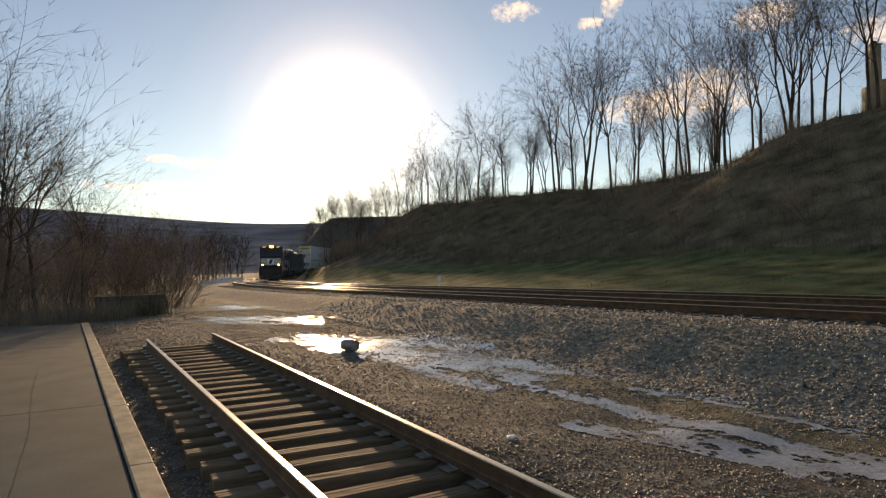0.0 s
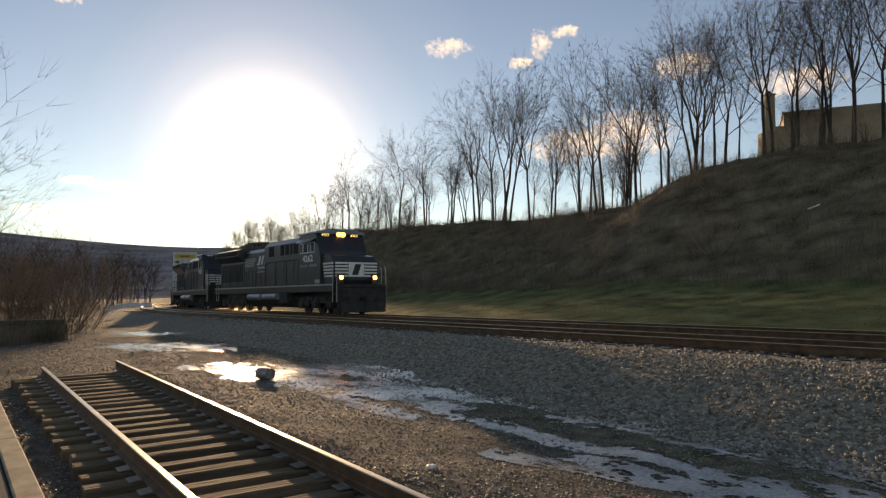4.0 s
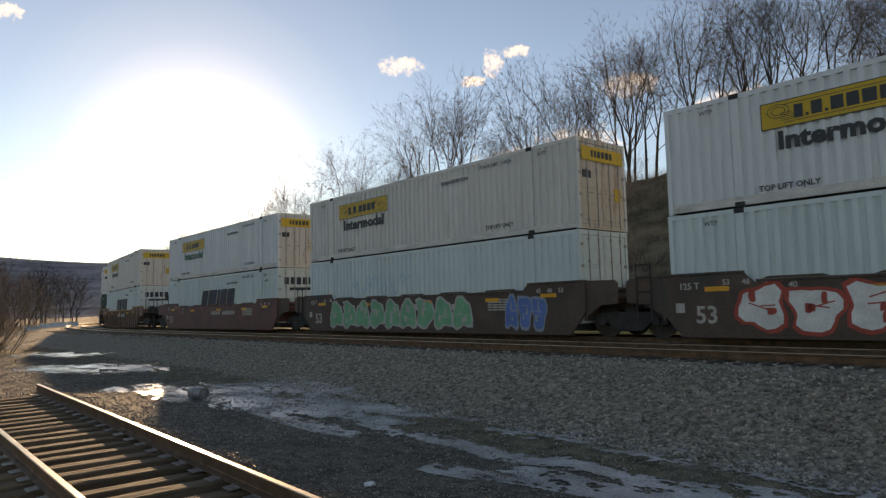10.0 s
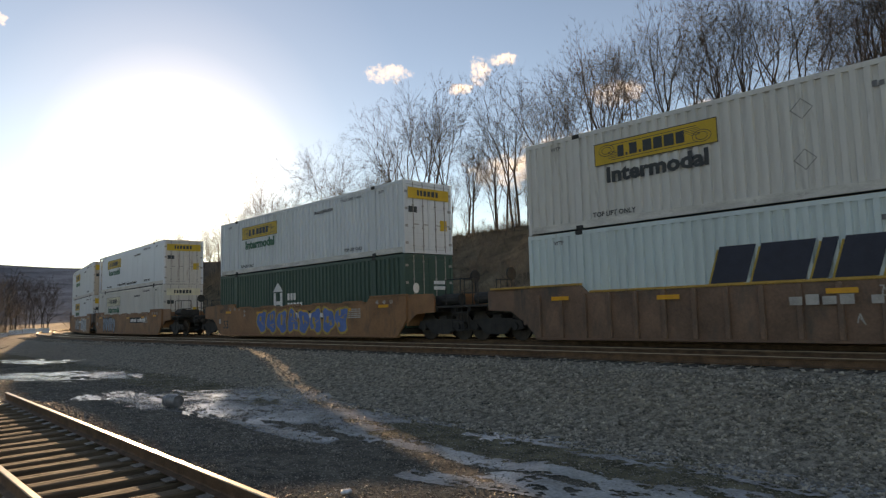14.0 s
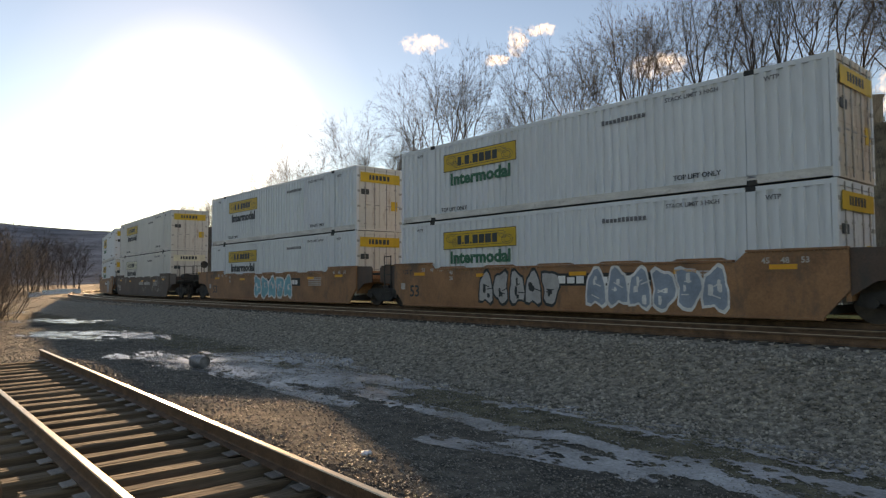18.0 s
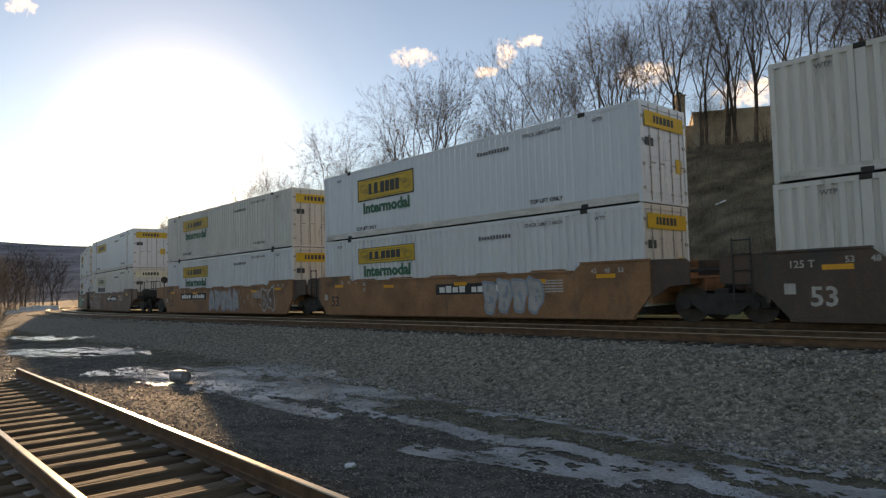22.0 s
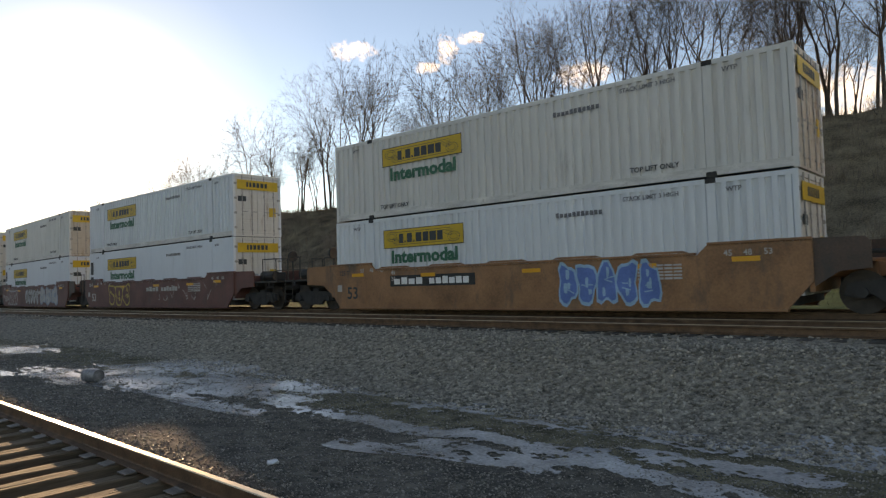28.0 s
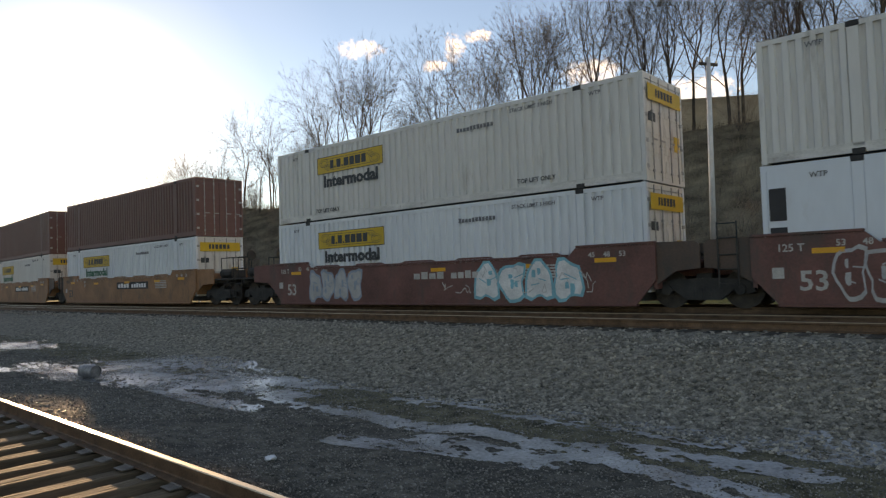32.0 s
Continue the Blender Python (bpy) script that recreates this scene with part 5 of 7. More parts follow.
            vs = [bm.verts.new((x, yy - 0.01, z)) for x, z in ((x0, z0), (x0 + w * 0.7, z0), (x0 + w + sh, z1), (x0 + sh + 0.1, z1))]
            bm.faces.new(vs)
        box(bm, -2.9, -2.5, yy - 0.012, yy - 0.006, 3.18, 3.27)
    add("hood_emblem", logo, M["white_paint"], hood, "white slanted block emblem")
    def name_bars(bm):
        r2 = random.Random(5)
        bars(bm, -2.75, -0.95, 2.92, 3.08, yy - 0.008, 7, r2, 0.2)
        bars(bm, -2.85, -0.95, 2.66, 2.82, yy - 0.008, 8, r2, 0.2)
    add("name_bars", name_bars, M["letter_grey"], hood)
    def stripes(bm):
        for k in range(6):
            z = 3.12 + k * 0.105
            x1 = -3.55 + 0.1 * k
            box(bm, -5.2, x1, yy - 0.012, yy - 0.006, z, z + 0.055)
    add("hood_stripes", stripes, M["letter_grey"], hood)
    lettering(number, 0.52, M["white_paint"], root, side_m(6.28, 3.16, -1.506), "white road number", sx=1.34, bold=0.03)
    if small:
        lettering(small, 0.20, M["letter_grey"], root, side_m(6.35, 2.76, -1.506), sx=1.15)
    add("builder_plate", lambda bm: box(bm, 7.2, 7.8, -1.51, -1.502, 1.75, 1.95), M["letter_grey"])
    # underneath
    add("fuel_tank", lambda bm: prism(bm, [(-1.42, 0.75), (-1.1, 0.36), (1.1, 0.36), (1.42, 0.75), (1.42, 1.22), (-1.42, 1.22)], -3.4, 3.6, "x"), M["black"])
    for x0, x1, z in ((-2.9, -0.6, 1.02), (-0.3, 2.0, 1.02)):
        add("air_reservoir", lambda bm: tube(bm, [(x0, -1.52, z), (x0 + 0.08, -1.52, z), (x1 - 0.08, -1.52, z), (x1, -1.52, z)], 0.20, n=14), M["skylit_grey"])
    add("battery_box", lambda bm: (box(bm, 2.3, 3.5, -1.56, -1.43, 0.6, 1.2, bevel=0.02)), M["black"])
    for cx in (-6.9, 6.7):
        tr = new("truck")
        tr.parent = root
        tr.location = (cx, 0, 0)
        def frame_side(bm):
            prism(bm, [(-2.55, 0.50), (-2.5, 0.9), (-1.6, 1.0), (1.6, 1.0), (2.5, 0.9), (2.55, 0.50), (2.2, 0.42), (1.5, 0.62), (0.5, 0.62), (0, 0.5), (-0.5, 0.62), (-1.5, 0.62), (-2.2, 0.42)], -0.09, 0.09, "y")
            for x in (-1.85, 0, 1.85):
                box(bm, x - 0.26, x + 0.26, -0.2, 0.12, 0.34, 0.74, bevel=0.04)
                for s2 in (-0.42, 0.42):
                    tube(bm, [(x + s2, -0.12, 0.55), (x + s2, -0.12, 0.98)], 0.09, n=8)
            box(bm, -1.1, -0.75, -0.22, -0.1, 0.45, 0.8)
        for y in (-1.12, 1.12):
            f = add("side_frame", frame_side, M["black"], tr)
            f.location = (0, y, 0)
        for wx in (-1.85, 0, 1.85):
            for y in (-0.755, 0.755):
                w = add("wheel", lambda bm: [tube(bm, [(0, a, 0.51), (0, b, 0.51)], r, n=24) for r, a, b in ((0.535, -0.06, -0.03), (0.51, -0.03, 0.07), (0.15, -0.09, 0.1))], M["wheel"], tr)
                w.location = (wx, y, 0)
    return root


# ---------------------------------------------------------------- making up the train
SPEED = 14.41


def train_rows(mid, z=0.0):
    return [(float(t), line_pose(mid - SPEED * (t - 16.0), 0.0, z)) for t in np.arange(0, 32.01, 1.0)]


MOVERS = []
MOVERS.append((locomotive("4262", "DC to AC   AC44C6M", True, "black diesel locomotive with white nose stripes and lit headlights"), -138.65, 0.0))
MOVERS.append((locomotive("9820", "", False, "black diesel locomotive with white nose stripes, lamps off"), -116.4, 0.0))
# front of the stack at 16 s, upper box, lower box, car
STACKS = [
    (-100.55, ("corr", "white_cool", "yellow", "grey", "door_cream", "white corrugated container, yellow sign, grey Intermodal lettering", "", "placard"),
     ("corr", "white_aqua", "", "", None, "pale corrugated container with slanted navy logo", "slant"),
     ("car_dark", "plate", "dark brown well car with white and red graffiti", "end", "mid")),
    (-81.45, ("corr", "white_warm", "yellow", "grey", "door_rust", "off-white corrugated container with rust-stained doors"),
     ("corr", "white_aqua", "", "", None, "pale aqua corrugated container with faint blue scrawl", ""),
     ("car_dark", "plate", "dark brown well car with large green graffiti", "none", "mid")),
    (-62.0, ("corr", "white_cool", "yellow", "green", "door_cream", "white corrugated container, yellow sign, green Intermodal lettering"),
     ("corr", "white_aqua", "", "", None, "pale corrugated container with slanted navy logo", "slant"),
     ("car_maroon", "plate", "maroon well car with plain grimy sides", "none", "end")),
    (-38.8, ("corr", "white_warm", "yellow", "grey", "door_cream", "off-white corrugated container, yellow sign, dark Intermodal lettering", "", "placard"),
     ("corr", "white_aqua", "", "", None, "pale corrugated container with slanted navy logo", "slant"),
     ("car_brown", "rib", "tan ribbed well car with ochre top chord", "end", "end")),
    (-16.5, ("corr", "white_cool", "yellow", "green", "white_cool", "clean white corrugated container with yellow door sign"),
     ("corr", "green_box", "", "", None, "dark green corrugated container with white door marks", "round"),
     ("car_yellow", "plate", "ochre well car with weathered blue graffiti", "end", "end")),
    (7.6, ("smooth", "white_smooth", "yellow", "green", "door_cream", "smooth white refrigerated container with yellow sign", "", "reefer"),
     ("corr", "white_warm", "pale", "green", "door_cream", "off-white corrugated container with faded sign"),
     ("car_yellow", "plate", "ochre well car with steel-blue graffiti", "end", "mid", 1.4)),
    (26.7, ("corr", "white_cool", "yellow", "green", "door_rust", "white corrugated container with stained doors"),
     ("corr", "white_cool", "yellow", "green", None, "white corrugated container, yellow sign, green Intermodal lettering"),
     ("car_yellow", "plate", "ochre well car with grey outlined graffiti", "none", "mid")),
    (46.1, ("corr", "white_cool", "yellow", "grey", "door_cream", "white corrugated container, yellow sign, grey Intermodal lettering"),
     ("corr", "white_cool", "yellow", "grey", "door_cream", "white corrugated container, yellow sign, grey Intermodal lettering"),
     ("car_yellow", "plate", "ochre brown well car with teal graffiti", "none", "end")),
    (69.1, ("corr", "white_warm", "yellow", "grey", "door_cream", "off-white corrugated container, yellow sign, dark Intermodal lettering"),
     ("corr", "white_warm", "pale", "grey", "door_cream", "off-white corrugated container with faded sign"),
     ("car_dark", "plate", "dark brown well car with faint chalk tags", "end", "mid")),
    (88.7, ("fine", "white_smooth", "bold", "green", None, "bluish white container with bold-bordered yellow sign"),
     ("corr", "white_cool", "yellow", "green", "door_cream", "white corrugated container, yellow sign, green Intermodal lettering"),
     ("car_yellow", "plate", "faded ochre well car with pale panel and tags", "none", "mid")),
    (107.7, ("corr", "white_warm", "yellow", "green", "door_cream", "off-white corrugated container with stained door end"),
     ("corr", "white_cool", "yellow", "green", "door_cream", "white corrugated container, yellow sign, green Intermodal lettering"),
     ("car_yellow", "plate", "tan well car with faded grey graffiti", "none", "end", -5.4)),
    (130.8, ("smooth", "white_smooth", "yellow", "", None, "smooth white container with rusted lifting posts", "", "", True),
     ("corr", "white_rust", "pale", "grey", "white_rust", "rust-streaked white corrugated container with faded sign"),
     ("car_brown", "plate", "brown well car with outline graffiti", "end", "mid")),
    (149.5, ("corr", "white_cool", "yellow", "green", "door_cream", "white corrugated container, yellow sign, green Intermodal lettering"),
     ("smooth", "white_smooth", "yellow", "green", None, "smooth white container with dark end vents", "", "", False, True),
     ("car_brown", "plate", "brown well car with dark green tags", "none", "mid")),
    (169.1, ("corr", "white_warm", "yellow", "green", "door_rust", "white corrugated container with rust-streaked doors"),
     ("corr", "white_cool", "yellow", "green", "door_cream", "white corrugated container, yellow sign, green Intermodal lettering"),
     ("car_yellow", "plate", "ochre well car with blue bubble graffiti", "none", "end", -5.0)),
    (192.45, ("corr", "white_cool", "yellow", "green", "door_cream", "white corrugated container, yellow sign, green Intermodal lettering"),
     ("smooth", "white_smooth", "yellow", "green", "door_cream", "smooth white container with yellow sign and green lettering", "", "", False, True),
     ("car_maroon", "plate", "maroon well car with faint yellow loops", "end", "mid")),
    (211.4, ("corr", "white_warm", "yellow", "green", "door_rust", "off-white corrugated container with rusted doors"),
     ("smooth", "white_smooth", "yellow", "green", None, "smooth white container with yellow sign and green lettering", "", "", False, True),
     ("car_maroon", "plate", "maroon well car with grey block graffiti", "none", "mid")),
    (230.3, ("corr", "white_warm", "yellow", "grey", "door_cream", "off-white corrugated container, yellow sign, dark Intermodal lettering"),
     ("corr", "white_cool", "yellow", "grey", "door_cream", "white corrugated container, yellow sign, grey Intermodal lettering"),
     ("car_maroon", "plate", "maroon well car with pale blue graffiti letters", "none", "end")),
    (253.2, ("corr", "red_box", "", "", None, "brown-red corrugated steel container without signs"),
     ("corr", "white_cool", "yellow", "green", "door_cream", "white corrugated container, yellow sign, green Intermodal lettering"),
     ("car_yellow", "plate", "ochre well car with plain sides", "end", "mid")),
    (272.2, ("corr", "red_box", "", "", None, "brown-red corrugated steel container without signs"),
     ("corr", "white_warm", "yellow", "green", "door_cream", "off-white corrugated container with yellow sign"),
     ("car_yellow", "plate", "ochre well car with plain sides", "none", "mid")),
    (291.2, ("corr", "white_cool", "yellow", "green", "door_cream", "white corrugated container, yellow sign, green Intermodal lettering"),
     ("corr", "white_cool", "yellow", "green", None, "white corrugated container, yellow sign, green Intermodal lettering"),
     ("car_yellow", "plate", "ochre well car with plain sides", "none", "end")),
]
# car number: letters' span along the car, fill, edge, count, wording
SPRAY = {
    0: ((-6.2, 2.2, "g_white", "g_red", 7, "white spray letters edged in red"), (2.5, 3.9, "g_orange", "g_ochre", 2, "small orange letters")),
    1: ((-6.0, 3.4, "g_green", "g_grey", 9, "green bubble letters"), (5.0, 6.8, "g_blue", "g_steel", 3, "small blue letters")),
    4: ((-3.5, 4.5, "g_blue", "g_ochre", 8, "weathered blue letters"),),
    5: ((-5.9, -2.4, "g_steel", "g_black", 5, "steel-blue outlined letters"),),
    6: ((-3.4, 0.2, "g_grey", "g_black", 5, "grey outlined letters"), (1.2, 5.6, "g_steel", "g_white", 6, "blue-grey letters")),
    7: ((-1.7, 2.6, "g_teal", "g_white", 5, "teal letters with white edge"),),
    9: ((2.0, 4.6, "g_grey", "g_steel", 4, "grey tags"),),
    10: ((-1.2, 2.6, "g_grey", "g_steel", 5, "faded grey letters"), (5.2, 6.6, "car_brown", "g_grey", 2, "thin grey outlines")),
    11: ((-6.3, -3.2, "car_brown", "g_grey", 4, "outlined bubble letters"),),
    12: ((-5.6, 0.5, "g_green", "g_grey", 6, "green block letters"),),
    13: ((1.8, 4.8, "g_blue", "g_sky", 5, "blue bubble letters"),),
    14: ((-4.9, -2.2, "car_maroon", "g_ochre", 3, "thin yellow loops"),),
    15: ((-6.6, -3.6, "car_maroon", "g_grey", 5, "grey outlined letters"), (-1.5, 1.9, "g_grey", "car_dark", 5, "grey bubble letters"), (2.2, 6.3, "g_grey", "g_steel", 3, "grey paint blocks")),
    16: ((-5.9, -2.8, "g_grey", "g_steel", 4, "grey letters"), (2.4, 6.2, "g_white", "g_teal", 4, "white letters on pale blue")),
}
for i, (front, up, low, car) in enumerate(STACKS):
    wc = well_car(*car)
    for j, (x0, x1, fill, edge, n, lab) in enumerate(SPRAY.get(i, ())):
        graffiti(wc, x0, x1, 0.16, 1.40, -1.474, fill, edge, n, i * 10 + j, lab)
    if i in (0, 8, 10, 14, 16, 3):
        scribble(wc, 1.0 if i else 1.2, 6.8, 0.45, 1.3, -1.475 if i != 3 else -1.57, M["letter_grey"], 14, i)
    MOVERS.append((wc, front + HALF, 0.0))
    for k, b in enumerate((low, up)):
        kind, wall, sign, word, doors, label = b[:6]
        more = dict(zip(("logo", "extra", "rust_post", "vent"), b[6:]))
        c = container(kind, wall, sign, word, doors, label, **more)
        if i == 1 and k == 0:
            scribble(c, -4.5, -0.5, 1.2, 2.0, -CW / 2 - 0.004, M["g_sky"], 12, 77)
        MOVERS.append((c, front + HALF, 0.415 + k * (CH + 0.02)))


# ---------------------------------------------------------------- clouds that drift to the right
def cloud_material():
    m = bpy.data.materials.new("cloud_vapour")
    m.use_nodes = True
    N, L = m.node_tree.nodes, m.node_tree.links
    N.remove(N["Principled BSDF"])
    tc = N.new("ShaderNodeTexCoord")
    nz = N.new("ShaderNodeTexNoise")
    nz.inputs["Scale"].default_value, nz.inputs["Detail"].default_value, nz.inputs["Roughness"].default_value = 0.055, 9, 0.66
    L.new(tc.outputs["Object"], nz.inputs["Vector"])
    gen = N.new("ShaderNodeVectorMath")
    gen.operation = "MULTIPLY_ADD"
    gen.inputs[1].default_value, gen.inputs[2].default_value = (4.6, 0.0, 4.6), (-2.3, 0.0, -2.3)
    L.new(tc.outputs["Generated"], gen.inputs[0])
    ln = N.new("ShaderNodeVectorMath")
    ln.operation = "DOT_PRODUCT"
    L.new(gen.outputs[0], ln.inputs[0])
    L.new(gen.outputs[0], ln.inputs[1])
    ns = N.new("ShaderNodeMath")
    ns.operation = "MULTIPLY_ADD"
    ns.inputs[1].default_value, ns.inputs[2].default_value = 8.0, -2.9
    L.new(nz.outputs["Fac"], ns.inputs[0])
    df = N.new("ShaderNodeMath")
    df.operation = "SUBTRACT"
    L.new(ns.outputs[0], df.inputs[0])
    L.new(ln.outputs["Value"], df.inputs[1])
    mr = N.new("ShaderNodeMapRange")
    mr.inputs["From Min"].default_value, mr.inputs["From Max"].default_value = -0.5, 3.0
    L.new(df.outputs[0], mr.inputs["Value"])
    em = N.new("ShaderNodeEmission")
    em.inputs["Color"].default_value, em.inputs["Strength"].default_value = (1.0, 0.95, 0.89, 1), 0.72
    tr = N.new("ShaderNodeBsdfTransparent")
    mx = N.new("ShaderNodeMixShader")
    L.new(mr.outputs[0], mx.inputs["Fac"])
    L.new(tr.outputs[0], mx.inputs[1])
    L.new(em.outputs[0], mx.inputs[2])
    L.new(mx.outputs[0], N["Material Output"].inputs["Surface"])
    return m


M["cloud"] = cloud_material()
CLOUD_FAR = 1450.0
# azimuth and height at 7 s, half width and half height, all in degrees
CLOUDS = [(7.8, 19.6, 1.5, 0.75), (14.1, 18.4, 1.0, 0.45), (15.9, 19.7, 0.7, 1.1), (17.9, 20.6, 1.2, 0.5), (-18.7, 7.6, 1.7, 0.42), (-21.6, 7.9, 1.2, 0.3),
          (22.8, 12.0, 3.2, 1.9), (18.2, 11.4, 2.8, 1.2), (27.5, 17.2, 2.0, 0.9), (-22.4, 20.8, 0.9, 0.6),
          (-20.0, 5.6, 6.0, 0.4), (46.5, 13.0, 3.0, 2.0), (36.0, 15.0, 2.5, 1.0)]
SKY_MOVERS = []


def build_cloud(az, el, wa, we, seed):
    """Lumpy lens of vapour, thick in the middle and frayed at the rim."""
    r = CLOUD_FAR
    a = radians(az)
    w, h = r * radians(wa) * 2.3, r * radians(we) * 2.3
    rng = random.Random(seed)
    ph = [rng.uniform(0, 6) for _ in range(3)]
    bm = bmesh.new()
    n, m = 14, 8
    rows = []
    for j in range(m + 1):
        row = []
        for i in range(n + 1):
            x, z = -1 + 2 * i / n, -1 + 2 * j / m
            bulge = max(0.0, 1 - x * x - z * z) * (0.6 + 0.25 * math.sin(4 * x + ph[0]) * math.cos(3 * z + ph[1]) + 0.15 * math.sin(9 * x + ph[2]))
            row.append(bm.verts.new((x * w, -bulge * min(w, h) * 0.6, z * h)))
        rows.append(row)
    for p, q in zip(rows, rows[1:]):
        for i in range(n):
            bm.faces.new((p[i], p[i + 1], q[i + 1], q[i]))
    ob = tagged(part("cloud", bm, M["cloud"], smooth=True), "small sunlit white cloud drifting in a blue sky", "cloud", "fair weather clouds", "structure")
    rows = []
    for t in (0.0, 8.0, 16.0, 24.0, 32.0):
        b = a + radians(0.2) * (t - 7)
        rows.append((t, pose(r * math.sin(b), r * math.cos(b), r * math.tan(radians(el - 0.06 * (t - 7))), 0, 0, -math.degrees(b))))
    SKY_MOVERS.append((ob, rows))


for i, c in enumerate(CLOUDS):
    build_cloud(*c, 300 + i)


# ---------------------------------------------------------------- trees
def grow(seed, height, stems=1, wide=0.24, first=0.34, kids=(10, 7, 5), lean=0.06, thick=0.0095, up=0.03, top=0.84, low=0.26, open_=(0.45, 0.95), droop=0.0):
    """Segments (start, end, radii, level) of a bare tree whose limbs fill a rounded crown."""
    rng = random.Random(seed)
    segs = []
    levels = len(kids)
    cz, rz, rw = height * (low + 1.0) / 2, height * (1.0 - low) / 2, height * wide

    def reach(p, d):
        """Distance from p along d to the crown's outline."""
        q, e = Vector((p.x / rw, p.y / rw, (p.z - cz) / rz)), Vector((d.x / rw, d.y / rw, d.z / rz))
        A, B, C = e.dot(e), q.dot(e), q.dot(q) - 1
        disc = B * B - A * C
        return (-B + math.sqrt(disc)) / A if disc > 0 else 0.0

    def limb(p, d, length, r, level, end):
        n = (8, 5, 3, 2, 1)[level]
        st = length / n
        pts = [(p, r, d)]
        k = (0.10, 0.13, 0.10, 0.06, 0.0)[level]
        rise = (0.03, up * 1.6, up, up - droop, up - droop)[level]
        for i in range(n):
            d = (d + Vector((rng.uniform(-k, k), rng.uniform(-k, k), rng.uniform(-k, k) + rise))).normalized()
            q = p + d * st
            r2 = r + (end - r) / (n - i)
            segs.append((p, q, r, 0.0 if level > 1 and i == n - 1 else r2, level))
            p, r = q, r2
            pts.append((p, r, d))
        if level >= levels:
            return
        m = kids[level]
        for j in range(m):
            f = (first + (1 - first) * (j + rng.random()) / m) if level == 0 else 0.15 + 0.9 * (j + rng.random()) / m
            i = min(n, max(1, int(round(f * n))))
            bp, br, bd = pts[i]
            axis = Matrix.Rotation(rng.uniform(0, math.tau), 3, bd) @ bd.orthogonal().normalized()
            ang = rng.uniform(*open_) * (1.0 if level == 0 else 0.9)
            if level == 0:
                ang *= 1.15 - 0.45 * f
            nd = (bd * math.cos(ang) + axis * math.sin(ang)).normalized()
            if nd.z < -0.2:
                nd.z *= -0.5
                nd.normalize()
            t = reach(bp, nd)
            if level == 0:
                ln = max(t * rng.uniform(0.8, 1.06), height * 0.05)
            else:
                ln = max(min(length * rng.uniform(0.42, 0.82), max(t * rng.uniform(0.9, 1.2), length * 0.34)), height * 0.035)
            cr = min(br * (0.55, 0.6, 0.65, 0.7)[level], max(ln * 0.015, 0.007))
            limb(bp, nd, ln, cr, level + 1, max(0.005, cr * 0.3))

    for k in range(stems):
        w = 1 + 1.8 * (stems > 1)
        d = Vector((rng.uniform(-lean, lean) * w, rng.uniform(-lean, lean) * w, 1)).normalized()
        r = height * thick * rng.uniform(0.8, 1.1)
        limb(Vector((rng.uniform(-0.3, 0.3) * (stems > 1), rng.uniform(-0.3, 0.3) * (stems > 1), -0.3)), d, height * top * rng.uniform(0.86, 1.04), r, 0, r * 0.22)
    return segs


def fork_tree(seed, height, bole=0.34, stems=1, spread=1.0, levels=6, lean=0.05, thick=0.0098, rise=0.10, laterals=(2, 3, 4, 3, 2), forks=(2, 3), twist=0.115, first=0.55):
    """Segments (start, end, radii, level) of a bare hardwood: a bole that forks again and again into rising limbs, with side shoots."""
    rng = random.Random(seed)
    segs = []

    def turned(d, ang):
        axis = Matrix.Rotation(rng.uniform(0, math.tau), 3, d) @ d.orthogonal().normalized()
        return (d * math.cos(ang) + axis * math.sin(ang)).normalized()

    def limb(p, d, length, r, level):
        n = (6, 5, 4, 3, 2, 2, 1)[level]
        st = length / n
        end = max(r * (0.66 if level < 3 else 0.5), 0.004)
        pts = []
        k = twist * (0.45, 0.9, 1.1, 1.2, 1.2, 1.2, 0.8)[level]
        up = rise * (0.5, 1.0, 0.8, 0.4, 0.1, 0.0, 0.0)[level]
        for i in range(n):
            d = (d + Vector((rng.uniform(-k, k), rng.uniform(-k, k), rng.uniform(-k, k) + up))).normalized()
            q = p + d * st
            r2 = r + (end - r) / (n - i)
            last = level >= levels - 1 and i == n - 1
            segs.append((p, q, r, 0.0 if last else r2, level))
            p, r = q, r2
            pts.append((p, r, d))
        if level >= levels:
            return
        for _ in range(rng.choice(forks)):
            a = rng.uniform(0.2, 0.68) * spread * (0.8 if level == 0 else 1.0)
            limb(p, turned(d, a), length * rng.uniform(0.58, 0.84) * (0.85 if level == 0 else 1.0), r * rng.uniform(0.64, 0.84), level + 1)
        if level < len(laterals):
            for _ in range(laterals[level]):
                f = first if level == 0 else 0.2
                i = min(n - 1, int(n * rng.uniform(f, 1.0)))
                bp, br, bd = pts[i]
                limb(bp, turned(bd, rng.uniform(0.6, 1.1) * min(spread, 1.1)), length * rng.uniform(0.42, 0.72), br * rng.uniform(0.4, 0.62), min(level + 2, levels))

    for k in range(stems):
        w = 1 + 2.2 * (stems > 1)
        d = Vector((rng.uniform(-lean, lean) * w, rng.uniform(-lean, lean) * w, 1)).normalized()
        o = 0.35 * (stems > 1)
        limb(Vector((rng.uniform(-o, o), rng.uniform(-o, o), -0.3)), d, height * bole * rng.uniform(0.85, 1.12), height * thick * rng.uniform(0.8, 1.1), 0)
    tips = sorted(q.z for _, q, _, _, _ in segs)
    f = height / tips[int(len(tips) * 0.985)]
    return [(p * f, q * f, a, b, lv) for p, q, a, b, lv in segs]


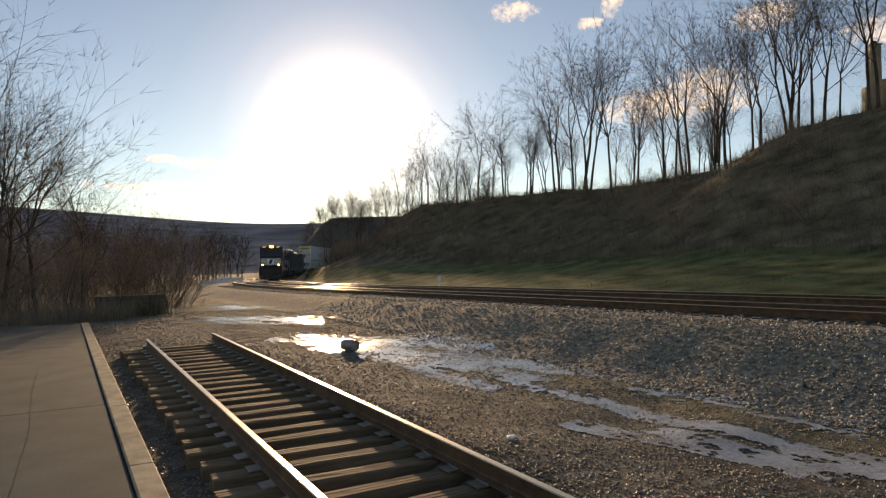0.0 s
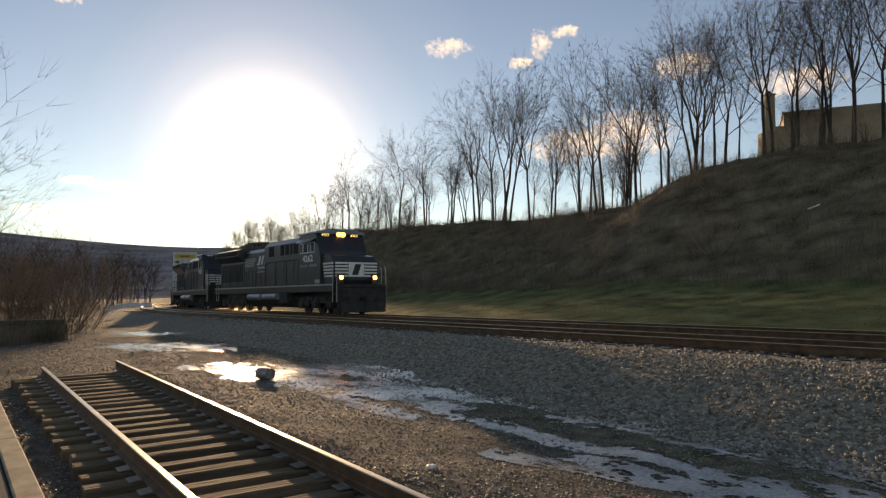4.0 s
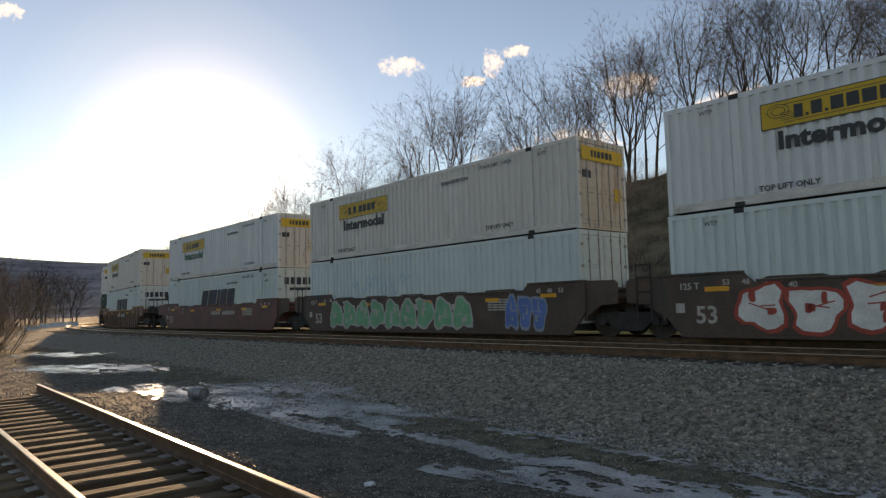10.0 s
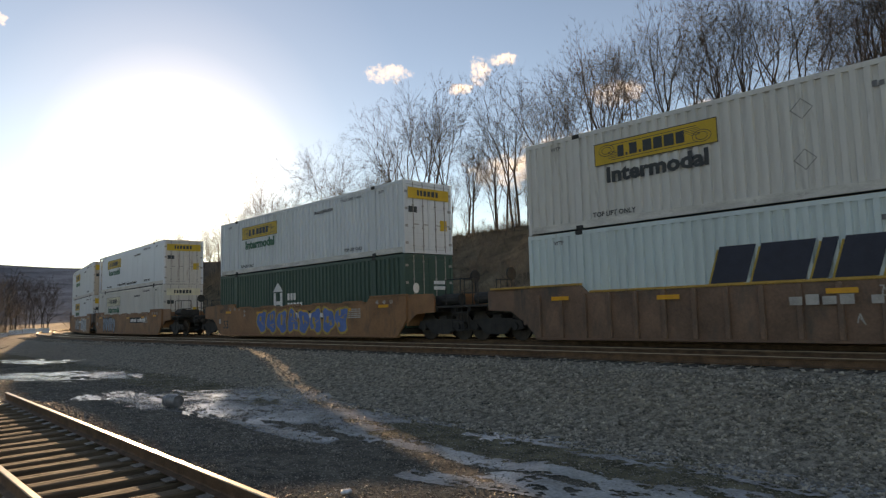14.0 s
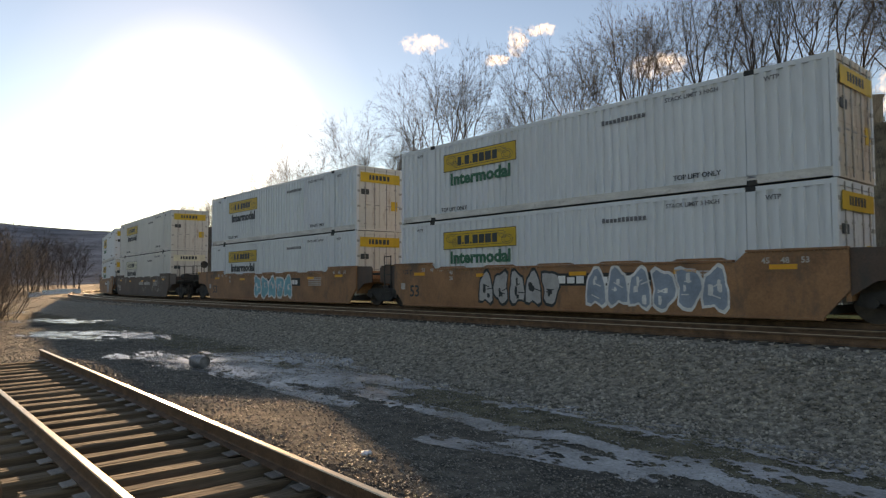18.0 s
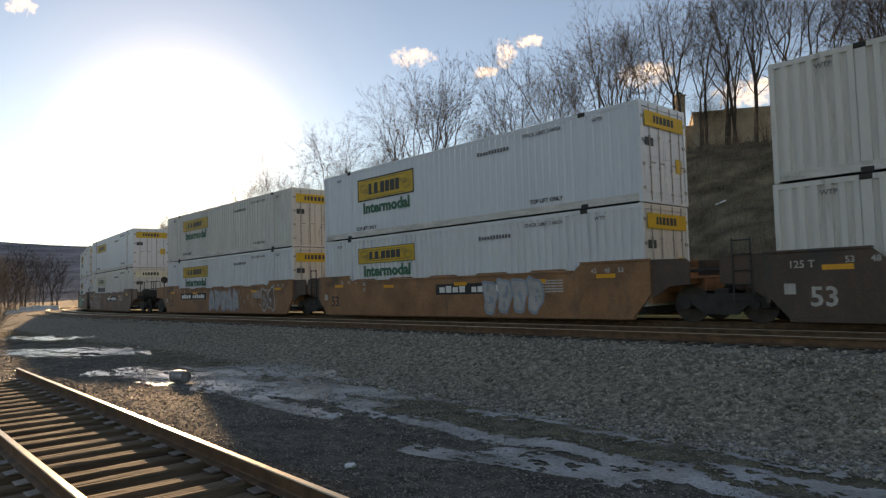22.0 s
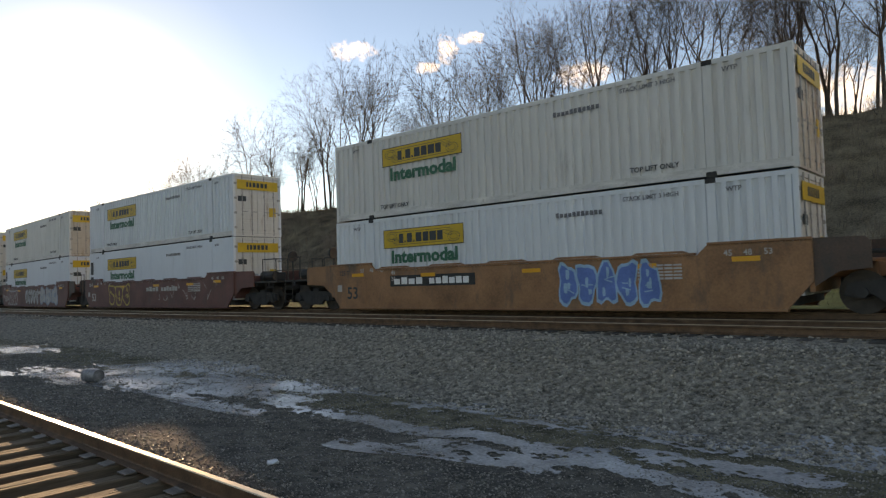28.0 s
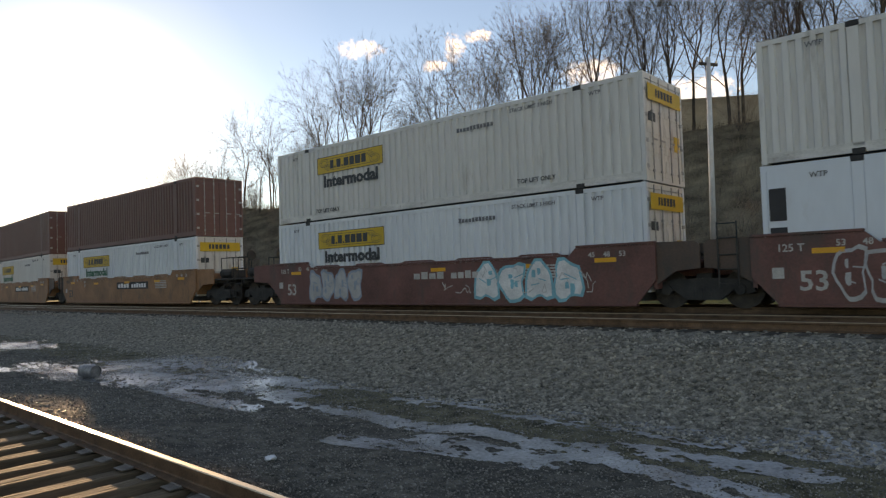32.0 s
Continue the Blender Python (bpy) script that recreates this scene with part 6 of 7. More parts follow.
def segs_mesh(name, segs, material, minr=0.0):
    V, F = [], []
    for p, q, r0, r1, lv in segs:
        n = (7, 5, 4, 3, 3, 3, 3)[lv]
        d = (q - p).normalized()
        a = d.orthogonal().normalized()
        b = d.cross(a)
        base = len(V)
        ring = [a * math.cos(k * math.tau / n) + b * math.sin(k * math.tau / n) for k in range(n)]
        thin = minr if lv < 4 else minr * (0.8 if lv == 4 else 0.62)
        V.extend(p + v * max(r0 if lv < 5 else r0 * 0.7, thin) for v in ring)
        if r1 == 0.0:
            V.append(q)
            F.extend((base + k, base + (k + 1) % n, base + n) for k in range(n))
        else:
            V.extend(q + v * max(r1 if lv < 5 else r1 * 0.7, thin * 0.8) for v in ring)
            F.extend((base + k, base + (k + 1) % n, base + n + (k + 1) % n, base + n + k) for k in range(n))
    me = bpy.data.meshes.new(name)
    me.from_pydata([tuple(v) for v in V], [], F)
    me.polygons.foreach_set("use_smooth", [True] * len(F))
    me.materials.append(material)
    return me


def tree_thing(name, segs, label, category, minr, twig="twig"):
    root = tagged(new(name), label, category)
    t = new("trunk", segs_mesh("trunk", [s for s in segs if s[4] == 0], M["bark"]))
    t.parent = root
    c = new("crown", segs_mesh("crown", [s for s in segs if s[4] > 0], M[twig], minr))
    c.parent = root
    return root


def place(P):
    return float(terrain(np.array([P], float))[0])


def plant(proto, x, y, h, base_h, turn, used, sink=0.0):
    k = h / base_h
    m = pose(x, y, place((x, y)) - sink, 0, 0, turn) @ Matrix.Diagonal((k, k, k, 1))
    if proto not in used:
        used.append(proto)
        proto.matrix_basis = m
        return proto
    src = proto.matrix_basis.copy()
    proto.matrix_basis = Matrix.Identity(4)
    ob = copy_thing(proto, m)
    proto.matrix_basis = src
    return ob


USED = []
TREES = [tree_thing("tree", fork_tree(11, 16, 0.32), "tall bare deciduous tree on high ground", "tree", 0.014),
         tree_thing("tree", fork_tree(23, 16, 0.28, 2, 0.95, laterals=(1, 2, 3, 2)), "twin-stemmed bare deciduous tree on high ground", "tree", 0.014),
         tree_thing("tree", fork_tree(37, 16, 0.30, 1, 1.2, lean=0.16), "leaning bare deciduous tree with open crown", "tree", 0.014),
         tree_thing("tree", fork_tree(41, 16, 0.40, 1, 0.9, first=0.7), "slender bare deciduous tree with high crown", "tree", 0.014),
         tree_thing("tree", fork_tree(59, 16, 0.34, 3, 0.85, laterals=(1, 1, 3, 2), lean=0.06), "multi-stemmed bare deciduous tree on high ground", "tree", 0.014),
         tree_thing("tree", fork_tree(67, 16, 0.24, 1, 1.3, laterals=(3, 3, 3, 2, 1)), "broad bare deciduous tree with spreading limbs", "tree", 0.014),
         tree_thing("tree", fork_tree(73, 16, 0.44, 1, 0.75, first=0.75), "narrow bare deciduous tree with a long clear trunk", "tree", 0.014)]
FAR_TREES = [tree_thing("tree", fork_tree(211, 12, 0.24, 1, 1.1, 5, laterals=(4, 3, 2, 1)), "bare tree of a distant wood", "tree", 0.020),
             tree_thing("tree", fork_tree(223, 12, 0.22, 2, 1.0, 5, laterals=(2, 2, 2, 1)), "twin-stemmed bare tree of a distant wood", "tree", 0.020),
             tree_thing("tree", fork_tree(237, 12, 0.28, 1, 0.9, 5, laterals=(4, 3, 2, 1)), "slender bare tree of a distant wood", "tree", 0.020)]
# x, y, height and habit of the crest trees, from the bend towards the eye
CREST = [(-17.8, 139.3, 15.0, 5), (-12.1, 141.1, 15.0, 5), (-7.0, 138.1, 16.0, 0), (-2.7, 131.6, 19.2, 3), (2.6, 121.3, 15.5, 2), (6.2, 114.5, 19.6, 0), (9.4, 101.7, 15.4, 2),
         (12.9, 95.8, 13.8, 2), (15.9, 90.7, 18.3, 1), (19.7, 89.3, 22.0, 4), (21.3, 83.8, 19.0, 6), (24.8, 84.3, 13.0, 6), (27.3, 81.7, 18.9, 3), (27.7, 75.1, 19.1, 1),
         (30.9, 72.5, 19.8, 0), (32.2, 68.8, 15.6, 6), (32.0, 60.9, 16.3, 4), (34.8, 62.4, 15.4, 3), (34.6, 57.7, 11.0, 6), (36.4, 55.3, 16.9, 0)]
CREST += [(36.8, 53.1, 12.9, 6), (40.3, 53.5, 15.7, 1), (40.4, 50.0, 16.4, 4), (40.8, 45.7, 15.6, 0), (44.6, 46.4, 12.3, 3), (47.9, 45.8, 16.0, 5), (46.7, 41.5, 14.7, 2),
          (49.4, 45.3, 18.0, 1), (46.5, 38.5, 17.0, 0), (49.2, 41.7, 19.0, 4), (49.2, 36.6, 18.0, 3), (52, 39.2, 18.0, 5), (51, 34.2, 18.0, 0), (52, 30, 19.0, 1), (54, 35, 17.0, 6)]
# second row, a little behind
CREST += [(10.6, 111, 15.5, 3), (18.6, 94, 19, 2), (26, 90, 15.5, 1), (29.5, 84, 18.5, 0), (33.2, 80, 20, 4), (35.2, 67, 19, 1), (38, 66, 20, 0), (35.5, 74, 21, 3), (38.6, 60, 17.5, 6), (44.2, 51.6, 18, 6),
          (40.4, 57.5, 18.5, 3), (43.4, 56.5, 20, 2), (45.6, 48.5, 18.5, 0), (48.6, 50, 19, 3), (51.4, 47.2, 19, 5)]
rng_t = random.Random(9)
for i, (x, y, h, k) in enumerate(CREST):
    plant(TREES[k], x, y, h, 16.0, rng_t.uniform(0, 360), USED)
# thinner growth behind and between them
for i in range(44):
    s = rng_t.uniform(-6, 118)
    cu = float(crest(s)[0])
    x, y, _ = on_line(s, cu + rng_t.uniform(-3, 9))
    plant(TREES[(6, 3, 4, 1)[i % 4]], x, y, rng_t.uniform(6, 11.5), 16.0, rng_t.uniform(0, 360), USED)
# trees far along the line
for i in range(30):
    s = rng_t.uniform(112, 230)
    cu = float(crest(s)[0])
    x, y, _ = on_line(s, cu + rng_t.uniform(-6, 14))
    plant(FAR_TREES[i % 3], x, y, rng_t.uniform(8, 12), 12.0, rng_t.uniform(0, 360), USED)
# wood on the rise beyond the bend
for i in range(46):
    x = -56 + 62 * (i + rng_t.random()) / 46
    y = rng_t.uniform(244, 268)
    k = min(1.0, (x + 62) / 30)
    plant(FAR_TREES[i % 3], x, y, rng_t.uniform(8, 13) * (0.5 + 0.5 * k), 12.0, rng_t.uniform(0, 360), USED, 0.3)
# row of trees beyond the yard
for i in range(64):
    az = radians(rng_t.uniform(-31, -16.6))
    d = rng_t.uniform(108, 190)
    plant(FAR_TREES[i % 3], d * math.sin(az), d * math.cos(az), rng_t.uniform(8.5, 13), 12.0, rng_t.uniform(0, 360), USED, 0.5)

RIDGE_SHRUBS = [(-60 + 64 * (i + rng_t.random()) / 44, rng_t.uniform(238, 262), rng_t.uniform(4, 8)) for i in range(44)]
# wooded shoulder of the hill at the bend
for i in range(22):
    s = rng_t.uniform(96, 150)
    x, y, _ = on_line(s, rng_t.uniform(5.6, 14))
    plant(FAR_TREES[i % 3], x, y, rng_t.uniform(4.5, 9), 12.0, rng_t.uniform(0, 360), USED)

SHRUB = [tree_thing("shrub", grow(71, 4, 7, 0.55, 0.12, (7, 7), lean=0.26, thick=0.006, low=0.0), "tangled leafless brown shrub on rough ground", "shrub", 0.006, "shrub_twig"),
         tree_thing("shrub", grow(83, 4, 9, 0.75, 0.10, (6, 6), lean=0.36, thick=0.005, low=0.0), "low leafless thicket shrub on rough ground", "shrub", 0.006, "shrub_twig"),
         tree_thing("shrub", grow(97, 4, 6, 0.40, 0.15, (8, 7), lean=0.16, thick=0.007, low=0.0), "upright leafless shrub with thin stems", "shrub", 0.006, "shrub_twig")]
NEAR_TREES = [tree_thing("tree", fork_tree(131, 11, 0.24, 2, 0.95, 6, lean=0.06, thick=0.009, rise=0.10, laterals=(5, 4, 3, 2, 2), first=0.25), "bare spreading tree with fine drooping twigs", "tree", 0.009, "near_twig"),
              tree_thing("tree", fork_tree(149, 11, 0.28, 1, 0.95, 6, lean=0.06, thick=0.012, rise=0.10, laterals=(8, 5, 3, 2, 2), first=0.2), "bare spreading tree beside the concrete slab", "tree", 0.009, "near_twig")]
for i, (x, y, h) in enumerate(((-16.8, 24.8, 12.0), (-19.8, 24.6, 13.2), (-18.4, 27.0, 10.5), (-18.6, 30.5, 9.5), (-23.0, 28.5, 12.5), (-20, 37, 8.5), (-24, 34, 11))):
    plant(NEAR_TREES[i % 2], x, y, h, 11.0, 50 + i * 77, USED)
for i in range(42):
    x, y = rng_t.uniform(-27, -14.6), rng_t.uniform(23.5, 42)
    if x > -15.9 and y < 32:
        x -= 2.2
    plant(SHRUB[i % 3], x, y, rng_t.uniform(1.4, 4.4), 4.0, rng_t.uniform(0, 360), USED)
for i in range(26):
    plant(SHRUB[i % 3], rng_t.uniform(-66, -26), rng_t.uniform(46, 100), rng_t.uniform(2.5, 5), 4.0, rng_t.uniform(0, 360), USED)
for i in range(26):
    x, y, _ = on_line(rng_t.uniform(90, 140), rng_t.uniform(4.6, 12))
    plant(SHRUB[i % 3], x, y, rng_t.uniform(2, 4.5), 4.0, rng_t.uniform(0, 360), USED)
for i, (x, y, h) in enumerate(RIDGE_SHRUBS):
    plant(SHRUB[i % 3], x, y, h, 4.0, i * 57, USED, 0.3)
# scrub and saplings on the hillside
for i in range(70):
    s = rng_t.uniform(-18, 100)
    cu = float(crest(s)[0])
    x, y, _ = on_line(s, rng_t.uniform(0.42, 0.97) * cu)
    plant(SHRUB[i % 3], x, y, rng_t.uniform(1.2, 3.4), 4.0, rng_t.uniform(0, 360), USED)


def brush(name, count, seed, region, hmin, hmax, rad, material, label, blades=5, plain=False):
    """Fine upright stalks in clumps, all one mesh."""
    rng = np.random.RandomState(seed)
    s, u = region(rng, count)
    xy = np.column_stack([s, u]) if plain else np.array([on_line(a, b)[:2] for a, b in zip(s, u)])
    z = terrain(xy)
    n = count * blades
    base = np.repeat(np.column_stack([xy, z]), blades, 0) + np.column_stack([rng.normal(0, 0.16, n), rng.normal(0, 0.16, n), np.full(n, -0.05)])
    h = np.repeat(rng.uniform(hmin, hmax, count), blades) * rng.uniform(0.5, 1.1, n)
    tip = base + np.column_stack([rng.normal(0, 0.22, n) * h, rng.normal(0, 0.22, n) * h, h])
    a = rng.uniform(0, math.tau, n)
    off = np.column_stack([np.cos(a), np.sin(a), np.zeros(n)]) * rad
    off2 = np.column_stack([-np.sin(a), np.cos(a), np.zeros(n)]) * rad
    V = np.stack([base - off, base + off, base + off2, tip], 1).reshape(-1, 3)
    i0 = np.arange(n) * 4
    F = np.concatenate([np.column_stack([i0, i0 + 1, i0 + 3]), np.column_stack([i0 + 1, i0 + 2, i0 + 3]), np.column_stack([i0 + 2, i0, i0 + 3])])
    me = bpy.data.meshes.new(name)
    me.from_pydata(V.tolist(), [], F.tolist())
    me.materials.append(material)
    return tagged(new(name, me), label, name.replace("_", " "), kind="stuff")


M["brush_stalk"] = mat("brush_stalks", (0.15, 0.112, 0.08), 0.95, 0, 0.3, 0.6, 8, 0, island=0.4)
M["dry_grass"] = mat("dry_stalks", (0.17, 0.13, 0.075), 0.95, 0, 0.3, 0.6, 8, 0, island=0.35)
M["grass_blade"] = mat("grass_blades", (0.088, 0.112, 0.038), 0.95, 0, 0.3, 0.5, 8, 0, island=0.35)
brush("hillside_brush", 9000, 5, lambda r, n: ((lambda s: (s, r.uniform(0.40, 1.02, n) * np.array([float(crest(a)[0]) for a in s])))(r.uniform(-25, 110, n))), 0.4, 1.5, 0.014, M["brush_stalk"], "brown brambles and stalks over the hillside", 5)
brush("dry_weeds", 900, 6, lambda r, n: (r.uniform(-25, 60, n), r.uniform(16.5, 20, n)), 0.4, 1.3, 0.012, M["dry_grass"], "dry weeds at the foot of the hill", 5)
brush("grass", 7000, 7, lambda r, n: (r.uniform(-25, 75, n), r.uniform(4.3, 18.5, n)), 0.05, 0.16, 0.012, M["grass_blade"], "short winter grass beyond the tracks", 4)


def verge(r, n):
    x = r.uniform(-25, -12.6, n)
    return x, np.maximum(22.9 + r.gamma(1.6, 2.2, n), 22.7 + np.clip(x + 14.5, 0, 3) * 2.2)


def round_stack(r, n):
    a = r.uniform(-1.9, 1.9, n)
    return -13.6 + 0.79 * a + r.normal(0, 0.35, n) + 0.1, 28.6 + 0.61 * a - np.abs(r.normal(0, 0.55, n)) - 0.1


brush("verge_brambles", 1100, 15, verge, 0.3, 1.5, 0.009, M["shrub_twig"], "brown brambles and dead stalks beside the slab", 5, True)
brush("verge_weeds", 420, 16, verge, 0.15, 0.6, 0.009, M["grass_blade"], "green winter weeds under the thicket", 4, True)
brush("stack_stalks", 150, 17, round_stack, 0.5, 1.3, 0.010, M["dry_grass"], "dry stalks grown over the stack of ties", 4, True)


# ---------------------------------------------------------------- building, pole and bits on the hill
M["tan_block"] = mat("tan_masonry", (0.44, 0.37, 0.29), 0.85, 0, 0.15, 0.8, 18, 0.4, 0.02)
M["pole_grey"] = mat("pale_pole", (0.55, 0.54, 0.52), 0.6, 0.2, 0.1, 2, 20, 0.1, 0.004)


def build_house():
    root = tagged(new("building"), "flat-roofed tan masonry building with a chimney behind the crest", "building")
    a, b = Vector((40.6, 59.8, 0)), Vector((53.1, 52.4, 0))
    ang = math.degrees(math.atan2(b.y - a.y, b.x - a.x))
    root.matrix_basis = pose(a.x, a.y, 12.7, 0, 0, ang)
    L = (b - a).length
    def add(name, material, *bx, parent=None, bevel=0.0):
        bm = bmesh.new()
        box(bm, *bx, bevel=bevel)
        return part(name, bm, material, parent or root)
    w = add("wall", M["tan_block"], 0, L, 0, 9, -1, 5.9)
    add("parapet", M["tan_block"], -0.12, L + 0.12, -0.12, 9.1, 5.904, 6.15)
    for i in range(7):
        x = 0.2 + i * (L - 0.2) / 7
        add("pilaster", M["tan_block"], x, x + 0.3, -0.08, -0.003, -1, 5.9, parent=w)
    for i in range(7):
        x = 0.5 + i * (L - 0.2) / 7
        for z in (0.2, 2.1, 4.0):
            add("wall_panel", M["tan_block"], x + 0.06, x + (L - 0.2) / 7 - 0.36, -0.035, -0.003, z, z + 1.78, parent=w)
    for name, material, bx in (("chimney", M["tan_block"], (-0.45, 0.45, -0.45, 0.45, -1, 7.9)), ("chimney_cap", M["curb"], (-0.53, 0.53, -0.53, 0.53, 7.904, 8.08)),
                               ("chimney_flue", M["bark"], (-0.2, 0.2, -0.2, 0.2, 8.084, 8.4)), ("chimney_shoulder", M["tan_block"], (-0.95, -0.454, -0.42, 0.42, -1, 4.2))):
        o = add(name, material, *bx, bevel=0.03)
        o.matrix_basis = pose(-1.3, 0.2, 0, 0, 0, 22)
    add("side_wing", M["tan_block"], -0.696, -0.004, 0.4, 8, -1, 4.9)


build_house()


def build_pole():
    x, y = 26.03, 29.1
    z = place((x, y))
    root = tagged(new("utility_pole"), "pale utility pole with a short crossarm", "utility pole")
    root.location = (x, y, z)
    bm = bmesh.new()
    tube(bm, [(0, 0, -0.3), (0, 0, 5), (0.02, 0, 13.2 - z)], 0.17, 0.12, 12)
    part("shaft", bm, M["pole_grey"], root, smooth=True)
    bm = bmesh.new()
    box(bm, -0.5, 0.5, -0.06, 0.06, -0.075, 0.075, bevel=0.01)
    c = part("crossarm", bm, M["bark"], root)
    c.location = (0.02, 0, 12.83 - z)
    c.rotation_euler = (0, radians(8), radians(-25))
    for k in (-0.42, -0.15, 0.42):
        bm = bmesh.new()
        tube(bm, [(k, 0, 0.07), (k, 0, 0.25)], 0.04, n=8)
        part("insulator", bm, M["pole_grey"], c)


build_pole()


def build_debris():
    az, el, d = radians(36.0), radians(6.6), 51.0
    x, y = d * math.sin(az), d * math.cos(az)
    bm = bmesh.new()
    box(bm, -0.38, 0.38, -0.09, 0.09, 0, 0.05, bevel=0.01)
    o = tagged(part("white_plank", bm, M["white_paint"]), "white board lying on the hillside", "board")
    o.matrix_basis = pose(x, y, place((x, y)) + 0.12, 30, -22, -30)


build_debris()


def build_marker():
    x, y, _ = on_line(33.0, 4.6)
    root = tagged(new("marker_post"), "short white marker post beside the far track", "marker post")
    root.location = (x, y, place((x, y)))
    bm = bmesh.new()
    box(bm, -0.05, 0.05, -0.05, 0.05, -0.1, 0.85, bevel=0.008)
    part("post", bm, M["white_paint"], root)
    bm = bmesh.new()
    box(bm, -0.13, 0.13, -0.075, -0.052, 0.6, 0.95, bevel=0.006)
    part("plate", bm, M["white_paint"], root)


build_marker()


def build_barriers():
    proto = None
    for i in range(4):
        az = radians(-19.6 + i * 0.85)
        d = 96.0 + 0.4 * i
        x, y = d * math.sin(az), d * math.cos(az)
        m = pose(x, y, place((x, y)) + 0.02, 0, 0, 20)
        if proto is None:
            bm = bmesh.new()
            prism(bm, [(-0.3, 0), (0.3, 0), (0.14, 0.25), (0.09, 0.6), (-0.09, 0.6), (-0.14, 0.25)], -0.70, 0.70, "x")
            proto = tagged(part("road_barrier", finish(bm), M["white_paint"]), "low white concrete barrier at the far end of the yard", "barrier", "barriers at the yard end")
            proto.matrix_basis = m
        else:
            copy_thing(proto, m)


build_barriers()

# ---------------------------------------------------------------- yard: slab, ties, keg, litter, ice
E_A, E_B = Vector((-11.92, 22.42, 0)), Vector((-2.31, 5.59, 0))
E_DIR = (E_B - E_A).normalized()
E_LEFT = Vector((E_DIR.y, -E_DIR.x, 0))      # away from the track


def build_slab():
    root = tagged(new("concrete_slab"), "worn grey concrete platform slab with a pale curb", "platform", kind="structure")
    ang = math.degrees(math.atan2(E_DIR.y, E_DIR.x))
    root.matrix_basis = pose(E_A.x, E_A.y, 0, 0, 0, ang)
    # local x runs along the edge towards the eye, -y away from the track
    sgn = 1 if (Matrix.Rotation(radians(ang), 3, "Z") @ Vector((0, 1, 0))).dot(E_LEFT) > 0 else -1
    x = 0.0
    for ln in (6.9, 8.0, 8.0, 8.0, 8.0):
        for k in range(2):
            y0, y1 = 0.245 + k * 4.2, 0.245 + k * 4.2 + 4.19
            bm = bmesh.new()
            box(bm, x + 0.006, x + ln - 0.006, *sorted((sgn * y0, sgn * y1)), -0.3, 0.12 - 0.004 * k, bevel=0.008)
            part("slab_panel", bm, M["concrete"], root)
        x += ln
    x = 0.0
    for ln in (3.0, 3.2, 2.9, 3.1, 3.0, 3.1, 3.0, 3.0, 3.1, 3.0, 3.0, 3.0):
        bm = bmesh.new()
        box(bm, x + 0.004, x + ln - 0.004, *sorted((0, sgn * 0.23)), -0.3, 0.145, bevel=0.015)
        part("curb_block", bm, M["curb"], root)
        x += ln
    # crack
    bm = bmesh.new()
    rng = random.Random(2)
    prev = None
    for i in range(40):
        px, py = 11 + i * 0.25, sgn * (1.15 + 0.03 * math.sin(i * 0.23) + rng.uniform(-0.008, 0.008))
        row = (bm.verts.new((px, py - 0.003, 0.1245)), bm.verts.new((px, py + 0.003, 0.1245)))
        if prev:
            bm.faces.new((prev[0], row[0], row[1], prev[1]))
        prev = row
    part("crack", bm, M["ink"], root)


build_slab()


M["tie_heap"] = mat("rotten_tie_wood", (0.115, 0.09, 0.068), 0.95, 0, 0.35, 3, 40, 0.9, 0.015, obj=0.3, spec=0.1)


def build_tie_stack():
    ang = math.degrees(math.atan2(30.06 - 28.4, -12.6 + 14.78))
    proto = None
    rng = random.Random(12)
    for layer in range(4):
        for row in range(3):
            if layer == 3 and row == 2:
                continue
            m = pose(-13.6, 29.0, place((-13.6, 29.0)), 0, 0, ang + rng.uniform(-4, 4)) @ pose(rng.uniform(-0.34, 0.34), row * 0.27, 0.01 + layer * 0.215)
            if proto is None:
                bm = worn_tie(90, 1.3, 0.115, 0.21)
                proto = tagged(part("old_tie", bm, M["tie_heap"]), "dark discarded railway tie in a stack", "railway tie", "stack of old ties")
                proto.matrix_basis = m
            else:
                copy_thing(proto, m)


build_tie_stack()
M["keg_steel"] = mat("dull_keg_steel", (0.27, 0.26, 0.25), 0.4, 0.55, 0.25, 6, 40, 0.2, 0.004, dirt=(0.12, 0.07, 0.04), dirt_scale=4, dirt_cut=0.55)


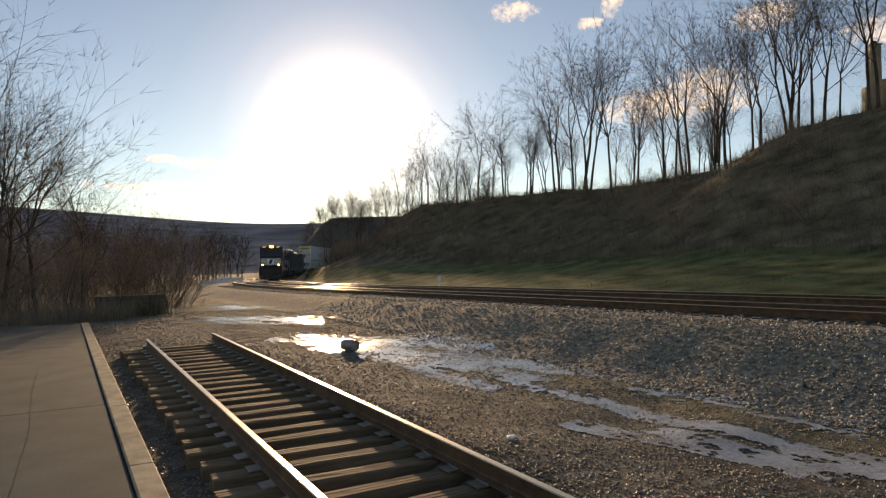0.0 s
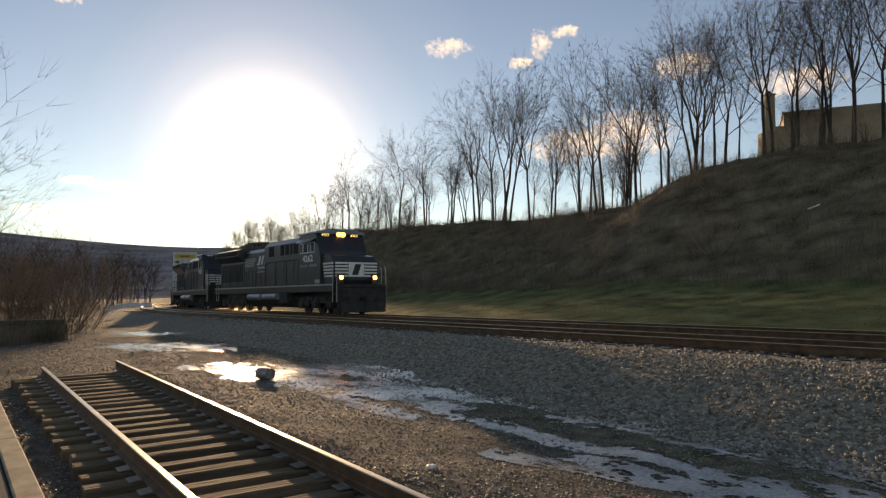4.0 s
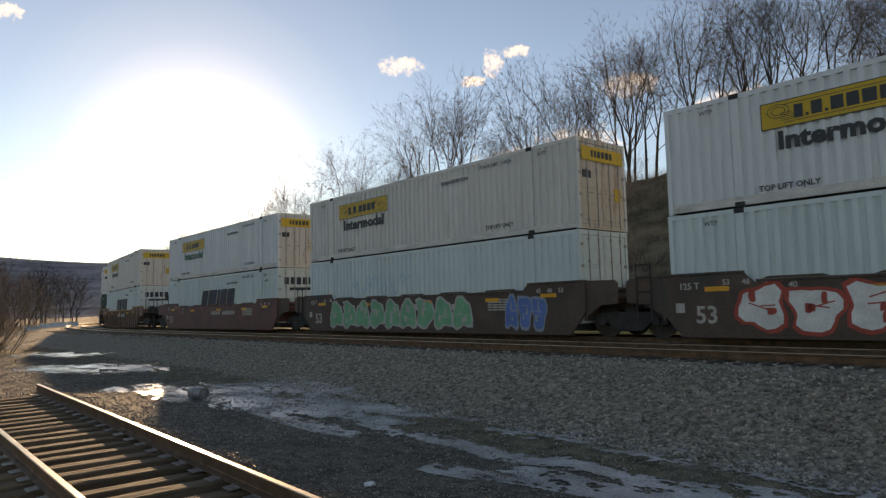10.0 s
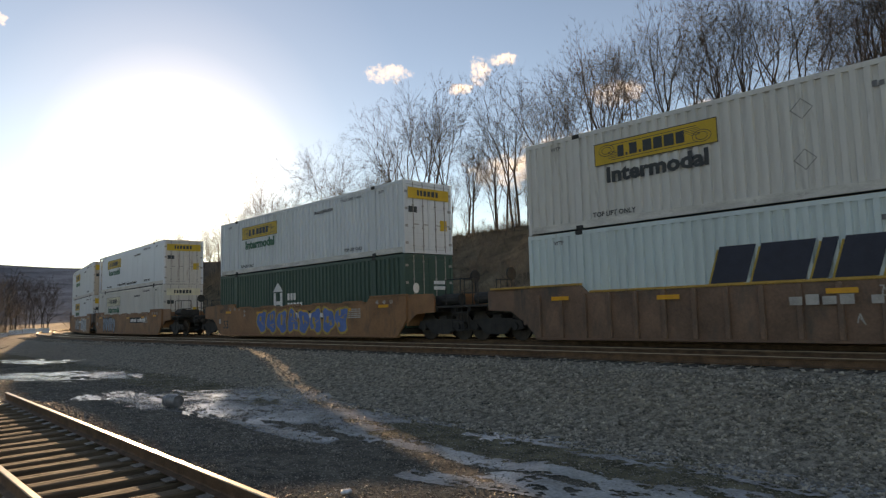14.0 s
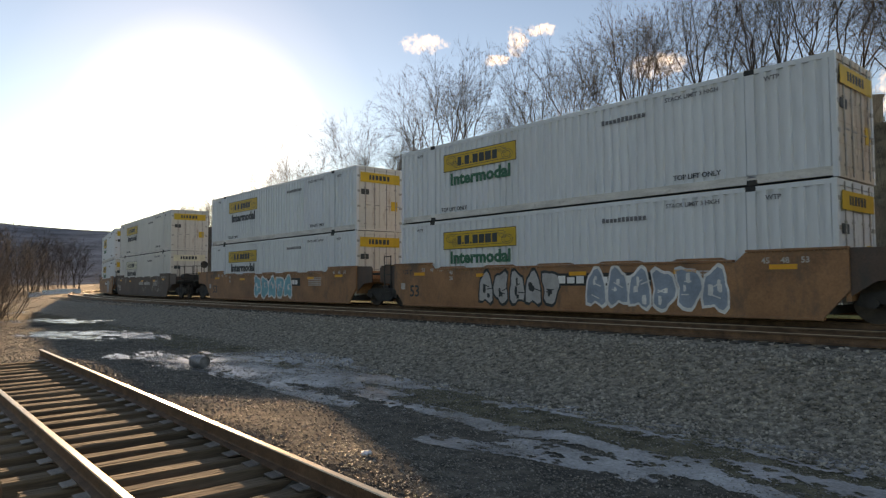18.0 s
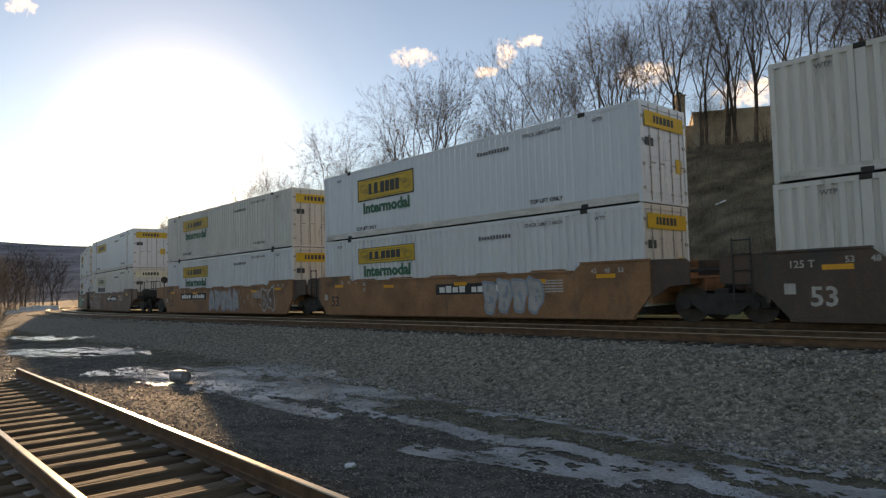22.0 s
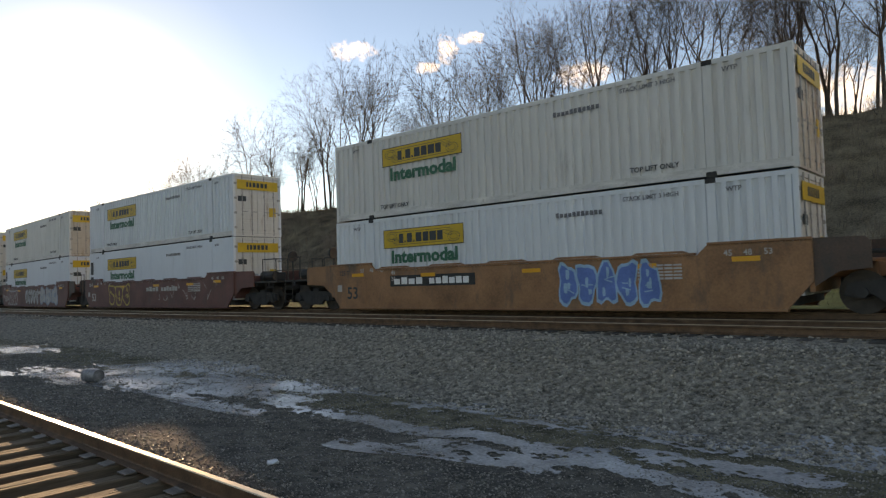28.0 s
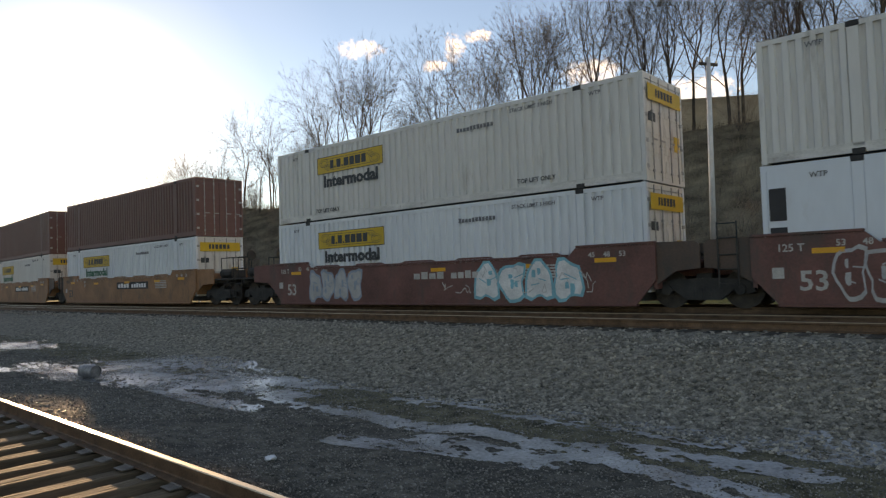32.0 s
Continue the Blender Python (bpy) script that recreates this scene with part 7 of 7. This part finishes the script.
def build_keg():
    x, y = -2.10, 14.85
    root = tagged(new("steel_keg"), "dented dull steel keg lying on the ice", "keg")
    root.matrix_basis = pose(x, y, place((x, y)) + 0.135, 0, 0, -46) @ Matrix.Scale(0.66, 4)
    bm = bmesh.new()
    prof = [(-0.25, 0.15), (-0.24, 0.185), (-0.20, 0.20), (-0.15, 0.205), (-0.13, 0.215), (-0.11, 0.205), (0.11, 0.205), (0.13, 0.215), (0.15, 0.205), (0.20, 0.20), (0.24, 0.185), (0.25, 0.15)]
    rings = [[bm.verts.new((px, r * math.cos(k * math.tau / 28), r * math.sin(k * math.tau / 28))) for k in range(28)] for px, r in prof]
    for q, w in zip(rings, rings[1:]):
        for k in range(28):
            bm.faces.new((q[k], q[(k + 1) % 28], w[(k + 1) % 28], w[k]))
    bm.faces.new(rings[0][::-1])
    bm.faces.new(rings[-1])
    part("body", finish(bm), M["keg_steel"], root)
    for sx in (-1, 1):
        bm = bmesh.new()
        pr = [(0.235, 0.17), (0.29, 0.175), (0.29, 0.19), (0.235, 0.19)]
        rr = [[bm.verts.new((sx * px, r * math.cos(k * math.tau / 28), r * math.sin(k * math.tau / 28))) for k in range(28)] for px, r in pr]
        for i in range(4):
            q, w = rr[i], rr[(i + 1) % 4]
            for k in range(28):
                bm.faces.new((q[k], q[(k + 1) % 28], w[(k + 1) % 28], w[k]))
        part("rim", finish(bm), M["keg_steel"], root)


build_keg()


def build_litter():
    bm = bmesh.new()
    bmesh.ops.create_icosphere(bm, subdivisions=2, radius=0.062)
    rng = random.Random(4)
    for v in bm.verts:
        v.co *= rng.uniform(0.6, 1.2)
        v.co.z *= 0.5
    o = tagged(part("plastic_litter", bm, M["white_paint"]), "crumpled white plastic scrap on the gravel", "litter")
    o.location = (0.67, 6.87, place((0.67, 6.87)) + 0.03)


build_litter()


def lattice(P, f, seed):
    """Smooth value noise on points (n, 2), 0 to 1."""
    q = P * f
    i = np.floor(q).astype(int)
    t = q - i
    t = t * t * (3 - 2 * t)
    def hsh(a, b):
        v = np.sin(a * 127.1 + b * 311.7 + seed * 74.7) * 43758.5453
        return v - np.floor(v)
    a, b = i[:, 0], i[:, 1]
    lo = hsh(a, b) * (1 - t[:, 0]) + hsh(a + 1, b) * t[:, 0]
    hi = hsh(a, b + 1) * (1 - t[:, 0]) + hsh(a + 1, b + 1) * t[:, 0]
    return lo * (1 - t[:, 1]) + hi * t[:, 1]


def ice_material():
    m = bpy.data.materials.new("trodden_ice")
    m.use_nodes = True
    N, L = m.node_tree.nodes, m.node_tree.links
    b = N["Principled BSDF"]
    tc = N.new("ShaderNodeTexCoord")
    n1 = N.new("ShaderNodeTexNoise")
    n1.inputs["Scale"].default_value, n1.inputs["Detail"].default_value = 1.6, 6
    n2 = N.new("ShaderNodeTexNoise")
    n2.inputs["Scale"].default_value, n2.inputs["Detail"].default_value = 22, 5
    for n in (n1, n2):
        L.new(tc.outputs["Object"], n.inputs["Vector"])
    r = N.new("ShaderNodeValToRGB")
    r.color_ramp.elements[0].position, r.color_ramp.elements[0].color = 0.30, (0.15, 0.148, 0.145, 1)
    r.color_ramp.elements[1].position, r.color_ramp.elements[1].color = 0.70, (0.56, 0.565, 0.56, 1)
    add = N.new("ShaderNodeMath")
    add.operation = "MULTIPLY_ADD"
    add.inputs[1].default_value, add.inputs[2].default_value = 0.35, 0.0
    mix = N.new("ShaderNodeMath")
    L.new(n2.outputs["Fac"], add.inputs[0])
    sc = N.new("ShaderNodeMath")
    sc.operation = "MULTIPLY"
    sc.inputs[1].default_value = 0.65
    L.new(n1.outputs["Fac"], sc.inputs[0])
    L.new(add.outputs[0], mix.inputs[0])
    L.new(sc.outputs[0], mix.inputs[1])
    L.new(mix.outputs[0], r.inputs["Fac"])
    L.new(r.outputs["Color"], b.inputs["Base Color"])
    rr = N.new("ShaderNodeMapRange")
    rr.inputs["To Min"].default_value, rr.inputs["To Max"].default_value = 0.05, 0.30
    L.new(n2.outputs["Fac"], rr.inputs["Value"])
    L.new(rr.outputs[0], b.inputs["Roughness"])
    bp = N.new("ShaderNodeBump")
    bp.inputs["Strength"].default_value, bp.inputs["Distance"].default_value = 0.3, 0.012
    L.new(n2.outputs["Fac"], bp.inputs["Height"])
    L.new(bp.outputs["Normal"], b.inputs["Normal"])
    return m


M["ice"] = ice_material()


def ice_patch(label, strokes, cell, seed, cut=0.5):
    """Ragged sheet of ice round a set of strokes (x0, y0, x1, y1, half width)."""
    S = np.array(strokes)
    lo = np.minimum(S[:, :2].min(0), S[:, 2:4].min(0)) - 1
    hi = np.maximum(S[:, :2].max(0), S[:, 2:4].max(0)) + 1
    xs, ys = np.arange(lo[0], hi[0], cell), np.arange(lo[1], hi[1], cell)
    X, Y = np.meshgrid(xs, ys)
    P = np.stack([X.ravel(), Y.ravel()], 1)
    f = np.full(len(P), -9.0)
    for x0, y0, x1, y1, w in strokes:
        d = np.array([x1 - x0, y1 - y0])
        t = np.clip(((P - [x0, y0]) @ d) / (d @ d), 0, 1)
        dist = np.hypot(*(P - ([x0, y0] + t[:, None] * d)).T)
        f = np.maximum(f, 1 - dist / w)
    a = radians(-60)
    Q = np.stack([P[:, 0] * math.cos(a) + P[:, 1] * math.sin(a), -P[:, 0] * math.sin(a) + P[:, 1] * math.cos(a)], 1)
    n = lattice(Q * [0.3, 2.0], 1.0, seed) * 0.26 + lattice(Q * [0.4, 1.5], 3.0, seed + 3) * 0.26 + lattice(Q * [0.6, 1.3], 8.0, seed + 7) * 0.34 + lattice(P, 15.0, seed + 9) * 0.34
    keep = (f * 0.8 + (n - 0.57) * 4.6 > cut - 0.38) & (f > -0.15)
    keep = keep.reshape(X.shape)
    cellmask = keep[:-1, :-1] & keep[1:, :-1] & keep[:-1, 1:] & keep[1:, 1:]
    idx = np.arange(len(P)).reshape(X.shape)
    F = np.stack([idx[:-1, :-1][cellmask], idx[:-1, 1:][cellmask], idx[1:, 1:][cellmask], idx[1:, :-1][cellmask]], 1)
    used, inv = np.unique(F, return_inverse=True)
    z = terrain(P[used]) + 0.003 + 0.010 * lattice(P[used], 1.3, 5)
    me = bpy.data.meshes.new("ice_patch")
    me.from_pydata(np.column_stack([P[used], z]).tolist(), [], inv.reshape(F.shape).tolist())
    me.polygons.foreach_set("use_smooth", [True] * len(F))
    me.materials.append(M["ice"])
    return tagged(new("ice_patch", me), label, "ice", "ice on the yard")


ice_patch("ragged grey ice puddle round the keg", ((-3.7, 17.4, -1.6, 15.8, 1.0), (-2.6, 17.0, -0.6, 16.6, 1.1), (-1.8, 15.6, 0.3, 14.0, 1.2), (-1.0, 17.6, 0.4, 15.6, 0.7), (-0.9, 13.4, 0.62, 10.5, 0.28), (0.0, 15.2, 2.1, 12.2, 0.55), (0.2, 13.4, 1.4, 11.4, 0.5)), 0.036, 1)
ice_patch("ragged ice puddle far down the yard", ((-13.2, 35.2, -9.6, 32.6, 1.3), (-8.7, 25.6, -4.9, 23.1, 1.35), (-7.4, 23.8, -5.9, 22.4, 0.7), (-17.6, 44, -16, 45, 0.9)), 0.10, 2)
ice_patch("long streaks of trodden ice along the wheel ruts", ((1.1, 11.1, 2.4, 9.0, 0.26), (2.3, 9.1, 3.3, 7.7, 0.30), (3.3, 7.8, 4.1, 6.0, 0.26), (4.0, 6.2, 4.7, 4.6, 0.26), (1.65, 8.0, 2.6, 7.5, 0.2), (2.5, 7.7, 3.4, 6.2, 0.24), (3.2, 10.4, 4.15, 9.2, 0.20), (2.5, 11.7, 3.0, 11.0, 0.16), (4.1, 8.8, 4.8, 8.2, 0.22), (4.8, 8.2, 5.2, 7.3, 0.2), (5.2, 7.4, 5.8, 6.0, 0.30), (5.8, 6.4, 6.6, 4.8, 0.3), (3.6, 7.0, 5.2, 5.6, 0.3), (3.0, 10.25, 3.97, 9.03, 0.2), (4.0, 8.55, 4.82, 7.35, 0.24), (4.8, 7.4, 5.5, 6.3, 0.24), (1.6, 7.85, 2.92, 6.79, 0.26), (0.72, 13.56, 2.05, 12.02, 0.26), (4.72, 8.08, 5.09, 7.42, 0.2), (5.21, 7.22, 5.81, 6.22, 0.22), (5.81, 6.22, 6.51, 4.83, 0.24), (5.3, 5.6, 5.6, 4.9, 0.24), (6.6, 6.0, 7.05, 5.2, 0.2), (3.5, 9.8, 4.05, 9.26, 0.16)), 0.032, 3)


# ---------------------------------------------------------------- loose stones
def stones(name, count, seed, pts, rmin, rmax, label, material):
    rng = np.random.RandomState(seed)
    z = terrain(pts)
    n = len(pts)
    r = rng.uniform(rmin, rmax, n) ** 1.0
    O = np.array([(1, 0, 0), (-1, 0, 0), (0, 1, 0), (0, -1, 0), (0, 0, 1), (0, 0, -1)], float)
    F = np.array([(0, 2, 4), (2, 1, 4), (1, 3, 4), (3, 0, 4), (2, 0, 5), (1, 2, 5), (3, 1, 5), (0, 3, 5)])
    V = O[None] * rng.uniform(0.6, 1.3, (n, 6, 1)) + rng.normal(0, 0.18, (n, 6, 3))
    q = rng.normal(size=(n, 4))
    q /= np.linalg.norm(q, axis=1)[:, None]
    w, x, y, zz = q.T
    R = np.stack([np.stack([1 - 2 * (y * y + zz * zz), 2 * (x * y - w * zz), 2 * (x * zz + w * y)], -1),
                  np.stack([2 * (x * y + w * zz), 1 - 2 * (x * x + zz * zz), 2 * (y * zz - w * x)], -1),
                  np.stack([2 * (x * zz - w * y), 2 * (y * zz + w * x), 1 - 2 * (x * x + y * y)], -1)], -2)
    V = np.einsum("nij,nkj->nki", R, V) * r[:, None, None]
    V[:, :, 2] *= 0.75
    V += np.column_stack([pts, z + r * 0.25])[:, None]
    F = (F[None] + (np.arange(n) * 6)[:, None, None]).reshape(-1, 3)
    me = bpy.data.meshes.new(name)
    nv, nf = n * 6, len(F)
    me.vertices.add(nv)
    me.vertices.foreach_set("co", V.ravel())
    me.loops.add(nf * 3)
    me.loops.foreach_set("vertex_index", F.ravel().astype(np.int32))
    me.polygons.add(nf)
    me.polygons.foreach_set("loop_start", np.arange(0, nf * 3, 3))
    me.update()
    me.materials.append(material)
    return tagged(new(name, me), label, name.replace("_", " "), kind="stuff")


def scatter(seed, n, ok):
    rng = np.random.RandomState(seed)
    # denser towards the eye: even in angle and in the logarithm of distance
    az = np.radians(rng.uniform(-62, 88, n))
    d = np.exp(rng.uniform(math.log(1.9), math.log(30), n))
    P = np.stack([d * np.sin(az), d * np.cos(az)], 1)
    _, s, u = ground_z(P)
    slab = (P - [E_A.x, E_A.y]) @ np.array([E_LEFT.x, E_LEFT.y])
    return P[ok(s, u) & (slab < -0.02)]


stones("bank_ballast", 0, 21, scatter(21, 190000, lambda s, u: (u > -10.1) & (u < -6.0)), 0.016, 0.041, "crushed grey ballast stones on the track bank", M["stone"])
stones("yard_gravel", 0, 22, scatter(22, 210000, lambda s, u: u <= -9.6), 0.005, 0.017, "small loose gravel on the yard", M["wet_stone"])


def track_ballast():
    rng = np.random.RandomState(30)
    n = 20000
    s, u = rng.uniform(-22, 60, n), rng.uniform(-6.7, 2.2, n)
    return np.array([on_line(a, b)[:2] for a, b in zip(s, u)])


stones("track_ballast", 0, 31, track_ballast(), 0.025, 0.055, "ballast stones between the main line ties", M["stone"])


def yard_field(seed, n):
    rng = np.random.RandomState(seed)
    P = np.stack([rng.uniform(-15, 6, n), rng.uniform(9.5, 31, n)], 1)
    _, s, u = ground_z(P)
    slab = (P - [E_A.x, E_A.y]) @ np.array([E_LEFT.x, E_LEFT.y])
    return P[(u <= -9.6) & ((slab < -0.02) | (P[:, 1] > 23))]


stones("coarse_gravel", 0, 23, yard_field(23, 46000), 0.009, 0.026, "coarse loose gravel farther down the yard", M["wet_stone"])


def motions():
    for ob, mid, z in MOVERS:
        walk(ob, train_rows(mid, z))
    for ob, rows in SKY_MOVERS:
        walk(ob, rows)


motions()
